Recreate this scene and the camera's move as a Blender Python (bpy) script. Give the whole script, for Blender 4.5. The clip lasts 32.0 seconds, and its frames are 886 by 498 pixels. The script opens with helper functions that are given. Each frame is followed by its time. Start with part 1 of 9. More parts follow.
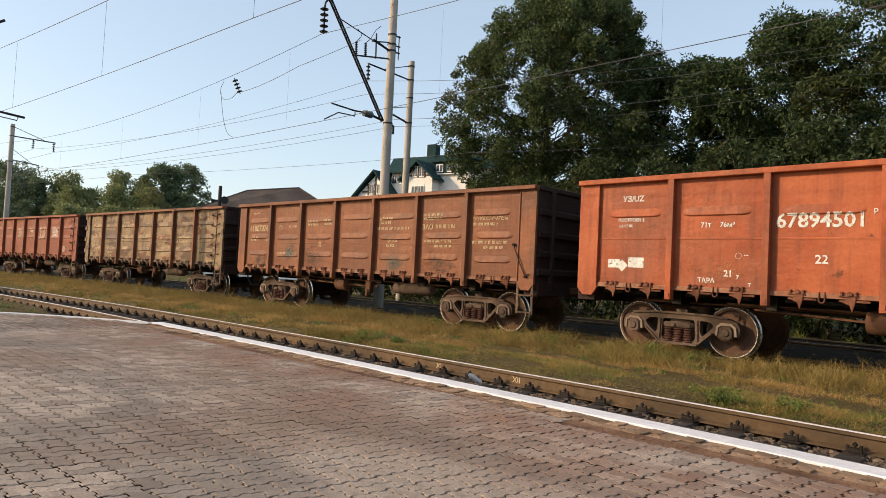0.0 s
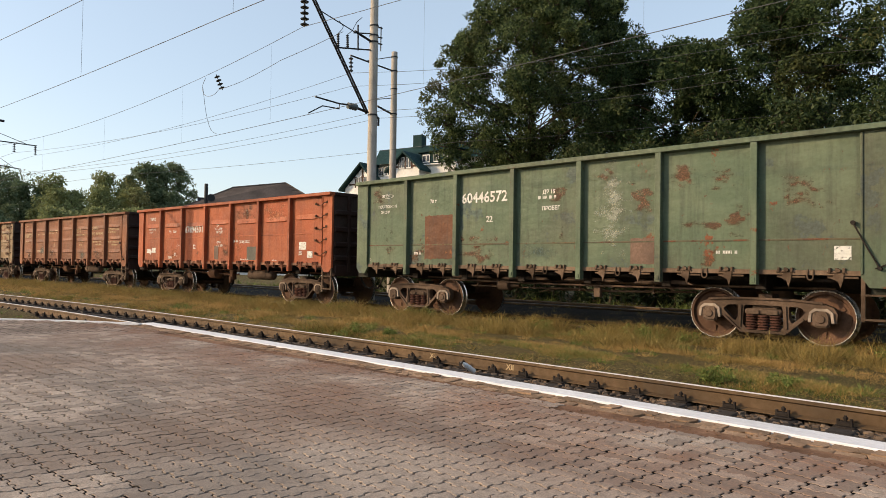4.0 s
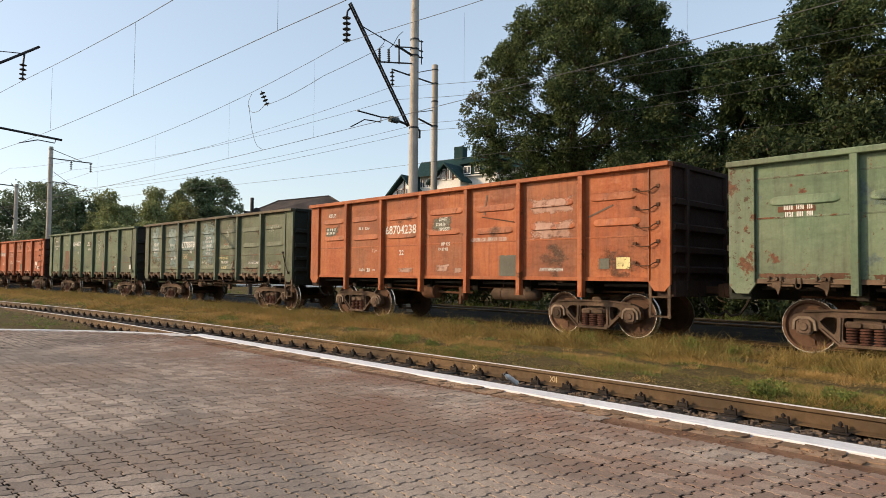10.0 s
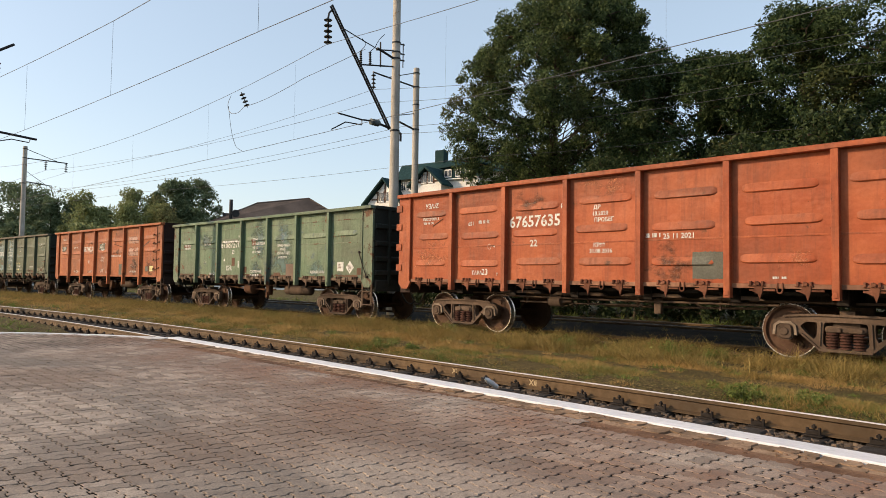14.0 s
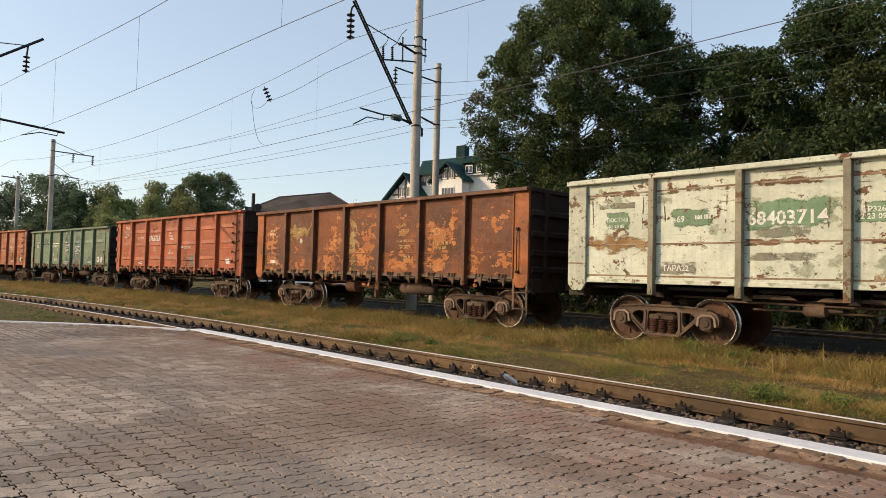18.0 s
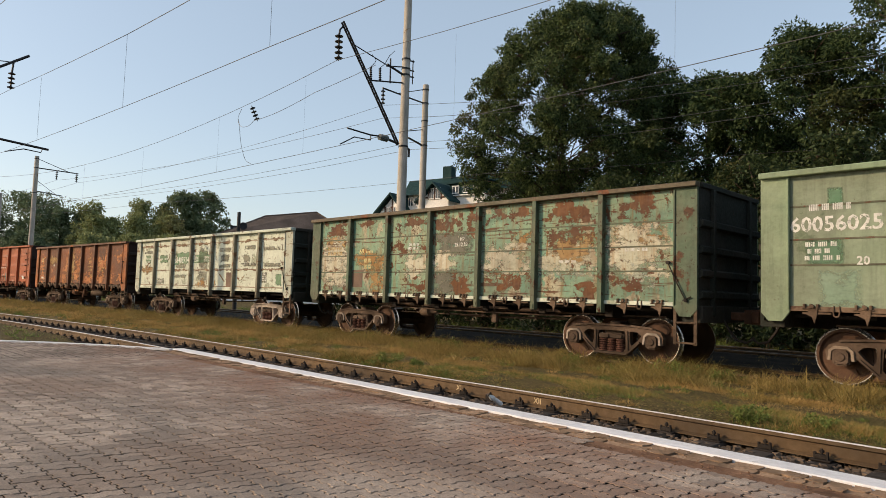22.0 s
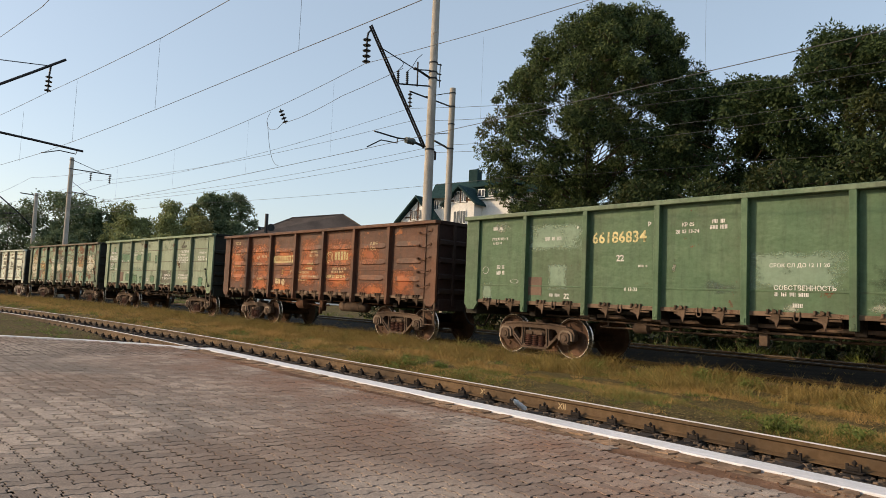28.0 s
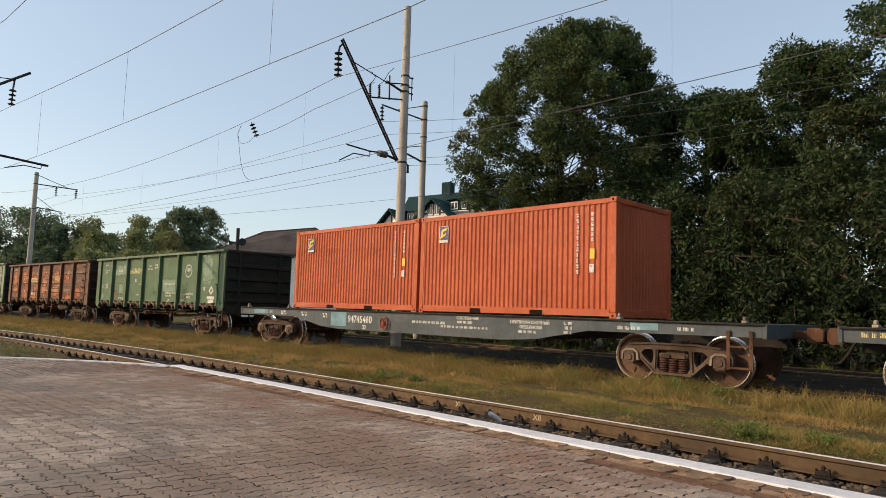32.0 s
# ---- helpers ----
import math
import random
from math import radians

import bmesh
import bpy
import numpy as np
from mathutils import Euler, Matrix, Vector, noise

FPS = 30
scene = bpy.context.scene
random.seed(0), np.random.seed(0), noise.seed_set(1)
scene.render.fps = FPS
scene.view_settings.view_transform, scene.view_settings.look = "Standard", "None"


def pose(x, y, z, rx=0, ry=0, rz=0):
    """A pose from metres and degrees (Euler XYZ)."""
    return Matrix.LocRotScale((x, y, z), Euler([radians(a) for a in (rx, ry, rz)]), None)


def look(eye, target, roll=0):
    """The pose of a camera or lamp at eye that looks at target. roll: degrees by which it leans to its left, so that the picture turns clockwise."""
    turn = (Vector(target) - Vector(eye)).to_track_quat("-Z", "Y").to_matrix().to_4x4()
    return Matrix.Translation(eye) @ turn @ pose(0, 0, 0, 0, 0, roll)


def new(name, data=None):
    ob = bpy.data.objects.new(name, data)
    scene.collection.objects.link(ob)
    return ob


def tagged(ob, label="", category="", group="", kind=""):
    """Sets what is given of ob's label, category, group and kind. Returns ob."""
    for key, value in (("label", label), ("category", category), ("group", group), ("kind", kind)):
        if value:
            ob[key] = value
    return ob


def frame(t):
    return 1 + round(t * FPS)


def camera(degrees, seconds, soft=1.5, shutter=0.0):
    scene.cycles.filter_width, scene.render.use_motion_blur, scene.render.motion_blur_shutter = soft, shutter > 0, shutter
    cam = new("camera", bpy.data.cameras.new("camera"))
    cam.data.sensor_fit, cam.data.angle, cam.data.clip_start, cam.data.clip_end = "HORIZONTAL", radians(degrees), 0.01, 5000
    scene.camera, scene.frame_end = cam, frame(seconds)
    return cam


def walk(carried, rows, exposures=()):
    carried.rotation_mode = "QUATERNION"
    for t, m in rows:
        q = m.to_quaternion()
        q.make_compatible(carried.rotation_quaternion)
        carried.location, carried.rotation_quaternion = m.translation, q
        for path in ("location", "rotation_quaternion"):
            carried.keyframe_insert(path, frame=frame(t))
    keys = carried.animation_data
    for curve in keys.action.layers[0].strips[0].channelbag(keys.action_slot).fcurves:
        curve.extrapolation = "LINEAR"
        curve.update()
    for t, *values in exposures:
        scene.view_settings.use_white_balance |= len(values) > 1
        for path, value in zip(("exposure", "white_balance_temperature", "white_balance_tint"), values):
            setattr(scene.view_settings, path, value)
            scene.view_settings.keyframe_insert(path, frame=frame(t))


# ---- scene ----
# the camera: held by hand at one spot on the platform, turning a little
EYE = (15.571, -13.724, 1.289)
PATH = [
    (0, 43.16, 2.20, -2.86), (0.5, 42.79, 2.18, -3.22), (1, 43.20, 1.23, -3.44), (1.5, 39.62, 3.20, -3.27),
    (2, 40.43, 1.68, -2.82), (2.5, 41.42, 1.70, -0.32), (3, 42.00, 1.87, -0.60), (3.5, 42.09, 1.45, -0.90),
    (5.5, 43.72, 1.40, -0.51), (6, 44.24, 0.85, -0.59), (6.5, 44.21, 1.20, -0.32), (7, 44.50, 1.56, -0.12),
    (7.5, 44.66, 2.00, -0.43), (8, 45.30, 1.46, -0.88), (8.5, 45.71, 1.95, -0.61), (9, 45.46, 2.66, -0.35),
    (9.5, 45.59, 2.28, -0.19), (10, 45.92, 2.31, -0.57), (10.5, 46.06, 2.49, -0.44), (11, 45.74, 2.31, -0.68),
    (11.5, 45.11, 2.53, -0.95), (12, 45.33, 1.76, -0.66), (12.5, 45.73, 1.91, -0.81), (13, 44.93, 1.21, -1.13),
    (13.5, 45.39, 2.24, -1.60), (14, 44.23, 2.62, -0.80), (14.5, 43.20, 2.57, -0.81), (16.5, 45.21, 2.20, -1.61),
    (17, 45.38, 1.60, -1.04), (17.5, 45.64, 1.88, -1.15), (18, 45.93, 2.20, -1.47), (18.5, 45.94, 3.21, -1.20),
    (19, 46.26, 3.55, -1.89), (19.5, 46.30, 3.99, -2.07), (20, 44.08, 2.85, -1.20), (20.5, 43.23, 3.21, -0.53),
    (21, 43.18, 4.18, -1.15), (21.5, 43.67, 4.57, -1.60), (22, 44.72, 3.97, -1.78), (22.5, 45.32, 4.40, -1.81),
    (23, 46.82, 3.94, -1.52), (23.5, 47.56, 3.38, -1.84), (24, 47.21, 3.50, -2.31), (24.5, 47.32, 3.26, -2.41),
    (25, 47.42, 2.77, -2.13), (25.5, 47.15, 3.02, -1.90), (27.5, 46.99, 3.94, -1.97), (28, 46.85, 4.16, -2.50),
    (28.5, 46.49, 3.83, -2.60), (29, 46.56, 3.99, -2.01), (29.5, 46.05, 4.00, -2.47), (30, 46.72, 3.84, -2.77),
    (30.5, 46.14, 3.61, -2.93), (31, 47.01, 3.33, -2.97), (31.5, 46.78, 4.46, -2.17), (32, 44.63, 5.33, -1.74),
]
cam = camera(67.2, 32.0, soft=0.45)
walk(cam, [(t, pose(*EYE, 90 + pitch, roll, yaw)) for t, yaw, pitch, roll in PATH],
     [(0, 0.10, 7300, 14), (9, 0.07, 7300, 14), (14, 0.07, 7300, 14), (17.2, 0.05, 7300, 14), (18.0, -0.02, 7300, 14), (18.9, -0.14, 7300, 14), (32, -0.11, 7300, 14)])

# ---- world and light ----
SUN_FROM = Vector((-0.62, -0.70, 0.40)).normalized()
world = bpy.data.worlds.new("sky")
scene.world = world
world.use_nodes = True
wn = world.node_tree.nodes
sky = wn.new("ShaderNodeTexSky")
sky.sky_type = "NISHITA"
sky.sun_disc = False
sky.sun_elevation = math.asin(SUN_FROM.z)
sky.sun_rotation = math.atan2(SUN_FROM.x, SUN_FROM.y)
sky.air_density, sky.dust_density, sky.ozone_density = 1.0, 1.4, 1.3
wn["Background"].inputs["Strength"].default_value = 0.212
# thin even haze over the blue
haze = wn.new("ShaderNodeMix")
haze.data_type, haze.inputs[0].default_value, haze.inputs[7].default_value = "RGBA", 0.4, (3.0, 4.04, 5.08, 1)
world.node_tree.links.new(sky.outputs[0], haze.inputs[6])
world.node_tree.links.new(haze.outputs[2], wn["Background"].inputs["Color"])
sun = new("sun", bpy.data.lights.new("sun", "SUN"))
sun.data.energy, sun.data.angle, sun.data.color = 3.8, radians(0.6), (1.0, 0.79, 0.55)
sun.matrix_world = look(SUN_FROM * 50, (0, 0, 0))


# ---- materials ----
def rgb(c):
    return (*c, 1.0) if len(c) == 3 else c


class Mat:
    """A small node builder round one Principled material."""

    def __init__(self, name, rough=0.7, metal=0.0):
        self.m = bpy.data.materials.new(name)
        self.m.use_nodes = True
        self.t = self.m.node_tree
        self.p = self.t.nodes["Principled BSDF"]
        self.p.inputs["Roughness"].default_value = rough
        self.p.inputs["Metallic"].default_value = metal
        self.vec = None

    def node(self, kind, **vals):
        n = self.t.nodes.new(kind)
        for key, v in vals.items():
            n.inputs[key.replace("_", " ")].default_value = v
        return n

    def link(self, a, b):
        self.t.links.new(a, b)

    def coords(self, scale=(1, 1, 1), shuffle=True):
        """Coordinates of the object in metres, shifted for each object so that alike pieces differ."""
        tc = self.node("ShaderNodeTexCoord")
        out = tc.outputs["Object"]
        if shuffle:
            info = self.node("ShaderNodeObjectInfo")
            mul = self.t.nodes.new("ShaderNodeVectorMath")
            mul.operation = "MULTIPLY_ADD"
            mul.inputs[1].default_value = (1, 1, 1)
            comb = self.node("ShaderNodeCombineXYZ")
            s = self.t.nodes.new("ShaderNodeMath")
            s.operation = "MULTIPLY"
            s.inputs[1].default_value = 97.0
            self.link(info.outputs["Random"], s.inputs[0])
            for i in range(3):
                self.link(s.outputs[0], comb.inputs[i])
            self.link(out, mul.inputs[0])
            self.link(comb.outputs[0], mul.inputs[2])
            out = mul.outputs[0]
        mp = self.t.nodes.new("ShaderNodeMapping")
        mp.inputs["Scale"].default_value = scale
        self.link(out, mp.inputs["Vector"])
        return mp.outputs[0]

    def noise(self, vec, scale, detail=4.0, rough=0.55, lo=0.0, hi=1.0):
        n = self.node("ShaderNodeTexNoise", Scale=scale, Detail=detail, Roughness=rough)
        self.link(vec, n.inputs["Vector"])
        if (lo, hi) == (0.0, 1.0):
            return n.outputs["Fac"]
        r = self.node("ShaderNodeMapRange")
        r.inputs["From Min"].default_value, r.inputs["From Max"].default_value = lo, hi
        self.link(n.outputs["Fac"], r.inputs["Value"])
        return r.outputs["Result"]

    def mix(self, fac, a, b, mode="MIX"):
        n = self.t.nodes.new("ShaderNodeMix")
        n.data_type, n.blend_type = "RGBA", mode
        for sock, v in ((n.inputs[0], fac), (n.inputs[6], a), (n.inputs[7], b)):
            if hasattr(v, "is_linked"):
                self.link(v, sock)
            else:
                sock.default_value = v if isinstance(v, float) else rgb(v)
        return n.outputs[2]

    def times(self, a, b):
        n = self.t.nodes.new("ShaderNodeMath")
        n.operation = "MULTIPLY"
        for i, v in enumerate((a, b)):
            if hasattr(v, "is_linked"):
                self.link(v, n.inputs[i])
            else:
                n.inputs[i].default_value = v
        return n.outputs[0]

    def random(self):
        return self.node("ShaderNodeObjectInfo").outputs["Random"]

    def island(self):
        return self.node("ShaderNodeNewGeometry").outputs["Random Per Island"]

    def colour(self, sock):
        self.link(sock, self.p.inputs["Base Color"])

    def rough(self, sock, lo, hi):
        r = self.node("ShaderNodeMapRange")
        r.inputs["To Min"].default_value, r.inputs["To Max"].default_value = lo, hi
        self.link(sock, r.inputs["Value"])
        self.link(r.outputs["Result"], self.p.inputs["Roughness"])

    def math(self, op, a, b=0.0):
        n = self.t.nodes.new("ShaderNodeMath")
        n.operation = op
        for i, v in enumerate((a, b)):
            if hasattr(v, "is_linked"):
                self.link(v, n.inputs[i])
            else:
                n.inputs[i].default_value = v
        return n.outputs[0]

    def torn(self, grain, soft=0.04, oval=False, rag=1.0, cover=1.0, hold=0.605):
        """Lets a flat layer of paint end in ragged scraps, or fade, towards its borders."""
        sep = self.node("ShaderNodeSeparateXYZ")
        self.link(self.node("ShaderNodeTexCoord").outputs["Generated"], sep.inputs[0])
        if oval:
            d = [self.math("MULTIPLY", self.math("SUBTRACT", sep.outputs[a], 0.5), 2.0) for a in ("X", "Z")]
            far = self.math("SQRT", self.math("ADD", self.math("MULTIPLY", d[0], d[0]), self.math("MULTIPLY", d[1], d[1])))
            edge = self.math("MULTIPLY", self.math("MAXIMUM", self.math("SUBTRACT", 1.0, far), -0.4), 0.42)
        else:
            near = [self.math("MINIMUM", sep.outputs[a], self.math("SUBTRACT", 1.0, sep.outputs[a])) for a in ("X", "Z")]
            edge = self.math("MINIMUM", self.math("MINIMUM", near[0], near[1]), 0.22)
            edge = self.math("MULTIPLY", edge, 1.1)
        level = self.math("ADD", self.math("ADD", self.math("MULTIPLY", self.math("SUBTRACT", grain, 0.5), rag), 0.5), edge)
        r = self.node("ShaderNodeMapRange")
        r.inputs["From Min"].default_value, r.inputs["From Max"].default_value = hold - soft / 2, hold + soft / 2
        r.inputs["To Max"].default_value = cover
        self.link(level, r.inputs["Value"])
        mixer = self.node("ShaderNodeMixShader")
        self.link(r.outputs["Result"], mixer.inputs[0])
        self.link(self.node("ShaderNodeBsdfTransparent").outputs[0], mixer.inputs[1])
        self.link(self.p.outputs[0], mixer.inputs[2])
        self.link(mixer.outputs[0], self.t.nodes["Material Output"].inputs["Surface"])

    def bump(self, sock, strength=0.3, distance=0.01, dents=None):
        b = self.node("ShaderNodeBump", Strength=strength, Distance=distance)
        self.link(sock, b.inputs["Height"])
        if dents is not None:
            d = self.node("ShaderNodeBump", Strength=0.55, Distance=0.06)
            self.link(dents, d.inputs["Height"])
            self.link(d.outputs["Normal"], b.inputs["Normal"])
        self.link(b.outputs["Normal"], self.p.inputs["Normal"])


def plain(name, c, rough=0.7, metal=0.0, vary=0.25, scale=6.0, bump=0.15):
    """A surface of one colour with grain and stains at two scales."""
    m = Mat(name, rough, metal)
    if rough >= 0.8:
        m.p.inputs["Specular IOR Level"].default_value = 0.12
    v = m.coords()
    big, fine = m.noise(v, scale * 0.2, 4, 0.6, lo=0.38, hi=0.62), m.noise(v, scale * 4, 6, 0.65, lo=0.38, hi=0.62)
    dark, light = [x * (1 - vary) for x in c], [min(1, x * (1 + vary)) for x in c]
    col = m.mix(big, dark, light)
    m.colour(m.mix(m.times(fine, 0.4), col, [x * 0.6 for x in c]))
    m.rough(fine, max(0.05, rough - 0.12), min(1, rough + 0.1))
    if bump:
        m.bump(fine, bump, 0.004)
    return m.m


def stencil(name, c, lost=0.40, rough=0.65):
    """Stencilled writing, rubbed away in small specks."""
    m = Mat(name, rough)
    v = m.coords()
    m.p.inputs["Specular IOR Level"].default_value = 0.2
    m.colour(m.mix(m.noise(v, 7, 6, 0.65, lo=0.36, hi=0.64), [x * 0.72 for x in c], c))
    mixer = m.node("ShaderNodeMixShader")
    m.link(m.noise(v, 17, 8, 0.7, lo=lost - 0.03, hi=lost + 0.07), mixer.inputs[0])
    m.link(m.node("ShaderNodeBsdfTransparent").outputs[0], mixer.inputs[1])
    m.link(m.p.outputs[0], mixer.inputs[2])
    m.link(mixer.outputs[0], m.t.nodes["Material Output"].inputs["Surface"])
    return m.m


RUST = (0.15, 0.048, 0.018)


def paint(name, base, faded, rust=0.25, rust_col=RUST, under=None, rough=0.55, stretch=1.0, dirt=0.35, scale=1.0, lines=0.0, cover=0.5, run_col=None, scrap=False, oval=False, rag=1.0, opaque=1.0, hold=0.605):
    """Old wagon paint: faded blotches, rain streaks, ragged rust with small chips, rust lines along the sheets."""
    m = Mat(name, rough)
    m.p.inputs["Specular IOR Level"].default_value = 0.28
    v = m.coords((1, 1, stretch))
    streak = m.coords((2.6, 2.6, 0.22))
    blotch = m.noise(v, 0.8 * scale, 6, 0.6, lo=0.40, hi=0.60)
    fine = m.noise(v, 16, 6, 0.7, lo=0.36, hi=0.64)
    runs = m.noise(streak, 3.0, 7, 0.65, lo=0.48, hi=0.66)
    col = m.mix(blotch, base, faded)
    if under:
        cut = 0.62 - 0.24 * cover
        patch = m.noise(v, 0.9 * scale, 9, 0.66, lo=cut, hi=cut + 0.03)
        col = m.mix(patch, col, m.mix(fine, under, [c * 0.7 for c in under]))
    col = m.mix(m.times(runs, dirt), col, run_col or [c * 0.35 + 0.012 for c in base])
    rusty = m.mix(fine, [c * 0.5 for c in rust_col], [min(1, c * 1.6) for c in rust_col])
    cut = 0.68 - 0.17 * rust ** 0.8
    spots = m.noise(v, 1.5 * scale, 12, 0.70, lo=cut, hi=cut + 0.03)
    col = m.mix(spots, col, rusty)
    chips = m.noise(v, 7.0, 8, 0.72, lo=cut + 0.015, hi=cut + 0.045)
    col = m.mix(m.times(chips, 0.85), col, [c * 0.6 for c in rust_col])
    if lines:
        cut = 0.66 - 0.14 * lines
        line = m.noise(m.coords((0.6, 0.6, 9.0)), 1.3, 9, 0.62, lo=cut, hi=cut + 0.05)
        col = m.mix(m.times(line, 0.9), col, rusty)
    grime = m.noise(v, 0.45, 6, 0.62, lo=0.46, hi=0.66)
    col = m.mix(m.times(grime, dirt), col, (0.06, 0.045, 0.035))
    m.colour(m.mix(m.times(fine, 0.15), col, (0.045, 0.035, 0.03)))
    m.rough(fine, rough - 0.08, min(1, rough + 0.25))
    m.bump(m.mix(0.5, spots, fine), 0.35, 0.005, m.noise(m.coords((1, 1, 1.5)), 1.7, 3, 0.5))
    if scrap:
        m.torn(m.noise(m.coords((1, 1, 1.6)), 3.2, 12, 0.68), 0.04 if scrap is True else scrap, oval, rag, opaque, hold)
    return m.m
M_STEEL = plain("dark undercarriage steel", (0.028, 0.023, 0.02), 0.8, 0.0, 0.5, 5)
M_BOGIE = plain("dusty brown cast steel", (0.098, 0.068, 0.050), 0.85, 0.0, 0.5, 5, 0.3)
M_BOGIE_PALE = plain("chalky white dusted cast steel", (0.36, 0.30, 0.25), 0.85, 0.0, 0.6, 6, 0.3)
M_WHEEL = plain("rust brown wheel disc", (0.108, 0.062, 0.042), 0.8, 0.0, 0.4, 4, 0.2)
M_SPRING = plain("reddish brown spring steel", (0.085, 0.040, 0.030), 0.85, 0.0, 0.4, 8, 0.2)
M_TREAD = plain("polished wheel tread", (0.50, 0.48, 0.455), 0.28, 0.9, 0.1, 9, 0.05)
M_RUSTY = plain("rusted steel fittings", (0.10, 0.05, 0.03), 0.85, 0.0, 0.5, 8, 0.3)
M_RAIL = plain("brown weathered rail steel", (0.098, 0.057, 0.024), 0.75, 0.0, 0.45, 3, 0.25)
# pale, mostly diffuse colour draws the sky's glint on the polished head
M_RAILTOP = plain("rail head with glint painted pale", (0.74, 0.70, 0.66), 0.5, 0.2, 0.06, 12, 0.03)
M_DULLTOP = plain("dull rubbed rail head", (0.20, 0.17, 0.14), 0.5, 0.2, 0.3, 9, 0.1)
M_SLEEPER = plain("tarred dark timber", (0.042, 0.035, 0.03), 0.85, 0.0, 0.5, 3, 0.5)
M_POLE = paint("weathered mast concrete", (0.52, 0.47, 0.41), (0.44, 0.40, 0.34), 0.06, rust_col=(0.26, 0.17, 0.10), rough=0.9, dirt=0.28)
M_IRON = plain("black painted iron", (0.022, 0.022, 0.024), 0.6, 0.2, 0.3, 6)
M_INSUL = plain("dark glazed porcelain", (0.03, 0.032, 0.034), 0.45, 0.0, 0.2, 6, 0)
M_WIRE = plain("dull weathered wire", (0.075, 0.078, 0.082), 0.6, 0.0, 0.1, 6, 0)
M_WHITE = paint("chipped white edge paint", (0.78, 0.77, 0.78), (0.72, 0.71, 0.71), 0.16, rust_col=(0.26, 0.22, 0.18), dirt=0.10)
M_LETTER = stencil("white stencil paint", (0.70, 0.70, 0.66), 0.39)
M_LETTER_Y = stencil("yellowed stencil paint", (0.68, 0.60, 0.30), 0.40)
M_LETTER_OLD = stencil("worn yellow stencil paint", (0.50, 0.34, 0.12), 0.45)
M_DUSTY = plain("pale dusted steel", (0.22, 0.17, 0.13), 0.85, 0.0, 0.4, 6, 0.2)
M_LATCH = plain("dark dusty fittings", (0.115, 0.078, 0.054), 0.85, 0.0, 0.5, 8, 0.2)
M_LETTER_TAN = stencil("tan faded stencil paint", (0.56, 0.43, 0.26), 0.42)
M_LATCH_RED = plain("dusty red brown fittings", (0.15, 0.062, 0.038), 0.85, 0.0, 0.5, 8, 0.2)


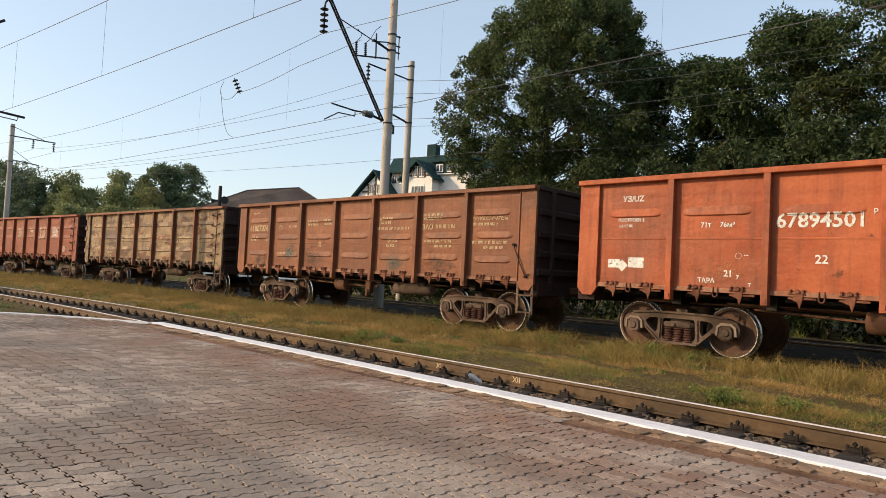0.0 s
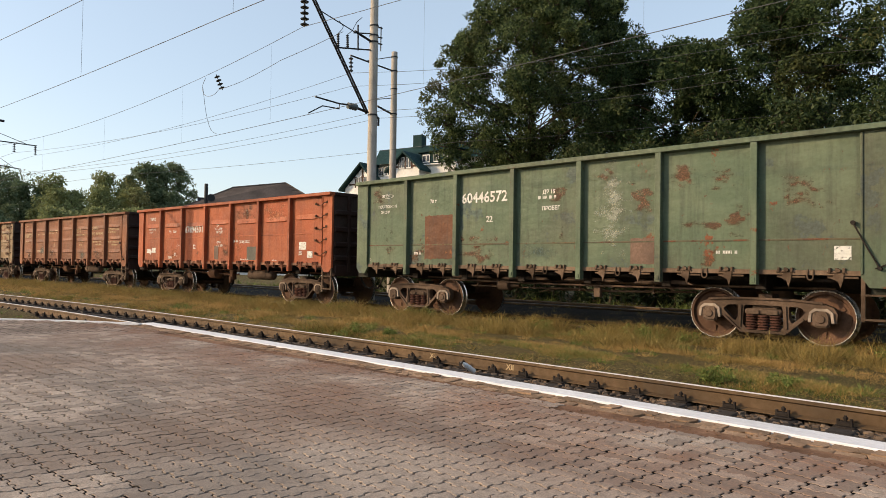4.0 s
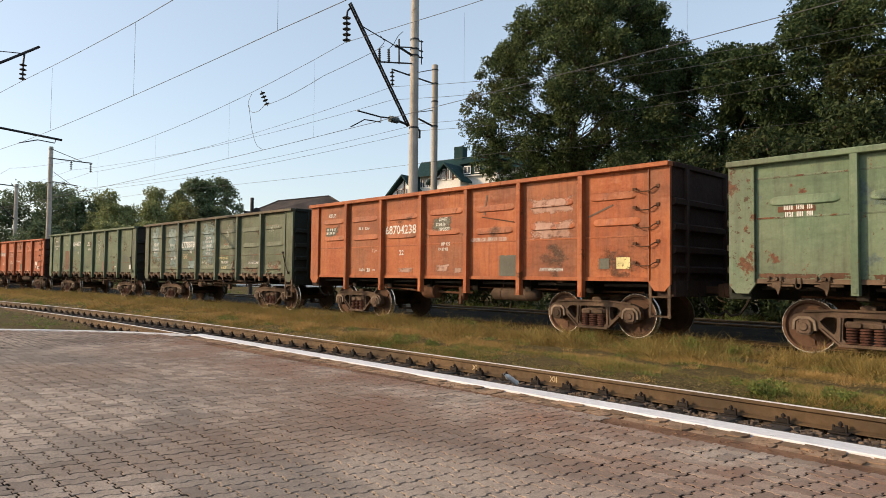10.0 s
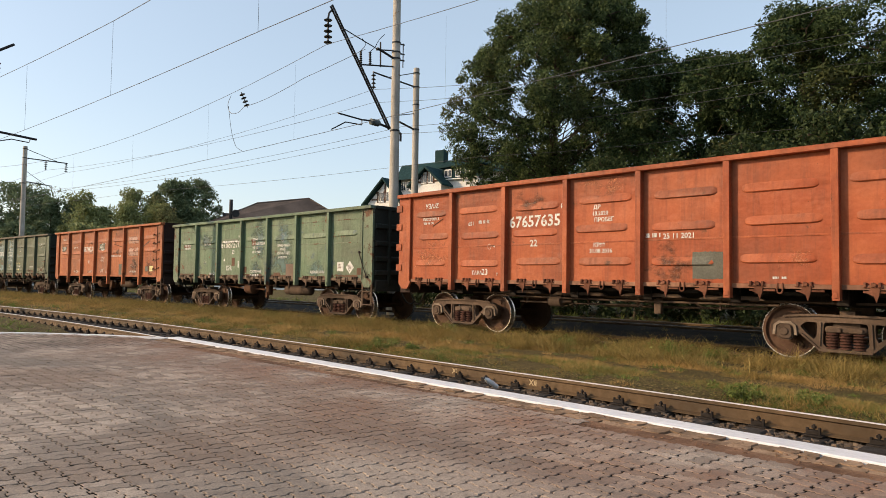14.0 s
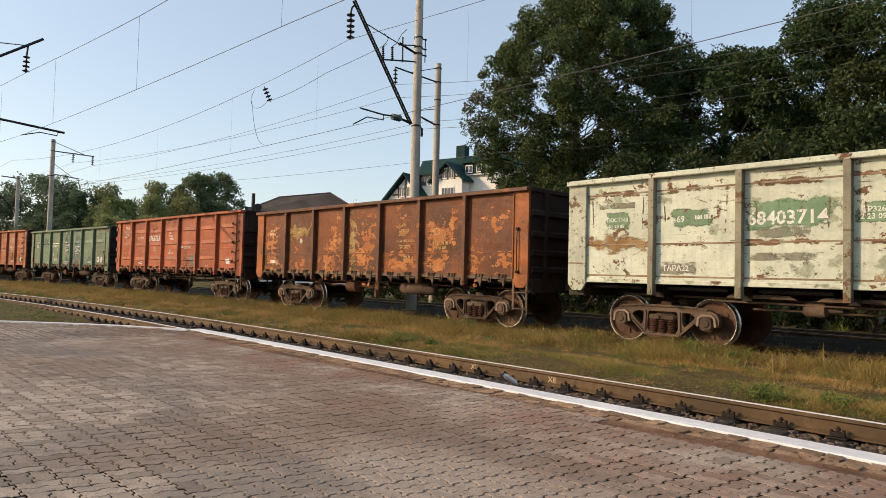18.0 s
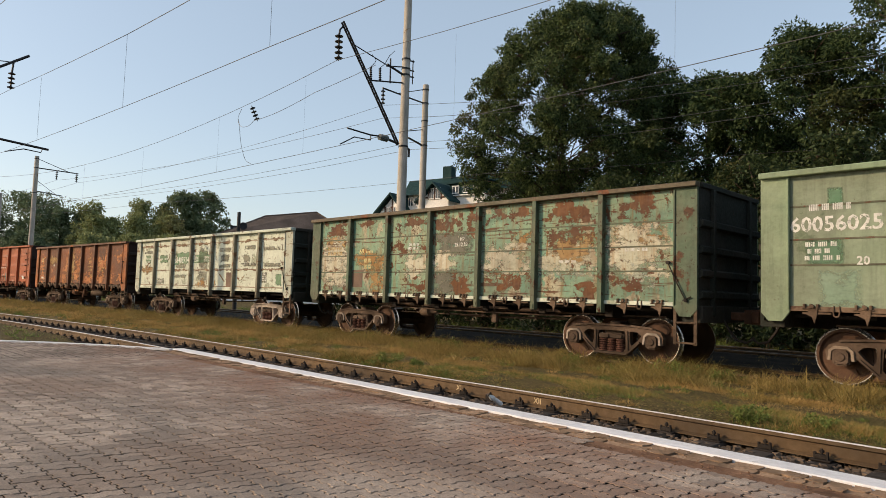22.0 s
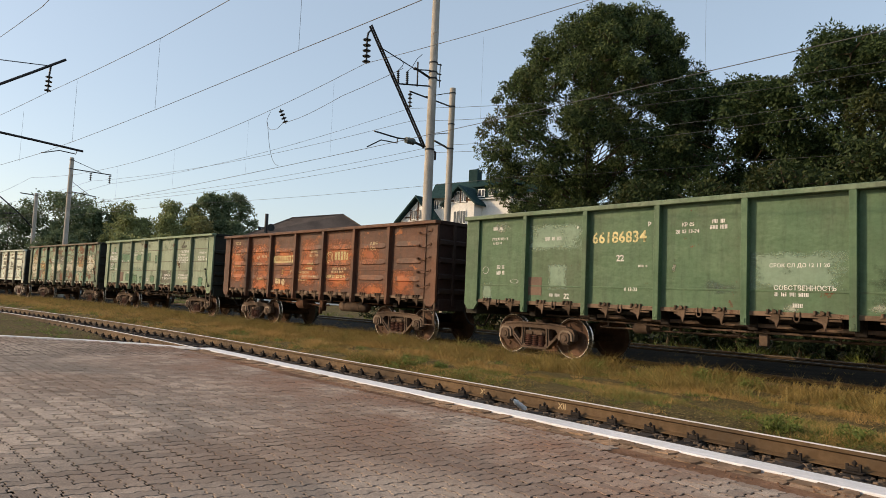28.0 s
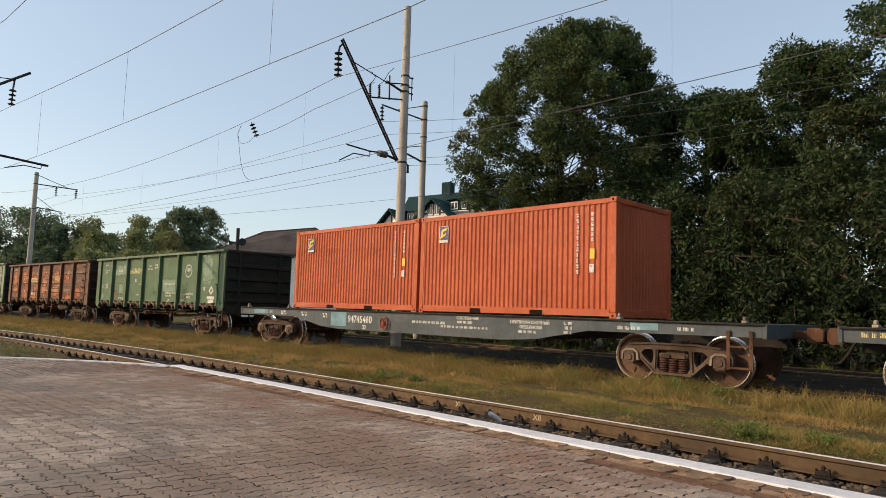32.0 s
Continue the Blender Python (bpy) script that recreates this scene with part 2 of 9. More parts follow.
# ---- mesh helpers ----
class Geo:
    """Collects corners and faces of one mesh."""

    def __init__(self):
        self.v, self.f, self.i = [], [], []

    def add(self, verts, faces, slot=0):
        n = len(self.v)
        self.v.extend(tuple(p) for p in verts)
        self.f.extend(tuple(n + k for k in f) for f in faces)
        self.i.extend([slot] * len(faces))
        return self

    def box(self, x0, x1, y0, y1, z0, z1, slot=0, bev=0.0, m=None):
        if bev <= 0:
            vs = [(x, y, z) for x in (x0, x1) for y in (y0, y1) for z in (z0, z1)]
            fs = [(0, 1, 3, 2), (4, 6, 7, 5), (0, 4, 5, 1), (2, 3, 7, 6), (0, 2, 6, 4), (1, 5, 7, 3)]
        else:
            vs, c = [], ((x0 + x1) / 2, (y0 + y1) / 2, (z0 + z1) / 2)
            h = ((x1 - x0) / 2, (y1 - y0) / 2, (z1 - z0) / 2)
            for sx in (-1, 1):
                for sy in (-1, 1):
                    for sz in (-1, 1):
                        for ax in range(3):
                            d = [h[0] - bev, h[1] - bev, h[2] - bev]
                            d[ax] = h[ax]
                            vs.append((c[0] + sx * d[0], c[1] + sy * d[1], c[2] + sz * d[2]))
            k = lambda a, b, e, ax: 3 * (4 * a + 2 * b + e) + ax
            fs = []
            for a in (0, 1):
                q = [k(a, 0, 0, 0), k(a, 0, 1, 0), k(a, 1, 1, 0), k(a, 1, 0, 0)]
                fs.append(q if a == 0 else q[::-1])
                q = [k(0, a, 0, 1), k(1, a, 0, 1), k(1, a, 1, 1), k(0, a, 1, 1)]
                fs.append(q if a == 0 else q[::-1])
                q = [k(0, 0, a, 2), k(0, 1, a, 2), k(1, 1, a, 2), k(1, 0, a, 2)]
                fs.append(q if a == 0 else q[::-1])
            for a in (0, 1):
                for b in (0, 1):
                    fs.append([k(0, a, b, 1), k(1, a, b, 1), k(1, a, b, 2), k(0, a, b, 2)])
                    fs.append([k(a, 0, b, 0), k(a, 1, b, 0), k(a, 1, b, 2), k(a, 0, b, 2)])
                    fs.append([k(a, b, 0, 0), k(a, b, 1, 0), k(a, b, 1, 1), k(a, b, 0, 1)])
                    for e in (0, 1):
                        fs.append([k(a, b, e, 0), k(a, b, e, 1), k(a, b, e, 2)])
        if m is not None:
            vs = [m @ Vector(p) for p in vs]
        return self.add(vs, fs, slot)

    def prism(self, outline, y0, y1, slot=0, m=None, back=True):
        """An outline in x and z, drawn out along y."""
        n = len(outline)
        vs = [(x, y0, z) for x, z in outline] + [(x, y1, z) for x, z in outline]
        fs = [tuple(range(n))] + [(i, i + n, (i + 1) % n + n, (i + 1) % n) for i in range(n)]
        if back:
            fs.append(tuple(range(2 * n - 1, n - 1, -1)))
        if m is not None:
            vs = [m @ Vector(p) for p in vs]
        return self.add(vs, fs, slot)

    def tube(self, points, r, n=6, slot=0, caps=True):
        """A round bar along the points; r may be one radius or one a point."""
        pts = [Vector(p) for p in points]
        rs = r if isinstance(r, (list, tuple)) else [r] * len(pts)
        vs, side = [], None
        for i, p in enumerate(pts):
            d = (pts[min(i + 1, len(pts) - 1)] - pts[max(i - 1, 0)]).normalized()
            ref = side if side is not None else (Vector((0, 0, 1)) if abs(d.z) < 0.9 else Vector((1, 0, 0)))
            u = (ref - d * ref.dot(d)).normalized()
            side, w = u, d.cross(u)
            vs += [p + (u * math.cos(2 * math.pi * k / n) + w * math.sin(2 * math.pi * k / n)) * rs[i] for k in range(n)]
        fs = [(i * n + k, i * n + (k + 1) % n, (i + 1) * n + (k + 1) % n, (i + 1) * n + k) for i in range(len(pts) - 1) for k in range(n)]
        if caps:
            fs += [tuple(range(n - 1, -1, -1)), tuple((len(pts) - 1) * n + k for k in range(n))]
        return self.add(vs, fs, slot)

    def lathe(self, profile, n=20, axis="y", at=(0, 0, 0), slots=None):
        """A profile of (radius, place along the axis), turned round that axis."""
        vs, fs, sl = [], [], []
        for r, h in profile:
            for k in range(n):
                a = 2 * math.pi * k / n
                c, s = r * math.cos(a), r * math.sin(a)
                p = {"y": (c, h, s), "z": (c, s, h), "x": (h, c, s)}[axis]
                vs.append((p[0] + at[0], p[1] + at[1], p[2] + at[2]))
        for i in range(len(profile) - 1):
            for k in range(n):
                fs.append((i * n + k, i * n + (k + 1) % n, (i + 1) * n + (k + 1) % n, (i + 1) * n + k))
                sl.append(slots[i] if slots else 0)
        b = len(self.v)
        self.add(vs, fs)
        self.i[-len(fs):] = sl
        return self

    def strut(self, a, b, w, y0, y1, slot=0):
        """A flat bar from a to b in the x, z plane."""
        d = Vector((b[0] - a[0], b[1] - a[1]))
        nrm = Vector((-d.y, d.x)).normalized() * w / 2
        return self.prism([(a[0] - nrm.x, a[1] - nrm.y), (b[0] - nrm.x, b[1] - nrm.y), (b[0] + nrm.x, b[1] + nrm.y), (a[0] + nrm.x, a[1] + nrm.y)], y0, y1, slot)

    def mesh(self, name, slots=1, smooth=True):
        me = bpy.data.meshes.new(name)
        me.from_pydata(self.v, [], self.f)
        for _ in range(slots):
            me.materials.append(None)
        me.polygons.foreach_set("material_index", self.i)
        b = bmesh.new()
        b.from_mesh(me)
        bmesh.ops.recalc_face_normals(b, faces=b.faces)
        b.to_mesh(me)
        b.free()
        if smooth:
            me.polygons.foreach_set("use_smooth", [True] * len(me.polygons))
            me.set_sharp_from_angle(angle=radians(38))
        return me


def part(name, me, mats, parent=None, label="", m=None):
    """One mesh object under a thing or a part; alike parts may share the mesh and still have their own paint."""
    if isinstance(me, Geo):
        me = me.mesh(name, len(mats) if isinstance(mats, (list, tuple)) else 1)
    ob = new(name, me)
    for slot, mat in zip(ob.material_slots, mats if isinstance(mats, (list, tuple)) else [mats]):
        slot.link = "OBJECT"
        slot.material = mat
    if parent is not None:
        ob.parent = parent
    if m is not None:
        ob.matrix_basis = m
    if label:
        ob["label"] = label
    return ob


def lettering(text, size, align="LEFT"):
    """The mesh of a line of writing that lies in the x, z plane and faces -y."""
    cu = bpy.data.curves.new("writing", "FONT")
    cu.body, cu.size, cu.align_x = text, size, align
    cu.resolution_u, cu.offset = 2, size * 0.02
    ob = bpy.data.objects.new("writing", cu)
    scene.collection.objects.link(ob)
    me = bpy.data.meshes.new_from_object(ob)
    bpy.data.objects.remove(ob)
    bpy.data.curves.remove(cu)
    me.transform(Matrix.Rotation(radians(90), 4, "X"))
    me.materials.clear()
    me.materials.append(None)
    return me


# ---- the line of the tracks: one long bend ----
RADIUS = 480.93


def spot(s, off, z=0.0):
    a = s / RADIUS
    return Vector(((RADIUS + off) * math.sin(a), (RADIUS + off) * math.cos(a) - RADIUS, z))


def along(s, off, z=0.0, turn=0.0):
    """The pose of a thing at s metres along the line and off metres beside it; its x axis runs along the track."""
    return Matrix.Translation(spot(s, off, z)) @ Matrix.Rotation(-s / RADIUS + radians(turn), 4, "Z")


def near_off(s):
    """The platform track leaves the line a little towards the far end."""
    e = max(-s, 0.0)
    return -6.95 - (0.0023 * e * e if e < 30 else 2.07 + 0.138 * (e - 30))


def sweep(profile, track, s0, s1, step=1.5):
    """A profile of (beside, up) drawn out along a track."""
    g, n = Geo(), len(profile)
    ss = np.arange(s0, s1 + step, step)
    vs = [spot(s, track(s) + b, z) for s in ss for b, z in profile]
    fs = [(i * n + k, i * n + (k + 1) % n, (i + 1) * n + (k + 1) % n, (i + 1) * n + k) for i in range(len(ss) - 1) for k in range(n)]
    return g.add(vs, fs)


# ---- ground ----
def ground_height(off, s=0.0):
    if off < -8.3:
        z = -0.30
    elif off < -5.5:
        z = -0.27
    elif off < -4.9:
        z = -0.27 + (off + 5.5) / 0.6 * 0.17
    else:
        z = -0.10
    if s < 1 and off < -8:
        z += min(0.34, (1 - s) * 0.12) if off < -8.6 else 0
    return z


m = Mat("dry grassy soil", 0.95)
v = m.coords(shuffle=False)
m.p.inputs["Specular IOR Level"].default_value = 0.1
c = m.mix(m.noise(v, 0.7, 5, 0.6, lo=0.4, hi=0.6), (0.125, 0.092, 0.042), (0.088, 0.080, 0.028))
c = m.mix(m.noise(v, 9, 8, 0.75, lo=0.42, hi=0.58), c, (0.055, 0.042, 0.022))
c = m.mix(m.noise(v, 30, 6, 0.7, lo=0.5, hi=0.62), c, (0.24, 0.18, 0.08))
m.colour(c)
m.bump(m.noise(v, 22, 8, 0.75), 1.0, 0.05)
M_SOIL = m.m
g = Geo()
ss = [-900, -500, -300, -200, -150] + list(range(-120, 61, 2)) + [80, 120, 200, 400, 700]
oo = [-700, -300, -120, -60, -30, -20, -14, -11, -9.4, -8.7, -8.6, -8.3, -8.0, -7, -6, -5.5, -5.2, -4.9, -4, -3, -2, -1.2, -0.5, 0.5, 1.5, 3, 5, 8, 12, 20, 40, 80, 150, 300, 800]
for s in ss:
    for o in oo:
        p = spot(s, o)
        near = abs(o) < 30 and abs(s) < 100
        g.v.append((p.x, p.y, ground_height(o, s) + (0.035 * noise.noise((p.x * 0.6, p.y * 0.6, 0)) if near else 0)))
n = len(oo)
g.f = [(i * n + k, i * n + k + 1, (i + 1) * n + k + 1, (i + 1) * n + k) for i in range(len(ss) - 1) for k in range(n - 1)]
g.i = [0] * len(g.f)
tagged(part("ground", g, M_SOIL), "dry grassy soil ground beside and between the tracks", "ground", kind="structure")

# ---- tracks ----
RAIL = [(-0.0365, 0.0), (0.0365, 0.0), (0.0365, -0.035), (0.009, -0.05), (0.009, -0.15), (0.075, -0.17), (0.075, -0.18), (-0.075, -0.18), (-0.075, -0.17), (-0.009, -0.15), (-0.009, -0.05), (-0.0365, -0.035)]
TOP = [(-0.033, -0.006), (0.033, -0.006), (0.029, -0.001), (0.020, 0.0025), (0.008, 0.004), (-0.008, 0.004), (-0.020, 0.0025), (-0.029, -0.001)]


def lay_track(label, track, s0, s1, top=None):
    base = tagged(new("railway_track"), label, "railway track", kind="structure")
    for side in (-0.7975, 0.7975):
        r = part("rail", sweep([(b + side, z - 0.002) for b, z in RAIL], track, s0, s1), M_RAIL, base)
        part("running_surface", sweep([(b + side, z) for b, z in TOP], track, s0, s1), top or M_RAILTOP, r, "dull worn running surface" if top else "polished running surface with its glint painted pale")
    return base


near_track = lay_track("brown rails on dark tarred sleepers beside the platform", near_off, -130, 60)
lay_track("rusty rails half sunk in grass under the wagons", lambda s: 0.0, -150, 80, M_RAIL)
lay_track("rails of a third track in the train's shade", lambda s: 6.4, -150, 90, M_DULLTOP)
# cinder coloured almost black: the train's shadow is put into the bed
M_CINDER = plain("dark cinder bed with train shade painted in", (0.020, 0.016, 0.012), 0.95, 0, 0.6, 7, 1.0)
tagged(part("cinder_bed", sweep([(-0.5, -0.115), (0.9, -0.075), (7.6, -0.075), (7.9, -0.2), (-0.5, -0.2)], lambda s: 0.0, -150, 90, 3), M_CINDER), "dark cinder bed under train and third track, train shade painted in", "track bed", kind="structure")
g = Geo()
g.box(-0.125, 0.125, -1.36, 1.36, -0.36, -0.19, bev=0.02)
ME_SLEEPER = g.mesh("sleeper")
g = Geo()
g.box(-0.09, 0.09, -0.17, 0.17, -0.19, -0.172, bev=0.004)
for sy in (-1, 1):
    g.box(-0.05, 0.05, sy * 0.105 - 0.035, sy * 0.105 + 0.035, -0.172, -0.13, bev=0.006)
    g.tube([(0, sy * 0.105, -0.13), (0, sy * 0.105, -0.075)], 0.012, 6)
    g.lathe([(0, -0.112), (0.024, -0.112), (0.024, -0.09), (0, -0.09)], 6, "z", (0, sy * 0.105, 0))
    g.tube([(0.055, sy * 0.125, -0.172), (0.055, sy * 0.125, -0.10)], 0.016, 6)
    g.tube([(-0.055, sy * 0.125, -0.172), (-0.055, sy * 0.125, -0.11)], 0.016, 6)
ME_FAST = g.mesh("rail_fastening")
rnd = random.Random(5)
for i in range(118):
    s = -38 + i * 0.545
    part("sleeper", ME_SLEEPER, M_SLEEPER, near_track, m=along(s, near_off(s) + rnd.uniform(-0.03, 0.03), rnd.uniform(-0.008, 0.004), rnd.uniform(-1.2, 1.2)))
    for side in (-0.7975, 0.7975):
        part("rail_fastening", ME_FAST, M_STEEL, near_track, m=along(s + rnd.uniform(-0.01, 0.01), near_off(s) + side))

# ---- rolling stock ----
from mathutils.geometry import tessellate_polygon

HALF, SIDE, PITCH = 6.365, 1.47, 13.92
PILLARS = [-4.325, -2.595, -0.865, 0.865, 2.595, 4.325]
SILL = 1.24
CACHE = {}


def cached(key, make):
    if key not in CACHE:
        CACHE[key] = make()
    return CACHE[key]


def boss(g, x0, x1, z, h, depth, y):
    """A long pressed swelling in a side sheet with tapered ends."""
    prof = RIB_PROFILE
    xs = [(x0, 0.0), (x0 + 0.05, 0.7), (x0 + 0.14, 1.0), (x1 - 0.14, 1.0), (x1 - 0.05, 0.7), (x1, 0.0)]
    vs = [(x, y - depth * d * e, z + h * q * (0.5 + 0.5 * e)) for x, e in xs for q, d in prof]
    n = len(prof)
    g.add(vs, [(i * n + k, i * n + k + 1, (i + 1) * n + k + 1, (i + 1) * n + k) for i in range(len(xs) - 1) for k in range(n - 1)])


def side_panel(width, top):
    w = width / 2
    return Geo().box(-w, w, -SIDE, -SIDE + 0.02, SILL, top - 0.1).mesh("side_panel")


def rib_mesh(width):
    g, w = Geo(), width / 2
    boss(g, -w + 0.24, w - 0.24, 0, RIB_H, RIB_DEPTH, -SIDE - 0.001)
    return g.mesh("pressed_rib")


def seam_mesh(width):
    w = width / 2
    return Geo().box(-w + 0.003, w - 0.003, -SIDE - 0.0075, -SIDE + 0.005, -0.016, 0.016, bev=0.003).mesh("seam")


def add_panel(wagon, x, width, top, bosses, seams, mat):
    p = part("side_panel", cached(("panel", width, top), lambda: side_panel(width, top)), mat, wagon, m=Matrix.Translation((x, 0, 0)))
    H = top - 0.1 - SILL
    for f in bosses:
        part("pressed_rib", cached(("rib", width), lambda: rib_mesh(width)), mat, p, m=Matrix.Translation((0.05 * math.sin(x * 3 + f * 9), 0, top - 0.1 - f * H + 0.02 * math.sin(x * 5 + f * 4))))
    worn = {WHITE_OLD: SEAM_RUST, MINT: MINT_SEAM, GREEN: GREEN_SEAM, PALE_GREEN: GREEN_CHIPPED, OLIVE: GREEN_SEAM, PATCHY: PATCHY_POST}.get(mat, mat)
    for f in seams:
        part("seam", cached(("seam", width), lambda: seam_mesh(width)), worn, p, m=Matrix.Translation((0, 0, top - 0.1 - f * H)))


def pillar_mesh(top, b):
    g = Geo()
    g.box(-0.058, 0.058, -SIDE - 0.13, -SIDE + 0.01, b, top - 0.08, bev=0.006)
    g.box(-0.03, 0.03, -SIDE - 0.142, -SIDE - 0.12, b + 0.04, b + 0.12, bev=0.003)
    return g.mesh("pillar")


def corner_mesh(top, sx):
    """The broad plate at a side's end, with its hanging lower corner and folded edge."""
    g = Geo()
    x0, x1 = 5.90, HALF
    out = [(x0, 1.20), (x0 + 0.12, 1.03), (x1 - 0.12, 1.03), (x1, 1.17), (x1, top - 0.07), (x0, top - 0.07)]
    g.prism([(sx * x, z) for x, z in out], -SIDE - 0.045, -SIDE + 0.02)
    g.box(min(sx * x0, sx * (x0 + 0.035)), max(sx * x0, sx * (x0 + 0.035)), -SIDE - 0.07, -SIDE - 0.045, 1.24, top - 0.12, bev=0.006)
    return g.mesh("corner_post")


def top_rail_mesh(top):
    g = Geo()
    g.box(-HALF - 0.01, HALF + 0.01, -SIDE - 0.14, -SIDE + 0.06, top - 0.10, top, bev=0.012)
    return g.mesh("top_rail")


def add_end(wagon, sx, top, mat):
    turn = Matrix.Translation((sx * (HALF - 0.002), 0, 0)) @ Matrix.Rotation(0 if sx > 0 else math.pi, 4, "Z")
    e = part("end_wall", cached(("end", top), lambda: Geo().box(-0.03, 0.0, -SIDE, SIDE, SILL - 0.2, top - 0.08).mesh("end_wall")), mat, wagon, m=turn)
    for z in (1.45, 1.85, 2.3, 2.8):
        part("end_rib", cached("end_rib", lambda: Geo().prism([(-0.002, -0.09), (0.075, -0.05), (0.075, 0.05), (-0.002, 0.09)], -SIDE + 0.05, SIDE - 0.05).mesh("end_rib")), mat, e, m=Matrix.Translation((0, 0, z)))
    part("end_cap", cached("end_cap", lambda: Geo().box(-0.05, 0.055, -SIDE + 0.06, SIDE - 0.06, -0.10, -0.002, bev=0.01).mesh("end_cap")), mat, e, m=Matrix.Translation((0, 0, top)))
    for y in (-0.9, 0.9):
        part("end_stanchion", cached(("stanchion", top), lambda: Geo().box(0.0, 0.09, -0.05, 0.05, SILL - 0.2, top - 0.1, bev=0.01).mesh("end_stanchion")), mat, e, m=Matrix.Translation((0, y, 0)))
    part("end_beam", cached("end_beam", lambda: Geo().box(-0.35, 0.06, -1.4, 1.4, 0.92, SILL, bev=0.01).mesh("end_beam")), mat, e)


def far_side_mesh(top):
    g = Geo()
    g.box(-HALF, HALF, SIDE - 0.02, SIDE, SILL, top - 0.1)
    g.box(-HALF, HALF, SIDE - 0.06, SIDE + 0.1, top - 0.1, top - 0.002)
    for x in PILLARS + [-6.1, 6.1]:
        g.box(x - 0.075, x + 0.075, SIDE, SIDE + 0.1, 1.04, top - 0.1)
    return g.mesh("far_side")


def underframe_mesh():
    g = Geo()
    g.box(-HALF + 0.05, HALF - 0.05, -SIDE + 0.03, SIDE - 0.03, SILL - 0.03, SILL + 0.02)
    for y in (-0.19, 0.19):
        g.box(-6.3, 6.3, y - 0.06, y + 0.06, 0.90, SILL - 0.03, bev=0.01)
    for x in PILLARS:
        g.prism([(x - 0.09, SILL - 0.03), (x - 0.09, 0.95), (x + 0.09, 0.95), (x + 0.09, SILL - 0.03)], -1.2, 1.2)
        g.box(x - 0.06, x + 0.06, -SIDE + 0.01, SIDE - 0.01, 1.06, SILL - 0.03)
    for k in range(7):
        x = -5.3 + k * 1.767
        g.box(x - 0.6, x + 0.6, -1.25, -0.3, 1.10, 1.16)
        g.box(x - 0.6, x + 0.6, 0.3, 1.25, 1.10, 1.16)
    return g.mesh("underframe")


def latch_mesh():
    g = Geo()
    g.box(-0.14, 0.14, -SIDE - 0.05, -SIDE + 0.01, 1.245, 1.27, bev=0.006)
    for x in (-0.10, 0.0, 0.1):
        g.box(x - 0.02, x + 0.02, -SIDE - 0.065, -SIDE, 1.255, 1.335, bev=0.008)
    g.prism([(-0.03, 1.25), (0.10, 1.25), (0.09, 1.15), (0.05, 1.015), (0.015, 1.12), (-0.08, 1.165), (-0.13, 1.17), (-0.13, 1.195), (-0.05, 1.2)], -SIDE - 0.045, -SIDE - 0.015)
    g.box(0.09, 0.30, -SIDE - 0.03, -SIDE - 0.01, 1.165, 1.20, bev=0.006)
    g.lathe([(0, -0.02), (0.028, -0.02), (0.028, 0.02), (0, 0.02)], 8, "y", (0.03, -SIDE - 0.06, 1.295))
    return g.mesh("hatch_latch", smooth=False)


def ring_mesh():
    g = Geo()
    pts = [(-0.04, -SIDE - 0.03, 1.31), (-0.045, -SIDE - 0.05, 1.2)] + [(0.045 * math.sin(a), -SIDE - 0.05, 1.18 - 0.045 * math.cos(a)) for a in (-1.0, -0.5, 0, 0.5, 1.0)] + [(0.045, -SIDE - 0.05, 1.2), (0.04, -SIDE - 0.03, 1.31)]
    g.tube(pts, 0.013, 6)
    return g.mesh("tie_ring")


def sill_mesh():
    g = Geo()
    g.box(-5.95, 5.95, -SIDE - 0.03, -SIDE - 0.001, SILL - 0.028, SILL + 0.055, bev=0.006)
    return g.mesh("side_sill")


def handhold_mesh():
    g = Geo()
    y = -SIDE - 0.05
    g.tube([(-0.26, y + 0.02, 0.03), (-0.22, y - 0.06, 0.0), (-0.08, y - 0.07, -0.035), (0.1, y - 0.07, -0.03), (0.2, y - 0.06, 0.03), (0.25, y + 0.02, 0.06)], 0.013, 6)
    g.box(-0.30, -0.22, y - 0.012, y + 0.02, 0.0, 0.06)
    g.box(0.21, 0.29, y - 0.012, y + 0.02, 0.03, 0.10)
    return g.mesh("handhold")


def step_mesh():
    g = Geo()
    y = -SIDE - 0.02
    for x in (5.62, 6.02):
        g.box(x - 0.03, x + 0.03, y - 0.014, y + 0.014, 0.50, 1.20)
    for z in (0.52, 0.9):
        g.box(5.62, 6.02, y - 0.03, y + 0.1, z, z + 0.03)
    return g.mesh("foot_step")


def upright_rod_mesh():
    g = Geo()
    y = -SIDE - 0.085
    g.tube([(6.06, y, 2.42), (6.06, y - 0.01, 1.9), (6.06, y, 1.40)], 0.013, 6)
    for z in (2.42, 1.40):
        g.box(6.02, 6.10, y - 0.02, -SIDE - 0.04, z - 0.03, z + 0.03, bev=0.006)
    return g.mesh("upright_rod")


def lever_mesh():
    g = Geo()
    y = -SIDE - 0.075
    g.tube([(5.80, y, 2.05), (5.98, y - 0.012, 1.68), (6.16, y, 1.33)], 0.013, 6)
    g.lathe([(0, -0.03), (0.036, -0.03), (0.036, 0.03), (0, 0.03)], 10, "y", (5.80, y + 0.01, 2.05))
    g.lathe([(0, -0.03), (0.03, -0.03), (0.03, 0.03), (0, 0.03)], 10, "y", (6.16, y + 0.01, 1.33))
    g.tube([(6.1, y, 1.33), (6.26, y, 1.40)], 0.012, 6)
    return g.mesh("release_lever")


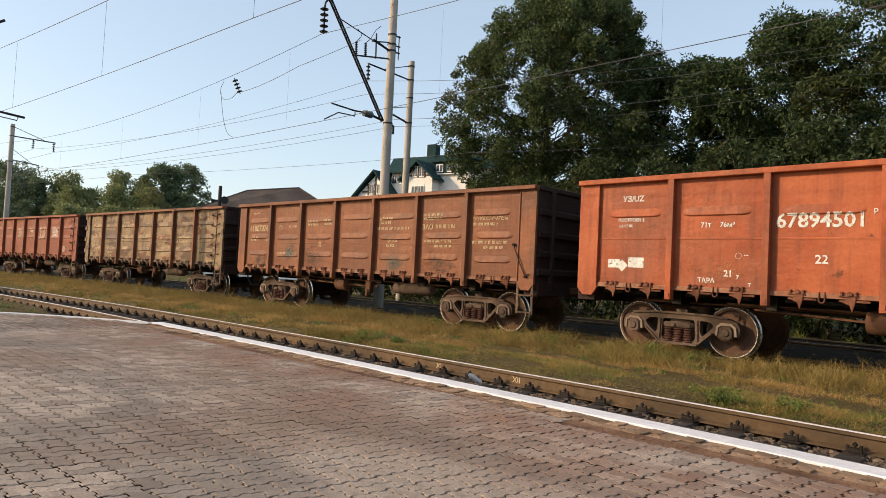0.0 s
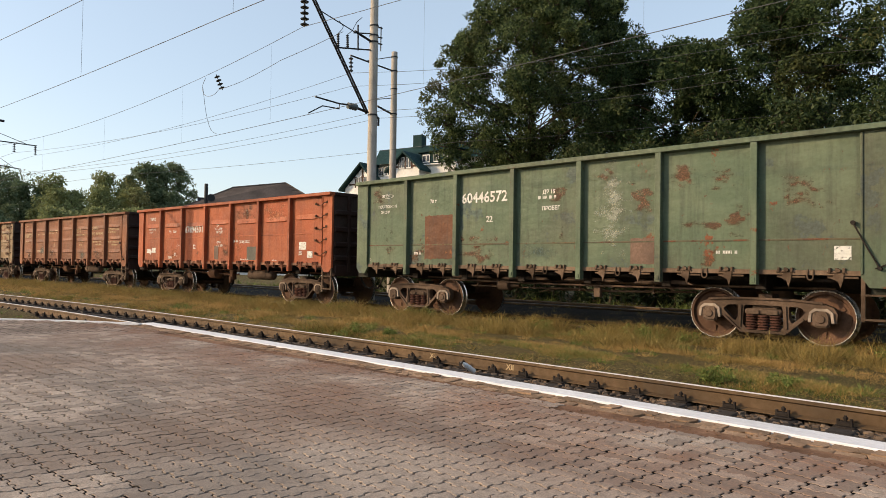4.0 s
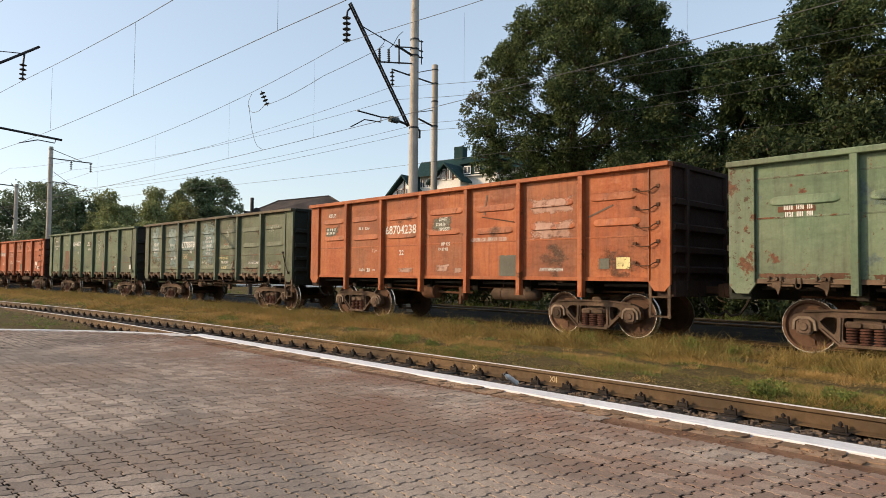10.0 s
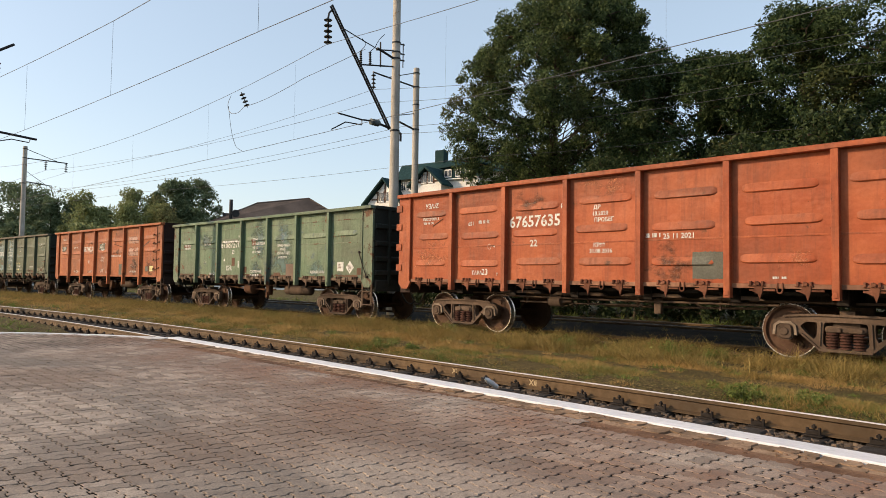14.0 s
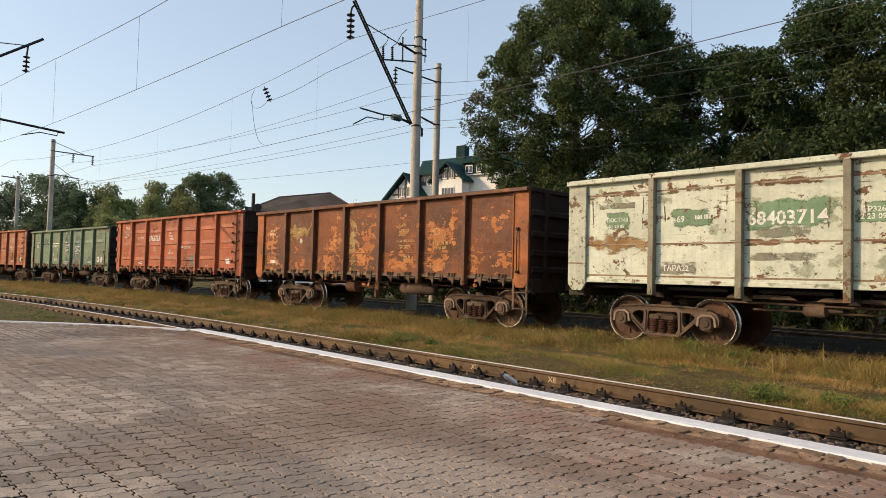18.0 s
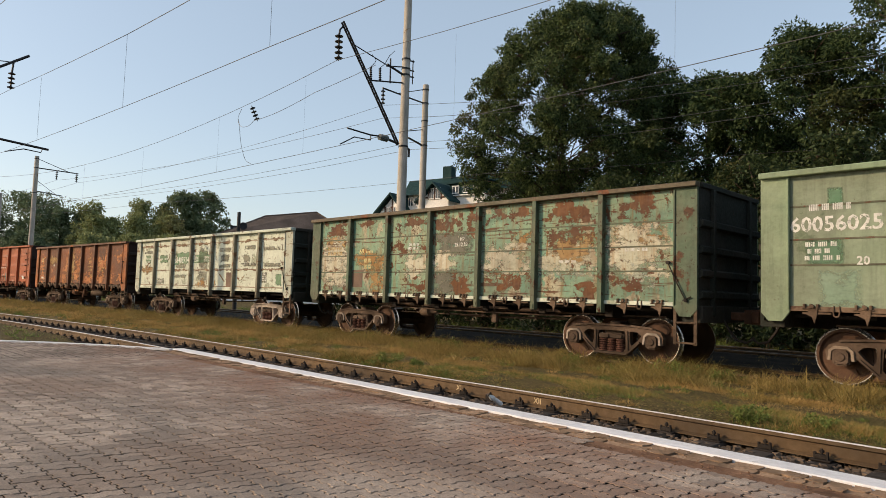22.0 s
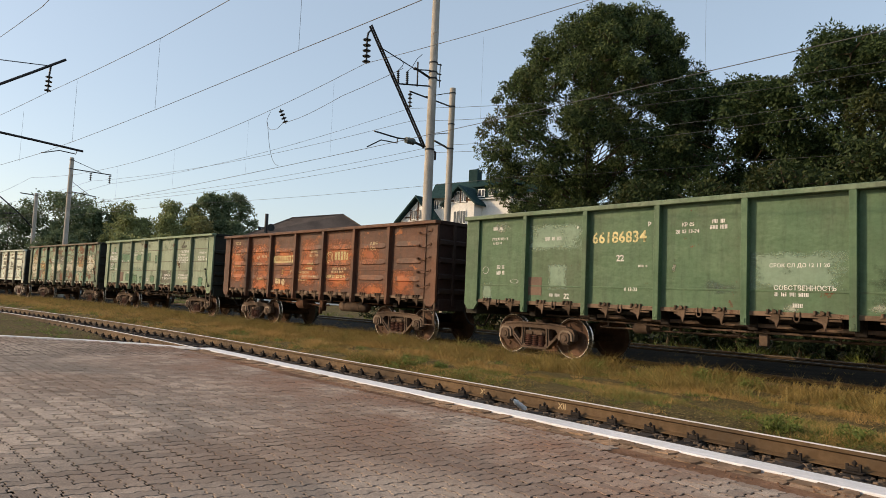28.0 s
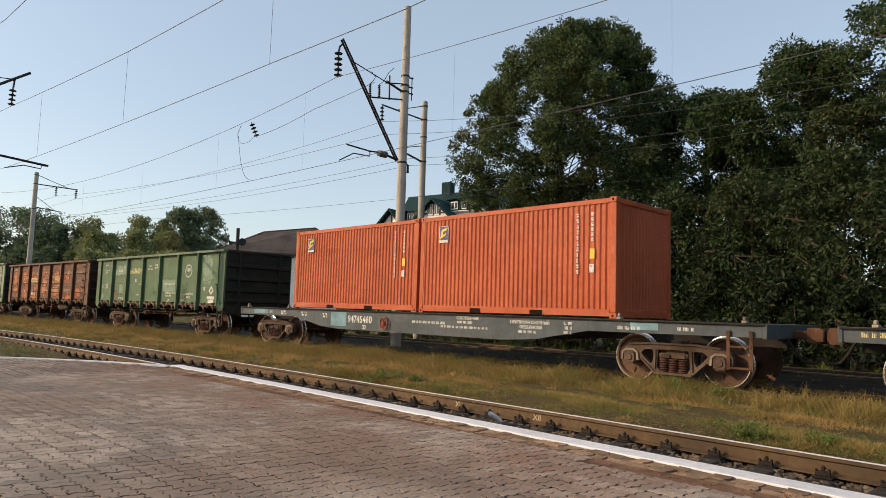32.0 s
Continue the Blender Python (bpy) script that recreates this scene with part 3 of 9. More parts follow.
def coupler_mesh():
    g = Geo()
    g.box(-0.1, 0.36, -0.1, 0.1, 0.97, 1.13, bev=0.02)
    g.prism([(0.36, 0.92), (0.58, 0.90), (0.62, 0.97), (0.62, 1.13), (0.58, 1.2), (0.36, 1.18)], -0.2, 0.2)
    g.box(0.5, 0.66, -0.26, -0.08, 0.93, 1.17, bev=0.02)
    return g.mesh("coupler")


def hose_mesh():
    g = Geo()
    pts = [(-0.1, -0.42, 1.02), (0.05, -0.44, 0.98), (0.16, -0.44, 0.78), (0.3, -0.42, 0.60), (0.48, -0.40, 0.56), (0.62, -0.38, 0.66)]
    g.tube(pts, 0.026, 6)
    g.tube([(-0.16, -0.42, 1.02), (-0.04, -0.42, 1.02)], 0.04, 6)
    return g.mesh("brake_hose")


def reservoir_mesh():
    g = Geo()
    g.lathe([(0, -0.75), (0.1, -0.73), (0.155, -0.66), (0.155, 0.66), (0.1, 0.73), (0, 0.75)], 16, "x", (2.1, -1.05, 0.86))
    for x in (1.7, 2.5):
        g.lathe([(0.158, -0.025), (0.165, -0.025), (0.165, 0.025), (0.158, 0.025)], 16, "x", (x, -1.05, 0.86))
        g.box(x - 0.02, x + 0.02, -1.07, -1.03, 1.0, 1.2)
    return g.mesh("air_reservoir")


def brake_mesh():
    g = Geo()
    g.lathe([(0, -0.28), (0.17, -0.28), (0.19, -0.22), (0.19, 0.2), (0.12, 0.24), (0, 0.26)], 16, "x", (-0.9, -1.05, 0.86))
    g.tube([(-0.66, -1.05, 0.86), (0.2, -1.05, 0.84), (0.6, -1.0, 0.86)], 0.03, 6)
    g.box(0.2, 0.42, -1.16, -0.98, 0.66, 1.0, bev=0.03)
    g.box(0.25, 0.36, -1.2, -1.1, 0.55, 0.78, bev=0.02)
    g.tube([(-3.4, -1.1, 1.02), (3.4, -1.1, 1.0)], 0.018, 6)
    g.tube([(-5.4, -0.8, 0.98), (5.4, -0.8, 0.98)], 0.022, 6)
    g.tube([(-2.9, -1.12, 0.94), (-1.2, -1.06, 0.86)], 0.022, 6)
    return g.mesh("brake_gear")


def rods_mesh():
    """Brake gear without a large tank: dusty hatch beams, rods, a small cylinder and hangers."""
    g = Geo()
    for x0, x1, z in ((-3.0, -1.75, 1.0), (-1.45, -0.1, 0.99), (0.25, 1.6, 1.0), (1.9, 3.1, 0.99)):
        g.prism([(x0, z), (x0 + 0.12, z + 0.07), (x1 - 0.12, z + 0.07), (x1, z)], -1.18, -1.02)
    for x0, x1, y, z0, z1, r in ((-3.3, 3.3, -1.05, 0.93, 0.91, 0.022), (-2.6, 0.6, -0.9, 0.80, 0.82, 0.02), (-0.4, 3.0, -0.75, 0.78, 0.84, 0.025), (-5.4, 5.4, -0.8, 0.98, 0.98, 0.022)):
        g.tube([(x0, y, z0), ((x0 + x1) / 2, y, (z0 + z1) / 2 - 0.015), (x1, y, z1)], r, 6)
    g.lathe([(0, -0.2), (0.11, -0.2), (0.13, -0.15), (0.13, 0.14), (0.06, 0.18), (0.03, 0.4), (0, 0.4)], 14, "x", (-1.5, -0.95, 0.84))
    g.box(0.9, 1.06, -1.02, -0.92, 0.66, 0.98, bev=0.015)
    for x in (-2.4, -0.7, 0.5, 2.2):
        g.box(x - 0.02, x + 0.02, -0.92, -0.88, 0.78, 1.1)
    return g.mesh("brake_gear")


def wheelset_mesh():
    g = Geo()
    for sy in (-1, 1):
        prof = [(0.10, 0.86), (0.115, 0.86), (0.115, 0.80), (0.20, 0.775), (0.38, 0.80), (0.405, 0.83), (0.41, 0.85), (0.455, 0.851), (0.466, 0.852), (0.474, 0.846), (0.478, 0.80), (0.483, 0.745), (0.507, 0.735), (0.507, 0.722), (0.41, 0.720), (0.39, 0.745), (0.2, 0.735), (0.11, 0.70), (0.085, 0.70)]
        sl = [0] * 7 + [1, 1, 1, 1, 1, 1, 0, 0, 0, 0, 0]
        g.lathe([(r, sy * y) for r, y in prof], 28, "y", slots=sl)
    g.lathe([(0, -1.1), (0.07, -1.1), (0.07, -0.86), (0.10, -0.86), (0.09, -0.5), (0.08, 0), (0.09, 0.5), (0.10, 0.86), (0.07, 0.86), (0.07, 1.1), (0, 1.1)], 14, "y")
    for a in (0.3, 2.5, 4.4):
        g.box(-0.03, 0.03, -0.815, -0.79, 0.24, 0.34, m=Matrix.Rotation(a, 4, "Y"))
    return g.mesh("wheelset", 2)


def pierced(g, loops, y0, y1):
    """A plate in x and z with openings: the first loop is its outline, the others are the openings."""
    flat_loops = [[Vector((x, z, 0)) for x, z in lp] for lp in loops]
    pts = [p for lp in loops for p in lp]
    n = len(pts)
    tris = tessellate_polygon(flat_loops)
    faces = []
    for a, b, d in tris:
        (ax, az), (bx, bz), (dx, dz) = pts[a], pts[b], pts[d]
        t = (a, b, d) if (bx - ax) * (dz - az) - (bz - az) * (dx - ax) > 0 else (a, d, b)
        faces.append(t)
        faces.append((t[0] + n, t[2] + n, t[1] + n))
    k = 0
    for q, lp in enumerate(loops):
        m = len(lp)
        area = sum(lp[i][0] * lp[(i + 1) % m][1] - lp[(i + 1) % m][0] * lp[i][1] for i in range(m))
        for i in range(m):
            e, f = k + i, k + (i + 1) % m
            faces.append((f, e, e + n, f + n) if (area > 0) == (q == 0) else (e, f, f + n, e + n))
        k += m
    return g.add([(x, y0, z) for x, z in pts] + [(x, y1, z) for x, z in pts], faces)


def rounded(pts, r=0.28):
    """Cuts every corner of a loop twice."""
    out = []
    m = len(pts)
    for i in range(m):
        p, a, b = Vector(pts[i]), Vector(pts[i - 1]), Vector(pts[(i + 1) % m])
        out += [tuple(p.lerp(a, r)), tuple(p.lerp(a, r * 0.3).lerp(p.lerp(b, r * 0.3), 0.5)), tuple(p.lerp(b, r))]
    return out


def side_frame_mesh():
    g = Geo()
    half = [(0.45, 0.775), (0.95, 0.735), (1.11, 0.67), (1.165, 0.57), (1.15, 0.42), (1.10, 0.42), (1.08, 0.55), (0.99, 0.64), (0.85, 0.63), (0.77, 0.54), (0.765, 0.45), (0.70, 0.45), (0.62, 0.425), (0.37, 0.185)]
    outer = [(-x, z) for x, z in half[::-1]] + half
    hole = rounded([(0.42, 0.66), (0.60, 0.655), (0.69, 0.58), (0.60, 0.475), (0.47, 0.365), (0.425, 0.45)])
    middle = rounded([(-0.32, 0.665), (0.32, 0.665), (0.34, 0.31), (0.28, 0.24), (-0.28, 0.24), (-0.34, 0.31)], 0.16)
    loops = [outer, hole, [(-x, z) for x, z in hole], middle]
    pierced(g, loops, -1.09, -0.95)
    # raised lips along the top chord and the slanting legs
    g.strut((-0.95, 0.742), (-0.45, 0.782), 0.035, -1.125, -1.085)
    g.strut((-0.45, 0.78), (0.45, 0.78), 0.035, -1.125, -1.085)
    g.strut((0.45, 0.782), (0.95, 0.742), 0.035, -1.125, -1.085)
    for sx in (-1, 1):
        g.strut((sx * 0.66, 0.452), (sx * 0.375, 0.198), 0.032, -1.125, -1.085)
        g.strut((sx * 0.37, 0.66), (sx * 0.385, 0.27), 0.03, -1.115, -1.085)
    g.strut((-0.39, 0.2), (0.39, 0.2), 0.045, -1.14, -0.90)
    return g.mesh("side_frame", smooth=False)


def adapter_mesh():
    g = Geo()
    g.prism([(-0.20, 0.42), (-0.18, 0.59), (-0.10, 0.655), (0.10, 0.655), (0.18, 0.59), (0.20, 0.42), (0.155, 0.42), (0.14, 0.57), (0.08, 0.612), (-0.08, 0.612), (-0.14, 0.57), (-0.155, 0.42)][::-1], -1.125, -1.0)
    return g.mesh("adapter", smooth=False)


def spring_mesh():
    g, prof = Geo(), []
    for k in range(6):
        z = 0.225 + k * 0.046
        prof += [(0.06, z), (0.098, z + 0.010), (0.098, z + 0.026), (0.06, z + 0.037)]
    g.lathe(prof, 12, "z")
    return g.mesh("coil_spring")


def bolster_mesh():
    g = Geo()
    g.box(-0.22, 0.22, -1.0, 1.0, 0.52, 0.78, bev=0.03)
    g.box(-0.31, 0.31, -1.1, -0.98, 0.49, 0.60, bev=0.03)
    g.box(-0.26, -0.05, -1.13, -1.1, 0.50, 0.585, bev=0.012)
    g.box(0.05, 0.26, -1.13, -1.1, 0.50, 0.585, bev=0.012)
    g.lathe([(0, 0.76), (0.2, 0.76), (0.2, 0.92), (0, 0.92)], 16, "z")
    g.box(-0.12, 0.12, -0.95, -0.6, 0.78, 0.86, bev=0.015)
    return g.mesh("bogie")


def axle_box_mesh():
    g = Geo()
    g.prism([(-0.14, 0.50), (-0.13, 0.37), (-0.07, 0.335), (0.07, 0.335), (0.13, 0.37), (0.14, 0.50), (0.14, 0.575), (0.10, 0.61), (-0.10, 0.61), (-0.14, 0.575)], -1.11, -0.93)
    g.prism([(-0.115, 0.40), (-0.08, 0.365), (0.08, 0.365), (0.115, 0.40), (0.115, 0.555), (0.08, 0.59), (-0.08, 0.59), (-0.115, 0.555)], -1.145, -1.10)
    g.lathe([(0, -1.165), (0.06, -1.165), (0.075, -1.145), (0.075, -1.12)], 14, "y", (0, 0, 0.478))
    for x in (-0.09, 0.09):
        for z in (0.39, 0.565):
            g.lathe([(0, -1.158), (0.013, -1.158), (0.013, -1.14)], 6, "y", (x, 0, z))
    return g.mesh("axle_box", smooth=False)


WHEELSETS = []


def add_bogie(wagon, x, mat, mark=None):
    b = part("bogie", cached("bolster", bolster_mesh), M_BOGIE, wagon, m=Matrix.Translation((x, 0, 0)))
    flip = Matrix.Rotation(math.pi, 4, "Z")
    for k, turn in enumerate((Matrix.Identity(4), flip)):
        part("side_frame", cached("side_frame", side_frame_mesh), mat if k == 0 else M_BOGIE, b, m=turn)
        for ax in (-0.925, 0.925):
            part("axle_box", cached("axle_box", axle_box_mesh), mat, b, m=Matrix.Translation((ax, 0, 0)) @ turn)
            if k == 0:
                part("adapter", cached("adapter", adapter_mesh), M_BOGIE_PALE if mark or mat != M_BOGIE else M_DUSTY, b, "dusty pale bearing adapter", Matrix.Translation((ax, 0, 0)))
    for sx in (-0.2, 0.0, 0.2):
        part("coil_spring", cached("spring", spring_mesh), M_SPRING, b, m=Matrix.Translation((sx, -1.05, 0)))
    for ax in (-0.925, 0.925):
        w = part("wheelset", cached("wheelset", wheelset_mesh), [M_WHEEL, M_TREAD], b, m=Matrix.Translation((ax, 0, 0.482)))
        WHEELSETS.append((w, ax))
    return b


def flat(g, x0, x1, z0, z1, y=-SIDE - 0.0065):
    g.add([(x0, y, z0), (x1, y, z0), (x1, y, z1), (x0, y, z1)], [(0, 1, 2, 3)])


def bars(lines, x, z, w, h, seed):
    """Rows of small bars, one a word, in place of writing too small to read."""
    g, r = Geo(), random.Random(seed)
    step = h / lines
    for i in range(lines):
        p = x + (r.uniform(0, 0.15) * w if lines > 1 else 0)
        end = x + w * r.uniform(0.75, 1.0)
        while p < end - 0.03:
            q = min(end, p + r.uniform(0.06, 0.16))
            k = p
            while k < q:
                flat(g, k, min(q, k + 0.019), z - (i + 0.68) * step, z - i * step)
                k += 0.028
            p = q + 0.05
    return g


def ragged(x, z, w, h, y, seed):
    """A patch of paint with brushed, uneven edges."""
    r, pts = random.Random(seed), []
    j = min(w, h) * 0.018
    for (ax, az), (bx, bz) in zip([(0, 0), (1, 0), (1, 1), (0, 1)], [(1, 0), (1, 1), (0, 1), (0, 0)]):
        n = 14
        for i in range(n):
            u = i / n
            pts.append((x + w * (ax + (bx - ax) * u) + r.uniform(-j, j) * 0.3, z - h + h * (az + (bz - az) * u) + r.uniform(-j, j)))
    return pierced(Geo(), [pts], y - 0.0045, y - 0.0005)


RIB_PROFILE = [(-0.5, 0.0), (-0.44, 0.75), (-0.37, 1.0), (-0.1, 0.72), (0.2, 0.34), (0.5, 0.0)]
RIB_H, RIB_DEPTH = 0.17, 0.034


def over_ribs(me, ribs, dx=0.0, dz=0.0):
    """Bends a flat layer of paint or writing over the pressed ribs that it crosses; ribs are (centre, half length, height)."""
    if isinstance(me, Geo):
        me = me.mesh("layer", 1, False)
    xs, zs = [v.co.x + dx for v in me.vertices], [v.co.z + dz for v in me.vertices]
    if not xs:
        return me
    near = [r for r in ribs if min(xs) < r[0] + r[1] and max(xs) > r[0] - r[1] and min(zs) < r[2] + RIB_H / 2 and max(zs) > r[2] - RIB_H / 2]
    if not near:
        return me
    b = bmesh.new()
    b.from_mesh(me)
    for cx, half, z in near:
        for q in [a for a, _ in RIB_PROFILE]:
            bmesh.ops.bisect_plane(b, geom=b.verts[:] + b.edges[:] + b.faces[:], plane_co=(0, 0, z + q * RIB_H - dz), plane_no=(0, 0, 1))
        for e in (-half, -half + 0.14, half - 0.14, half):
            bmesh.ops.bisect_plane(b, geom=b.verts[:] + b.edges[:] + b.faces[:], plane_co=(cx + e - dx, 0, 0), plane_no=(1, 0, 0))
    qs, ds = [a for a, _ in RIB_PROFILE], [d for _, d in RIB_PROFILE]
    for v in b.verts:
        for cx, half, z in near:
            u = half - abs(v.co.x + dx - cx)
            if u > 0 and abs(v.co.z + dz - z) < RIB_H / 2:
                e = float(np.interp(u, [0, 0.05, 0.14], [0.0, 0.7, 1.0]))
                v.co.y -= RIB_DEPTH * e * float(np.interp((v.co.z + dz - z) / (RIB_H * (0.5 + 0.5 * e)), qs, ds))
    b.to_mesh(me)
    b.free()
    return me


TRAIN = []


def gondola(name_label, top, bosses, seams, mats, marks, centre, rungs=False, bogie=None, seed=1, box_mark=None, hatches=True, foot=1.035, brackets=False, sill=None, tank=True):
    """An open-topped wagon with seven bays a side. mats: sheet, pillars, top rail, end plates."""
    sheet, post, rail, plate = mats
    # end walls take a near-black paint that carries their shade
    end_shade = END_GREEN_SHADED if sheet in (GREEN, OLIVE, PALE_GREEN, FRESH, MINT, PATCHY, WHITE_OLD) else END_RED_SHADED
    fittings = M_LATCH_RED if sheet in (RED, RED_DEEP, ORANGE, BROWN) else M_LATCH
    plate = {PALE_GREEN: GREEN_CHIPPED, GREEN: GREEN, RUST_BROWN: ORANGE_CHIPPED}.get(plate, plate)
    w = tagged(new("gondola_wagon"), name_label, "freight wagon", "wagons of the train")
    T = Matrix.Translation
    for i in range(5):
        add_panel(w, -3.46 + i * 1.73, 1.715, top, bosses, seams, sheet)
    for sx in (-1, 1):
        add_panel(w, sx * 5.1125, 1.575, top, bosses, seams, sheet)
        part("corner_post", cached(("corner", top, sx), lambda: corner_mesh(top, sx)), plate, w)
        add_end(w, sx, top, end_shade)
        part("coupler", cached("coupler", coupler_mesh), M_RUSTY, w, m=T((sx * HALF, 0, 0)) @ Matrix.Rotation(0 if sx > 0 else math.pi, 4, "Z"))
        part("brake_hose", cached("hose", hose_mesh), M_STEEL, w, m=T((sx * HALF, 0, 0)) @ Matrix.Diagonal((sx, 1, 1, 1)))
        add_bogie(w, sx * 4.325, bogie if bogie and sx > 0 else M_BOGIE, box_mark)
    for x in PILLARS:
        part("pillar", cached(("pillar", top, foot), lambda: pillar_mesh(top, foot)), post, w, m=T((x, 0, 0)))
    part("top_rail", cached(("rail", top), lambda: top_rail_mesh(top)), rail, w)
    part("far_side", cached(("far", top), lambda: far_side_mesh(top)), sheet, w)
    part("underframe", cached("under", underframe_mesh), M_STEEL, w)
    part("side_sill", cached("sill", sill_mesh), sheet if not hatches else sill or (SILL_DARK if sheet in (GREEN, OLIVE, MINT, FRESH, PALE_GREEN, TAN, BURNT, RUST_BROWN) else SILL_RED), w)
    if tank:
        part("air_reservoir", cached("reservoir", reservoir_mesh), M_BOGIE, w)
        part("brake_gear", cached("brake", brake_mesh), M_RUSTY, w)
    else:
        part("brake_gear", cached("rods", rods_mesh), M_BOGIE, w)
    part("foot_step", cached("step", step_mesh), M_LATCH, w, m=T((0.31, 0, 0)))
    if brackets:
        for z in (1.6, 2.15, 2.7, 3.2):
            part("end_bracket", Geo().box(-HALF - 0.10, -HALF + 0.12, -SIDE - 0.07, -SIDE - 0.046, z - 0.09, z + 0.09, bev=0.008).box(-HALF - 0.10, -HALF - 0.07, -SIDE - 0.07, -SIDE + 0.1, z - 0.09, z + 0.09, bev=0.008), plate, w)
    for i in range(7 if hatches else 0):
        x = -5.19 + i * 1.73
        for d in (-0.38, 0.38):
            part("hatch_latch", cached("latch", latch_mesh), fittings, w, m=T((x + d, 0, 0)))
        part("tie_ring", cached("ring", ring_mesh), fittings, w, m=T((x, 0, 0)))
    if rungs:
        for z in (1.56, 1.95, 2.32, 2.68, 3.05):
            part("handhold", cached("handhold", handhold_mesh), M_RUSTY, w, m=T((5.86, 0, z)))
    else:
        part("release_lever", cached("upright", upright_rod_mesh) if sheet is RUST_BROWN else cached("lever", lever_mesh), FRESH if sheet is FRESH else M_STEEL, w)
    ribs = [(x + 0.05 * math.sin(x * 3 + f * 9), wide / 2 - 0.24, top - 0.1 - f * (top - 0.1 - SILL) + 0.02 * math.sin(x * 5 + f * 4)) for x, wide in [(-3.46 + i * 1.73, 1.715) for i in range(5)] + [(-5.1125, 1.575), (5.1125, 1.575)] for f in bosses]
    for i, mk in enumerate(marks):
        kind, mat = mk[0], M_LETTER_TAN if mk[-1] == M_LETTER and sheet in (BROWN, BURNT, TAN) else mk[-1]
        if kind == "text":
            _, text, size, x, z, _ = mk
            part("lettering", over_ribs(lettering(text, size), ribs, x, z), mat, w, m=T((x, -SIDE - 0.0085, z)))
        elif kind == "bars":
            _, lines, x, z, wd, h, _ = mk
            part("small_writing", over_ribs(bars(lines, x, z, wd, h, seed * 31 + i), ribs), mat, w, m=T((0, -0.002, 0)))["kind"] = "stuff"
        elif kind == "worn":
            _, x, z, wd, h, _ = mk
            g = Geo()
            flat(g, x - 0.05 * wd, x + 1.05 * wd, z - 1.25 * h, z + 0.25 * h, -SIDE - 0.0012 - 0.0006 * (i % 4))
            part("worn_area", over_ribs(g, ribs), mat, w)
        elif kind == "patch":
            _, x, z, wd, h, _ = mk
            part("paint_patch", over_ribs(ragged(x, z, wd, h, -SIDE - 0.002, seed * 31 + len(w.children)), ribs), mat, w)
        elif kind == "scratch":
            _, x0, z0, x1, z1, wd, _ = mk
            part("scrape", Geo().strut((x0, z0), (x1, z1), wd, -SIDE - 0.009, -SIDE - 0.001), mat, w)
        elif kind == "diamond":
            _, x, z, r, _ = mk
            part("marking", Geo().prism([(x - r, z), (x, z - r), (x + r, z), (x, z + r)], -SIDE - 0.005, -SIDE - 0.0005), mat, w)
        elif kind == "ring":
            _, x, z, rx, rz, _ = mk
            g = Geo()
            n = 28
            for q in (1.0, 0.9):
                g.v += [(x + rx * q * math.cos(6.2832 * a / n), -SIDE - 0.006, z + rz * q * math.sin(6.2832 * a / n)) for a in range(n)]
            g.f = [(a, (a + 1) % n, (a + 1) % n + n, a + n) for a in range(n)]
            g.i = [0] * n
            part("marking", g, mat, w)
    TRAIN.append((w, centre))
    return w



def bay(i, fx=0.0):
    """A place along the side: fx of the way across bay i."""
    left, wide = (-5.9, 1.5) if i == 0 else (4.4, 1.5) if i == 6 else (PILLARS[i - 1] + 0.075, 1.58)
    return left + fx * wide


def marked(top, *items):
    """Places the markings of one wagon by bay and by share of the sheet's height."""
    out, H = [], top - 0.1 - SILL
    for it in items:
        mat = it[-1] if not isinstance(it[-1], (int, float, str)) else M_LETTER
        z = lambda f: top - 0.1 - f * H
        if it[0] == "t":
            out.append(("text", it[1], it[5], bay(it[2], it[3]), z(it[4]), mat))
        elif it[0] == "b":
            out.append(("bars", it[1], bay(it[2], it[3]), z(it[4]), it[5], it[6], mat))
        elif it[0] == "p":
            out.append(("patch", bay(it[1], it[2]), z(it[3]), it[4], it[5], mat))
        elif it[0] == "r":
            out.append(("worn", bay(it[1], it[2]), z(it[3]), it[4], it[5], mat))
        elif it[0] == "s":
            out.append(("scratch", bay(it[1], it[2]), z(it[3]), bay(it[1], it[4]), z(it[5]), it[6], mat))
        elif it[0] == "d":
            out.append(("diamond", bay(it[1], it[2]), z(it[3]), it[4], mat))
        elif it[0] == "o":
            out.append(("ring", bay(it[1], it[2]), z(it[3]), it[4], it[5], mat))
    return out


RED = paint("faded red wagon paint", (0.34, 0.074, 0.025), (0.42, 0.110, 0.042), 0.15, dirt=0.42)
RED_DEEP = paint("dull red wagon paint", (0.24, 0.06, 0.03), (0.30, 0.085, 0.04), 0.2)
BROWN = paint("brown oxide wagon paint", (0.19, 0.066, 0.030), (0.26, 0.095, 0.042), 0.15)
TAN = paint("tan dusted wagon paint", (0.32, 0.22, 0.12), (0.22, 0.145, 0.08), 0.55, stretch=1.6, lines=0.35, under=(0.13, 0.068, 0.036), cover=0.42, dirt=0.45)
GREEN = paint("green wagon paint", (0.085, 0.130, 0.080), (0.118, 0.158, 0.098), 0.22, dirt=0.45, under=(0.085, 0.14, 0.12), cover=0.15)
OLIVE = paint("dark olive green wagon paint", (0.082, 0.108, 0.068), (0.115, 0.138, 0.09), 0.32, dirt=0.45, under=(0.19, 0.20, 0.145), cover=0.06)
OLIVE_RAIL = paint("brown green top rail paint", (0.095, 0.085, 0.055), (0.12, 0.09, 0.055), 0.5)
ORANGE = paint("orange wagon paint", (0.35, 0.090, 0.030), (0.42, 0.13, 0.048), 0.24, dirt=0.45)
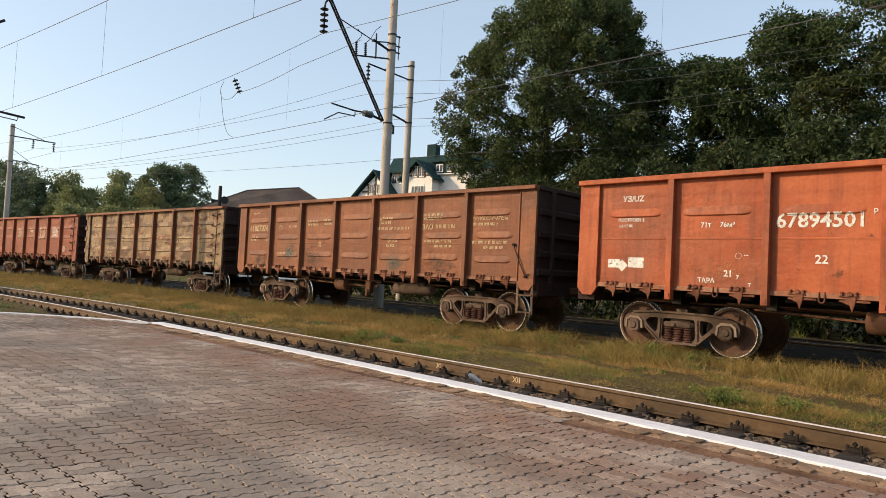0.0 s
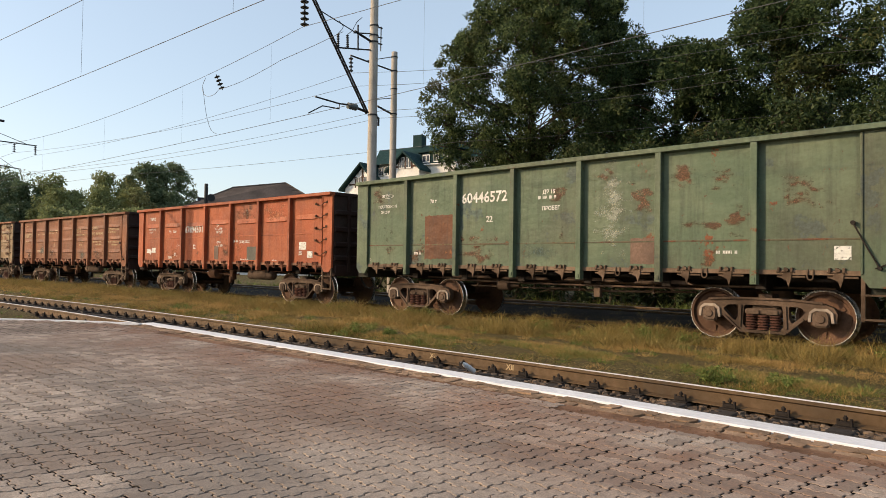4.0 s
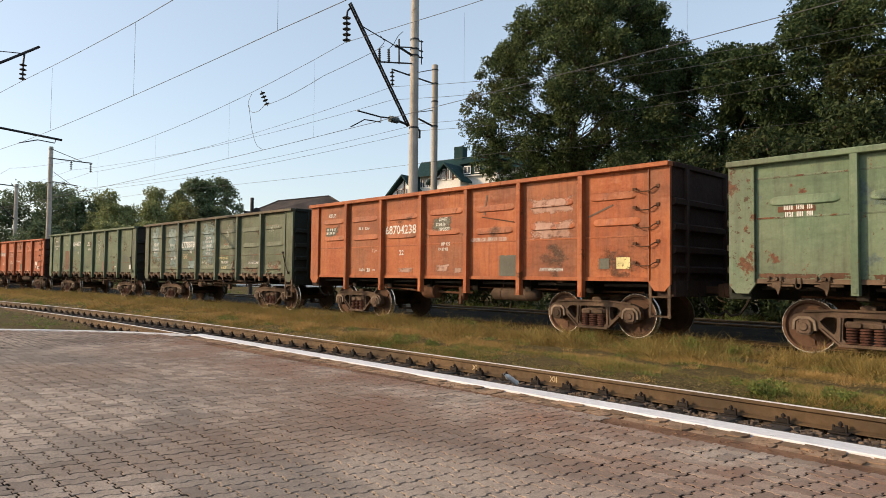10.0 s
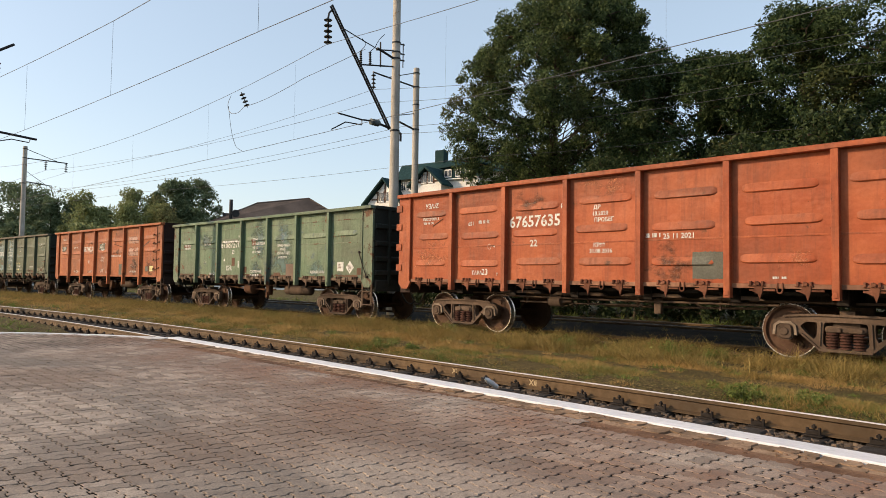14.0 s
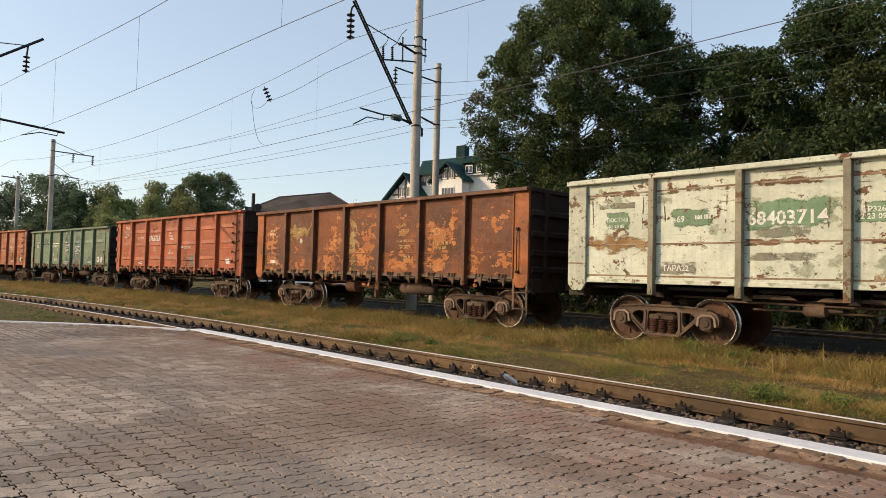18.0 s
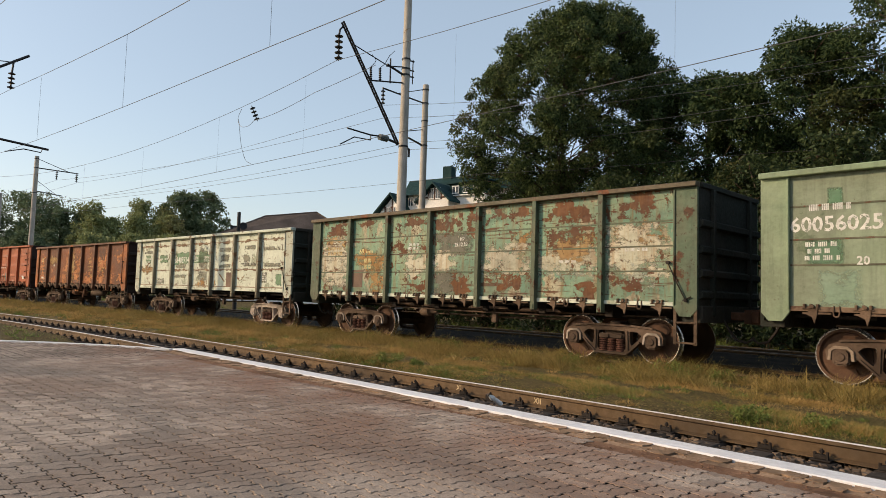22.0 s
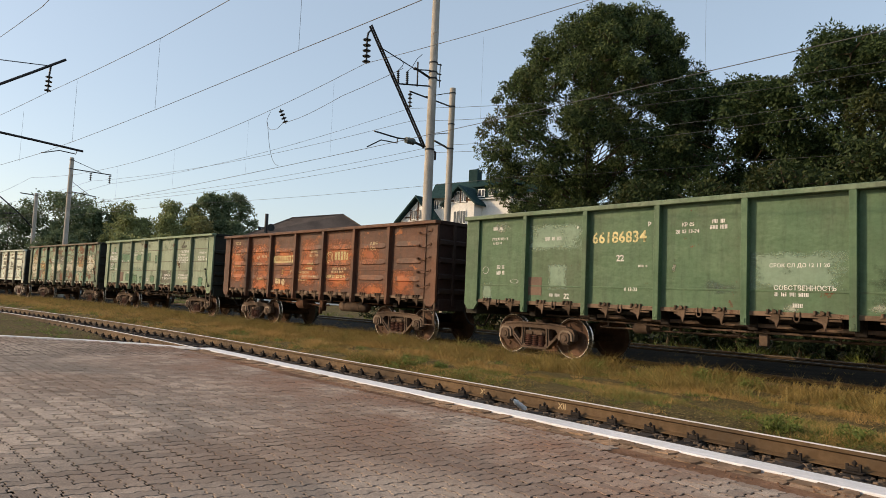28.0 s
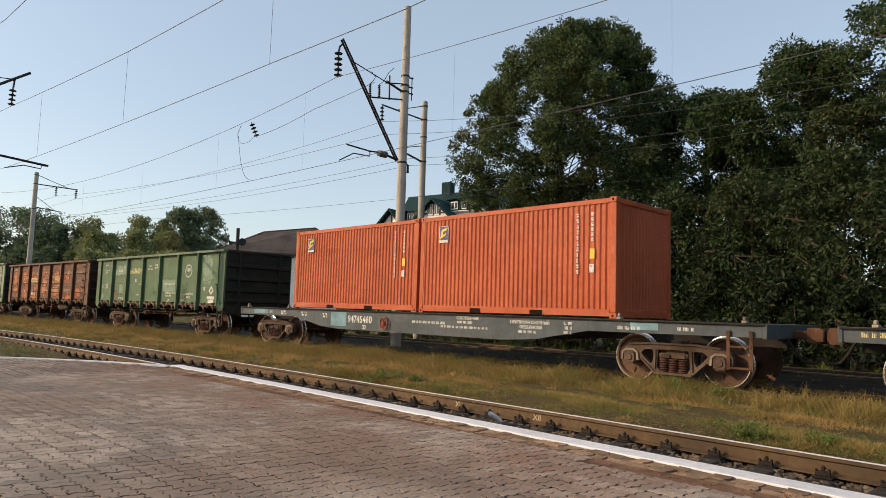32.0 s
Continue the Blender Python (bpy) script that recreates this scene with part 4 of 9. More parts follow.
PALE_GREEN = paint("bright green wagon paint", (0.122, 0.192, 0.116), (0.165, 0.222, 0.142), 0.25, dirt=0.45, under=(0.12, 0.19, 0.17), cover=0.1)
RUST_BROWN = paint("rust eaten brown paint", (0.085, 0.026, 0.009), (0.20, 0.054, 0.013), 0.30, rust_col=(0.36, 0.11, 0.022), under=(0.26, 0.075, 0.017), cover=0.2, dirt=0.3, scale=0.7)
BROWN_WORN = paint("dark brown paint with orange wear", (0.10, 0.040, 0.020), (0.15, 0.056, 0.024), 0.40, rust_col=(0.32, 0.10, 0.028), stretch=1.8)
WHITE_OLD = paint("dirty cream white paint", (0.52, 0.57, 0.47), (0.60, 0.64, 0.53), 0.46, rust_col=(0.12, 0.055, 0.026), stretch=1.2, dirt=0.2, scale=1.6, lines=0.22, under=(0.36, 0.40, 0.30), cover=0.12)
WHITE_POST = paint("rusty dirty white paint", (0.27, 0.26, 0.19), (0.20, 0.18, 0.13), 0.55, rust_col=(0.14, 0.07, 0.035), dirt=0.4, lines=0.3)
WHITE_PLATE = paint("cream white paint flaking to rust", (0.44, 0.47, 0.38), (0.50, 0.53, 0.43), 0.6, rust_col=(0.14, 0.075, 0.035), dirt=0.3, scale=1.6, lines=0.3)
SEAM_RUST = paint("rust crusted seam", (0.20, 0.10, 0.05), (0.33, 0.27, 0.19), 0.45, rust_col=(0.11, 0.05, 0.025), dirt=0.3, scale=2.5)
PATCHY = paint("turquoise green paint eaten by rust", (0.14, 0.30, 0.21), (0.22, 0.33, 0.22), 0.56, rust_col=(0.095, 0.030, 0.008), under=(0.42, 0.40, 0.28), run_col=(0.24, 0.115, 0.032), stretch=0.8, dirt=0.6, scale=2.3, cover=0.22, lines=0.55)
PATCHY_POST = paint("mint green paint worn to rust", (0.085, 0.135, 0.085), (0.12, 0.13, 0.08), 0.6, rust_col=(0.07, 0.03, 0.012), dirt=0.5)
RUSTED_OUT = paint("rust with scraps of turquoise paint", (0.080, 0.025, 0.006), (0.125, 0.042, 0.009), 0.3, rust_col=(0.05, 0.017, 0.006), under=(0.13, 0.24, 0.16), cover=0.12, run_col=(0.22, 0.10, 0.03), dirt=0.4, scale=2.2, scrap=0.03, oval=True, rag=2.6, hold=0.68)
CREAM_WORN = paint("cream undercoat with rust runs", (0.53, 0.51, 0.40), (0.42, 0.42, 0.32), 0.5, rust_col=(0.10, 0.042, 0.014), run_col=(0.30, 0.15, 0.04), dirt=0.5, scale=2.0, lines=0.4, scrap=0.2, oval=True, rag=2.0, hold=0.58)
OCHRE_RUN = paint("ochre rust wash", (0.30, 0.155, 0.045), (0.40, 0.26, 0.11), 0.5, rust_col=(0.10, 0.042, 0.014), dirt=0.4, scale=2.0, lines=0.4, scrap=0.25, oval=True, rag=2.0, opaque=0.9, hold=0.66)
MINT = paint("dusty mint green paint", (0.225, 0.285, 0.195), (0.285, 0.345, 0.25), 0.18, dirt=0.36, under=(0.17, 0.25, 0.15), cover=0.1)
MINT_CLEAN = paint("mint green paint", (0.21, 0.29, 0.18), (0.24, 0.31, 0.20), 0.06)
MINT_POST = paint("darker mint green paint", (0.125, 0.185, 0.115), (0.15, 0.20, 0.13), 0.36, rust_col=(0.10, 0.05, 0.025), dirt=0.5)
GREEN_SEAM = paint("green paint rusting along a seam", (0.085, 0.10, 0.06), (0.11, 0.085, 0.045), 0.7, rust_col=(0.13, 0.05, 0.02), dirt=0.5)
GREEN_CHIPPED = paint("green paint chipped to rust", (0.13, 0.19, 0.12), (0.16, 0.20, 0.135), 0.68, rust_col=(0.11, 0.045, 0.02), dirt=0.4)
ORANGE_CHIPPED = paint("worn orange brown paint", (0.40, 0.115, 0.022), (0.20, 0.058, 0.018), 0.3, rust_col=(0.07, 0.028, 0.014))
FRESH = paint("fresh green wagon paint", (0.070, 0.138, 0.072), (0.09, 0.160, 0.086), 0.10)
# end sheets: the shade between the wagons is put into these colours
END_RED_SHADED = paint("brown end sheet, shade painted in", (0.034, 0.014, 0.010), (0.026, 0.013, 0.010), 0.2, rust_col=(0.05, 0.02, 0.01), dirt=0.5, rough=0.8)
END_GREEN_SHADED = paint("green end sheet, shade painted in", (0.018, 0.024, 0.018), (0.015, 0.019, 0.015), 0.15, rust_col=(0.04, 0.02, 0.01), dirt=0.5, rough=0.8)
SILL_DARK = paint("rusty grimy sill", (0.13, 0.082, 0.05), (0.19, 0.125, 0.08), 0.4, rust_col=(0.09, 0.04, 0.02), dirt=0.5, scale=2.0)
SILL_RED = paint("dusty red brown sill", (0.24, 0.095, 0.05), (0.30, 0.15, 0.09), 0.3, rust_col=(0.10, 0.04, 0.02), dirt=0.45, scale=2.0)
# seam strips coloured dark to draw the shade of the raised seam
MINT_SEAM = paint("mint seam with relief shade painted in", (0.10, 0.10, 0.062), (0.15, 0.15, 0.10), 0.4, dirt=0.5, scale=2.0)
TEAL = paint("sprayed pale teal repaint", (0.14, 0.235, 0.235), (0.20, 0.27, 0.26), 0.12, dirt=0.35, scale=2.0, scrap=0.16, rag=1.3, opaque=0.9)
GREYP = plain("grey green repaint", (0.078, 0.08, 0.062), 0.7, 0, 0.3, 7, 0.1)
GREYBRUSH = paint("brushed grey brown repaint", (0.135, 0.14, 0.105), (0.19, 0.19, 0.15), 0.25, dirt=0.4, scale=2.0, scrap=0.2, rag=1.2, opaque=0.8)
GREYWASH = paint("thin grey brown smear", (0.23, 0.24, 0.18), (0.30, 0.30, 0.23), 0.3, dirt=0.4, scale=2.4, scrap=0.3, rag=1.9, opaque=0.7)
GREEN_OLD = paint("faded green repaint", (0.17, 0.30, 0.175), (0.21, 0.34, 0.21), 0.25, dirt=0.3, scale=2.0, scrap=0.12, rag=0.8, opaque=0.85)
WHITEWASH = paint("pale chalky smear", (0.42, 0.45, 0.37), (0.33, 0.37, 0.29), 0.2, dirt=0.3, scale=2.2, scrap=0.4, oval=True, rag=1.8, opaque=0.8, hold=0.84)
RUST_SMEAR = paint("thin rust smear", (0.17, 0.066, 0.028), (0.13, 0.052, 0.026), 0.2, rust_col=(0.09, 0.035, 0.015), dirt=0.4, scale=2.2, scrap=0.25, oval=True, rag=3.0, opaque=0.65, hold=0.78)
MINT_SOFT = paint("sprayed light mint repaint", (0.24, 0.36, 0.26), (0.27, 0.38, 0.28), 0.05, dirt=0.2, scale=2.0, scrap=0.25, rag=0.7, opaque=0.75)
DARKP = plain("brown repaint", (0.13, 0.075, 0.05), 0.7, 0, 0.3, 7, 0.1)
GREENP = paint("brushed green repaint", (0.105, 0.235, 0.135), (0.13, 0.26, 0.16), 0.05, dirt=0.3, scale=2.0, scrap=0.2, rag=0.4, opaque=0.74)
RUSTP = paint("rust brown repaint", (0.145, 0.049, 0.017), (0.095, 0.034, 0.013), 0.3, rust_col=(0.25, 0.085, 0.022), dirt=0.5, scale=1.6)
BLUEP = paint("thin blue grey repaint", (0.075, 0.125, 0.115), (0.09, 0.14, 0.12), 0.15, dirt=0.35, scale=2.0, scrap=0.35, oval=True, rag=1.0, opaque=0.7, hold=0.8)
PINKP = paint("pinkish faded repaint", (0.42, 0.24, 0.18), (0.48, 0.30, 0.24), 0.15, dirt=0.3, scale=2.0, scrap=0.15, rag=1.2, opaque=0.85)
DARK_SOFT = paint("dark rubbed grime", (0.085, 0.05, 0.032), (0.11, 0.062, 0.04), 0.2, dirt=0.3, scale=2.0, scrap=0.4, oval=True, rag=2.2, opaque=0.7, hold=0.82)
PEACH_SOFT = paint("sun faded red film", (0.52, 0.18, 0.085), (0.47, 0.15, 0.065), 0.1, dirt=0.25, scale=2.0, scrap=0.4, oval=True, rag=2.2, opaque=0.75, hold=0.82)
SPRAY = paint("sprayed orange red film", (0.48, 0.145, 0.042), (0.36, 0.095, 0.03), 0.3, rust_col=(0.09, 0.036, 0.018), dirt=0.35, scale=2.0, scrap=0.45, oval=True, rag=0.9, opaque=0.9, hold=0.58)
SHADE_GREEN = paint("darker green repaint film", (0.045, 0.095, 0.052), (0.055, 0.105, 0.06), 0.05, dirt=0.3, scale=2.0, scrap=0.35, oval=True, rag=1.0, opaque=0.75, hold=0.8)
OXIDE = paint("bright oxide worn paint", (0.46, 0.17, 0.045), (0.36, 0.11, 0.028), 0.35, rust_col=(0.08, 0.03, 0.013), dirt=0.45, scale=2.0, scrap=0.10, oval=True, rag=2.8, hold=0.74)
BLUE_WORN = paint("worn blue grey repaint", (0.095, 0.165, 0.155), (0.11, 0.185, 0.15), 0.2, dirt=0.4, under=(0.08, 0.15, 0.18), cover=0.25, scale=1.8, scrap=0.4, oval=True, rag=1.4, opaque=0.95, hold=0.68)
DRIP_RUST = paint("rust bleeding from a seam", (0.19, 0.105, 0.05), (0.12, 0.066, 0.033), 0.4, rust_col=(0.27, 0.15, 0.06), dirt=0.4, scale=2.0, scrap=0.12, rag=2.8, opaque=0.9, hold=0.74)
SILL_RUST = paint("flaking dark rust", (0.085, 0.036, 0.016), (0.13, 0.055, 0.024), 0.4, rust_col=(0.17, 0.07, 0.025), dirt=0.4, scale=2.0, scrap=True, rag=1.5)
BURNT = paint("dark brown paint scorched to rust", (0.090, 0.037, 0.021), (0.135, 0.052, 0.027), 0.45, rust_col=(0.30, 0.095, 0.026), under=(0.20, 0.066, 0.024), cover=0.2, stretch=1.4, dirt=0.5)
BURNT_POST = paint("dark brown pillar paint", (0.105, 0.045, 0.025), (0.15, 0.06, 0.03), 0.2, dirt=0.5)
L = PITCH
TALL, LOW = 3.58, 3.40
gondola("dull red open freight wagon at the head of the train", LOW, (0.27, 0.5), (0.62,), (RED_DEEP,) * 4, [], -8 * L, seed=1)
gondola("dull red open freight wagon with pinkish repaint patches", LOW, (0.27, 0.5), (0.62,), (RED_DEEP,) * 4, marked(LOW,
    ("p", 2, 0.25, 0.24, 0.7, 0.65, PINKP), ("p", 3, 0.35, 0.27, 0.6, 0.3, PINKP), ("p", 4, 0.15, 0.24, 0.95, 0.7, PINKP), ("p", 5, 0.2, 0.24, 0.9, 0.6, PINKP), ("b", 3, 5, 0.25, 0.3, 0.7, 0.4), ("p", 6, 0.05, 0.7, 0.5, 0.4, PINKP)), -7 * L, True, seed=2)
gondola("tan dusty open freight wagon with dark pillars", LOW, (0.25, 0.5, 0.75), (0.6,), (TAN, BROWN, BROWN, TAN), marked(LOW,
    ("b", 2, 2, 0.1, 0.18, 1.0, 0.3), ("p", 1, 0.0, 0.35, 1.5, 0.45, DARKP), ("b", 2, 1, 0.25, 0.82, 0.6, 0.25), ("b", 2, 5, 0.1, 0.5, 1.0, 0.3)), -6 * L, True, seed=3, brackets=True)
gondola("brown open freight wagon with white stencil writing", LOW, (0.24, 0.5, 0.77), (0.6,), (BROWN,) * 4, marked(LOW,
    ("b", 1, 0, 0.25, 0.10, 0.35, 0.08), ("t", "61807376", 0, 0.12, 0.41, 0.29), ("t", "22", 0, 0.8, 0.57, 0.12), ("b", 2, 0, 0.15, 0.50, 0.6, 0.16),
    ("t", "71т", 1, 0.2, 0.38, 0.17), ("b", 1, 1, 0.55, 0.33, 0.5, 0.09), ("b", 1, 1, 0.2, 0.75, 0.6, 0.09), ("b", 2, 2, 0.12, 0.26, 0.6, 0.2), ("b", 2, 2, 0.65, 0.25, 0.45, 0.2), ("b", 2, 2, 0.5, 0.58, 0.2, 0.18),
    ("b", 2, 4, 0.05, 0.25, 0.75, 0.22), ("b", 1, 4, 0.02, 0.38, 1.4, 0.11), ("t", "ДР 10.22", 4, 0.3, 0.575, 0.1), ("b", 1, 4, 0.28, 0.61, 0.5, 0.1), ("b", 2, 5, 0.05, 0.22, 0.85, 0.2), ("t", "ЗАО", 5, 0.05, 0.42, 0.19), ("b", 1, 5, 0.36, 0.36, 0.75, 0.15), ("b", 1, 5, 0.1, 0.55, 1.1, 0.1), ("b", 1, 5, 0.35, 0.61, 0.75, 0.1),
    ("t", "ГРУЗОПОЛУЧАТЕЛЬ", 6, 0.06, 0.32, 0.105), ("b", 1, 6, 0.06, 0.35, 0.9, 0.1), ("b", 1, 6, 0.06, 0.56, 1.1, 0.1), ("b", 1, 6, 0.3, 0.62, 0.75, 0.1), ("r", 1, 0.3, 0.55, 1.0, 0.7, BLUEP), ("r", 4, 0.05, 0.74, 1.4, 0.5, BLUEP), ("r", 5, 0.05, 0.74, 1.3, 0.5, DARK_SOFT), ("r", 2, 0.02, 0.6, 1.0, 0.8, DARK_SOFT), ("r", 0, 0.1, 0.8, 1.2, 0.4, DARK_SOFT)), -5 * L, seed=4)
gondola("faded red open freight wagon with white stencils", LOW, (0.30,), (0.54,), (RED,) * 4, marked(LOW,
    ("t", "УЗ/UZ", 0, 0.34, 0.18, 0.16), ("t", "ПОСТРОЕН 5", 0, 0.28, 0.375, 0.09), ("t", "01 01 08", 0, 0.3, 0.43, 0.085), ("p", 0, 0.15, 0.74, 0.26, 0.17, M_LETTER), ("d", 0, 0.36, 0.80, 0.12, M_LETTER), ("p", 0, 0.45, 0.72, 0.33, 0.2, M_LETTER), ("p", 0, -0.28, 0.95, 0.28, 0.18, M_LETTER_Y),
    ("t", "71т", 1, 0.3, 0.44, 0.13), ("t", "76м³", 1, 0.52, 0.44, 0.13), ("o", 1, 0.74, 0.69, 0.055, 0.055), ("b", 1, 1, 0.8, 0.68, 0.1, 0.03), ("t", "21", 1, 0.58, 0.87, 0.16), ("t", "7", 1, 0.72, 0.89, 0.1), ("t", "ТАРА", 1, 0.28, 0.93, 0.12), ("t", "т", 1, 0.85, 0.95, 0.12),
    ("t", "Р", 2, 0.93, 0.355, 0.11), ("t", "67894501", 2, 0.03, 0.45, 0.34), ("t", "22", 2, 0.42, 0.74, 0.2), ("t", "ДР", 3, 0.39, 0.36, 0.11), ("t", "11.11.2019", 3, 0.3, 0.42, 0.115), ("t", "ПРОБЕГ", 3, 0.38, 0.48, 0.115), ("t", "КР90", 3, 0.4, 0.655, 0.11), ("t", "11 11 2016", 3, 0.37, 0.71, 0.1), ("p", 3, 0.30, 0.70, 0.28, 0.48, DARKP), ("r", 3, 0.45, 0.64, 1.0, 0.75, DARK_SOFT), ("r", 4, 0.0, 0.5, 0.7, 0.9, PEACH_SOFT), ("r", 1, 0.1, 0.75, 1.2, 0.35, PEACH_SOFT),
    ("b", 1, 4, 0.02, 0.61, 0.33, 0.1), ("t", "30 05 2022", 4, 0.25, 0.66, 0.14), ("p", 4, 0.55, 0.72, 0.6, 0.45, GREYP), ("b", 1, 4, 0.3, 0.92, 0.5, 0.06), ("b", 1, 5, 0.4, 0.93, 0.3, 0.05), ("r", 4, 0.1, 0.05, 1.3, 0.5, DARK_SOFT), ("r", 5, 0.1, 0.08, 1.3, 0.5, PEACH_SOFT),
    ("p", 6, 0.22, 0.66, 0.36, 0.24, M_LETTER), ("b", 2, 6, 0.22, 0.80, 0.2, 0.14), ("p", 6, 0.5, 0.80, 0.26, 0.2, M_LETTER)), -4 * L, True, seed=5)
gondola("worn green open freight wagon with a rust red panel", TALL, (), (0.75,), (GREEN,) * 4, marked(TALL,
    ("o", 0, 0.52, 0.16, 0.2, 0.06), ("b", 1, 0, 0.36, 0.14, 0.35, 0.1), ("t", "ПОСТРОЕН 115", 0, 0.26, 0.30, 0.1), ("t", "20 12 07", 0, 0.33, 0.365, 0.1), ("d", 0, -0.18, 0.40, 0.16, M_LETTER), ("b", 2, 0, -0.3, 0.55, 0.3, 0.26), ("o", 0, 0.05, 0.92, 0.03, 0.03), ("r", 0, 0.42, 0.58, 0.5, 0.5, RUST_SMEAR), ("r", 0, 0.1, 0.05, 0.6, 0.4, RUST_SMEAR),
    ("t", "70 т", 1, 0.45, 0.28, 0.13), ("p", 1, 0.34, 0.42, 1.04, 1.1, RUSTP), ("r", 1, 0.0, 0.75, 0.7, 0.4, RUST_SMEAR), ("b", 1, 1, 0.1, 0.83, 0.35, 0.1), ("t", "60446572", 2, 0.03, 0.31, 0.35), ("t", "22", 2, 0.52, 0.52, 0.2), ("r", 2, 0.05, 0.68, 1.1, 0.2, RUST_SMEAR), ("r", 2, 0.0, 0.8, 1.2, 0.3, RUST_SMEAR),
    ("t", "ДР 15", 3, 0.43, 0.27, 0.12), ("b", 1, 3, 0.36, 0.29, 0.55, 0.1), ("t", "ПРОБЕГ", 3, 0.42, 0.43, 0.12), ("r", 3, 0.5, 0.24, 0.5, 0.2, RUST_SMEAR), ("r", 3, 0.0, 0.74, 1.2, 0.4, BLUEP), ("r", 3, 0.7, 0.55, 0.15, 0.5, RUST_SMEAR),
    ("r", 4, 0.15, 0.12, 0.8, 1.5, WHITEWASH), ("r", 4, 0.3, 0.2, 0.35, 0.5, WHITEWASH), ("r", 4, 0.68, 0.28, 0.5, 0.4, RUST_SMEAR), ("r", 4, 0.1, 0.1, 0.5, 0.2, RUST_SMEAR), ("p", 4, 0.66, 0.72, 0.52, 0.5, DARKP),
    ("r", 5, 0.05, 0.15, 0.6, 0.35, RUST_SMEAR), ("r", 5, 0.45, 0.2, 0.6, 0.25, RUST_SMEAR), ("r", 5, 0.15, 0.58, 0.8, 0.15, RUST_SMEAR), ("r", 5, 0.72, 0.5, 0.4, 0.4, RUST_SMEAR), ("b", 1, 5, 0.62, 0.83, 0.45, 0.08), ("r", 5, 0.45, 0.85, 0.25, 0.3, RUST_SMEAR), ("p", 6, 0.75, 0.80, 0.24, 0.22, M_LETTER), ("r", 6, 0.1, 0.3, 0.9, 0.4, RUST_SMEAR)), -3 * L, seed=6, tank=False, box_mark=M_BOGIE_PALE)
gondola("dark olive green open freight wagon with teal repaint", TALL, (0.23, 0.50, 0.86), (0.66,), (OLIVE, OLIVE, OLIVE_RAIL, OLIVE), marked(TALL,
    ("r", 0, 0.2, 0.13, 0.75, 1.1, TEAL), ("t", "УЗ/UZ", 0, 0.3, 0.42, 0.18), ("b", 2, 0, 0.3, 0.47, 0.6, 0.24), ("r", 0, 0.0, 0.35, 0.35, 0.7, RUST_SMEAR), ("r", 0, 0.15, 0.7, 0.9, 0.3, RUST_SMEAR),
    ("r", 1, 0.25, 0.14, 0.8, 0.75, TEAL), ("t", "69", 1, 0.37, 0.44, 0.18), ("b", 1, 1, 0.53, 0.4, 0.35, 0.1), ("o", 1, 0.42, 0.52, 0.06, 0.05), ("r", 1, 0.35, 0.55, 0.85, 0.55, TEAL), ("b", 1, 1, 0.47, 0.68, 0.22, 0.1), ("t", "22т", 1, 0.64, 0.70, 0.18), ("o", 1, 0.23, 0.78, 0.13, 0.05), ("r", 1, 0.4, 0.87, 0.5, 0.2, RUST_SMEAR),
    ("r", 2, 0.02, 0.2, 1.5, 0.7, TEAL), ("t", "Р", 2, 0.8, 0.315, 0.13), ("t", "67788760", 2, 0.02, 0.48, 0.36), ("t", "22", 2, 0.55, 0.59, 0.19), ("b", 3, 2, 0.14, 0.60, 0.55, 0.24, M_LETTER_TAN), ("r", 2, 0.45, 0.75, 0.7, 0.3, TEAL), ("r", 2, 0.05, 0.05, 0.6, 0.4, RUST_SMEAR),
    ("r", 3, 0.18, 0.18, 1.1, 1.15, TEAL), ("t", "ДР-456", 3, 0.4, 0.345, 0.13), ("t", "18.01.17.13", 3, 0.33, 0.415, 0.13), ("t", "ПРОБЕГ", 3, 0.39, 0.49, 0.13), ("t", "КР-90", 3, 0.44, 0.56, 0.13), ("t", "14.03.02", 3, 0.37, 0.63, 0.13), ("r", 3, 0.1, 0.72, 0.9, 0.3, WHITEWASH), ("r", 3, 0.6, 0.03, 0.55, 0.2, RUST_SMEAR),
    ("r", 4, 0.33, 0.10, 0.45, 0.8, WHITEWASH), ("r", 4, 0.2, 0.46, 0.8, 0.25, WHITEWASH), ("r", 4, 0.4, 0.76, 0.8, 0.16, WHITEWASH), ("t", "СРОК СЛ.ДО", 4, 0.02, 0.72, 0.12, M_LETTER_Y), ("t", "09 11 2019", 4, 0.16, 0.795, 0.13), ("t", "0 15 53", 4, 0.2, 0.885, 0.13, M_LETTER_Y), ("r", 4, 0.62, 0.78, 0.5, 0.4, RUST_SMEAR), ("r", 4, 0.7, 0.04, 0.5, 0.2, RUST_SMEAR),
    ("t", "АВТОРЕЖИМ", 5, 0.42, 0.81, 0.11), ("r", 5, 0.75, 0.25, 0.35, 0.3, RUST_SMEAR), ("r", 5, 0.2, 0.85, 0.7, 0.2, RUST_SMEAR), ("r", 6, 0.1, 0.76, 1.1, 0.35, RUST_SMEAR), ("r", 6, 0.1, 0.2, 1.0, 0.25, WHITEWASH), ("r", 6, 0.05, 0.9, 0.6, 0.15, RUST_SMEAR)), -2 * L, seed=7, tank=False)
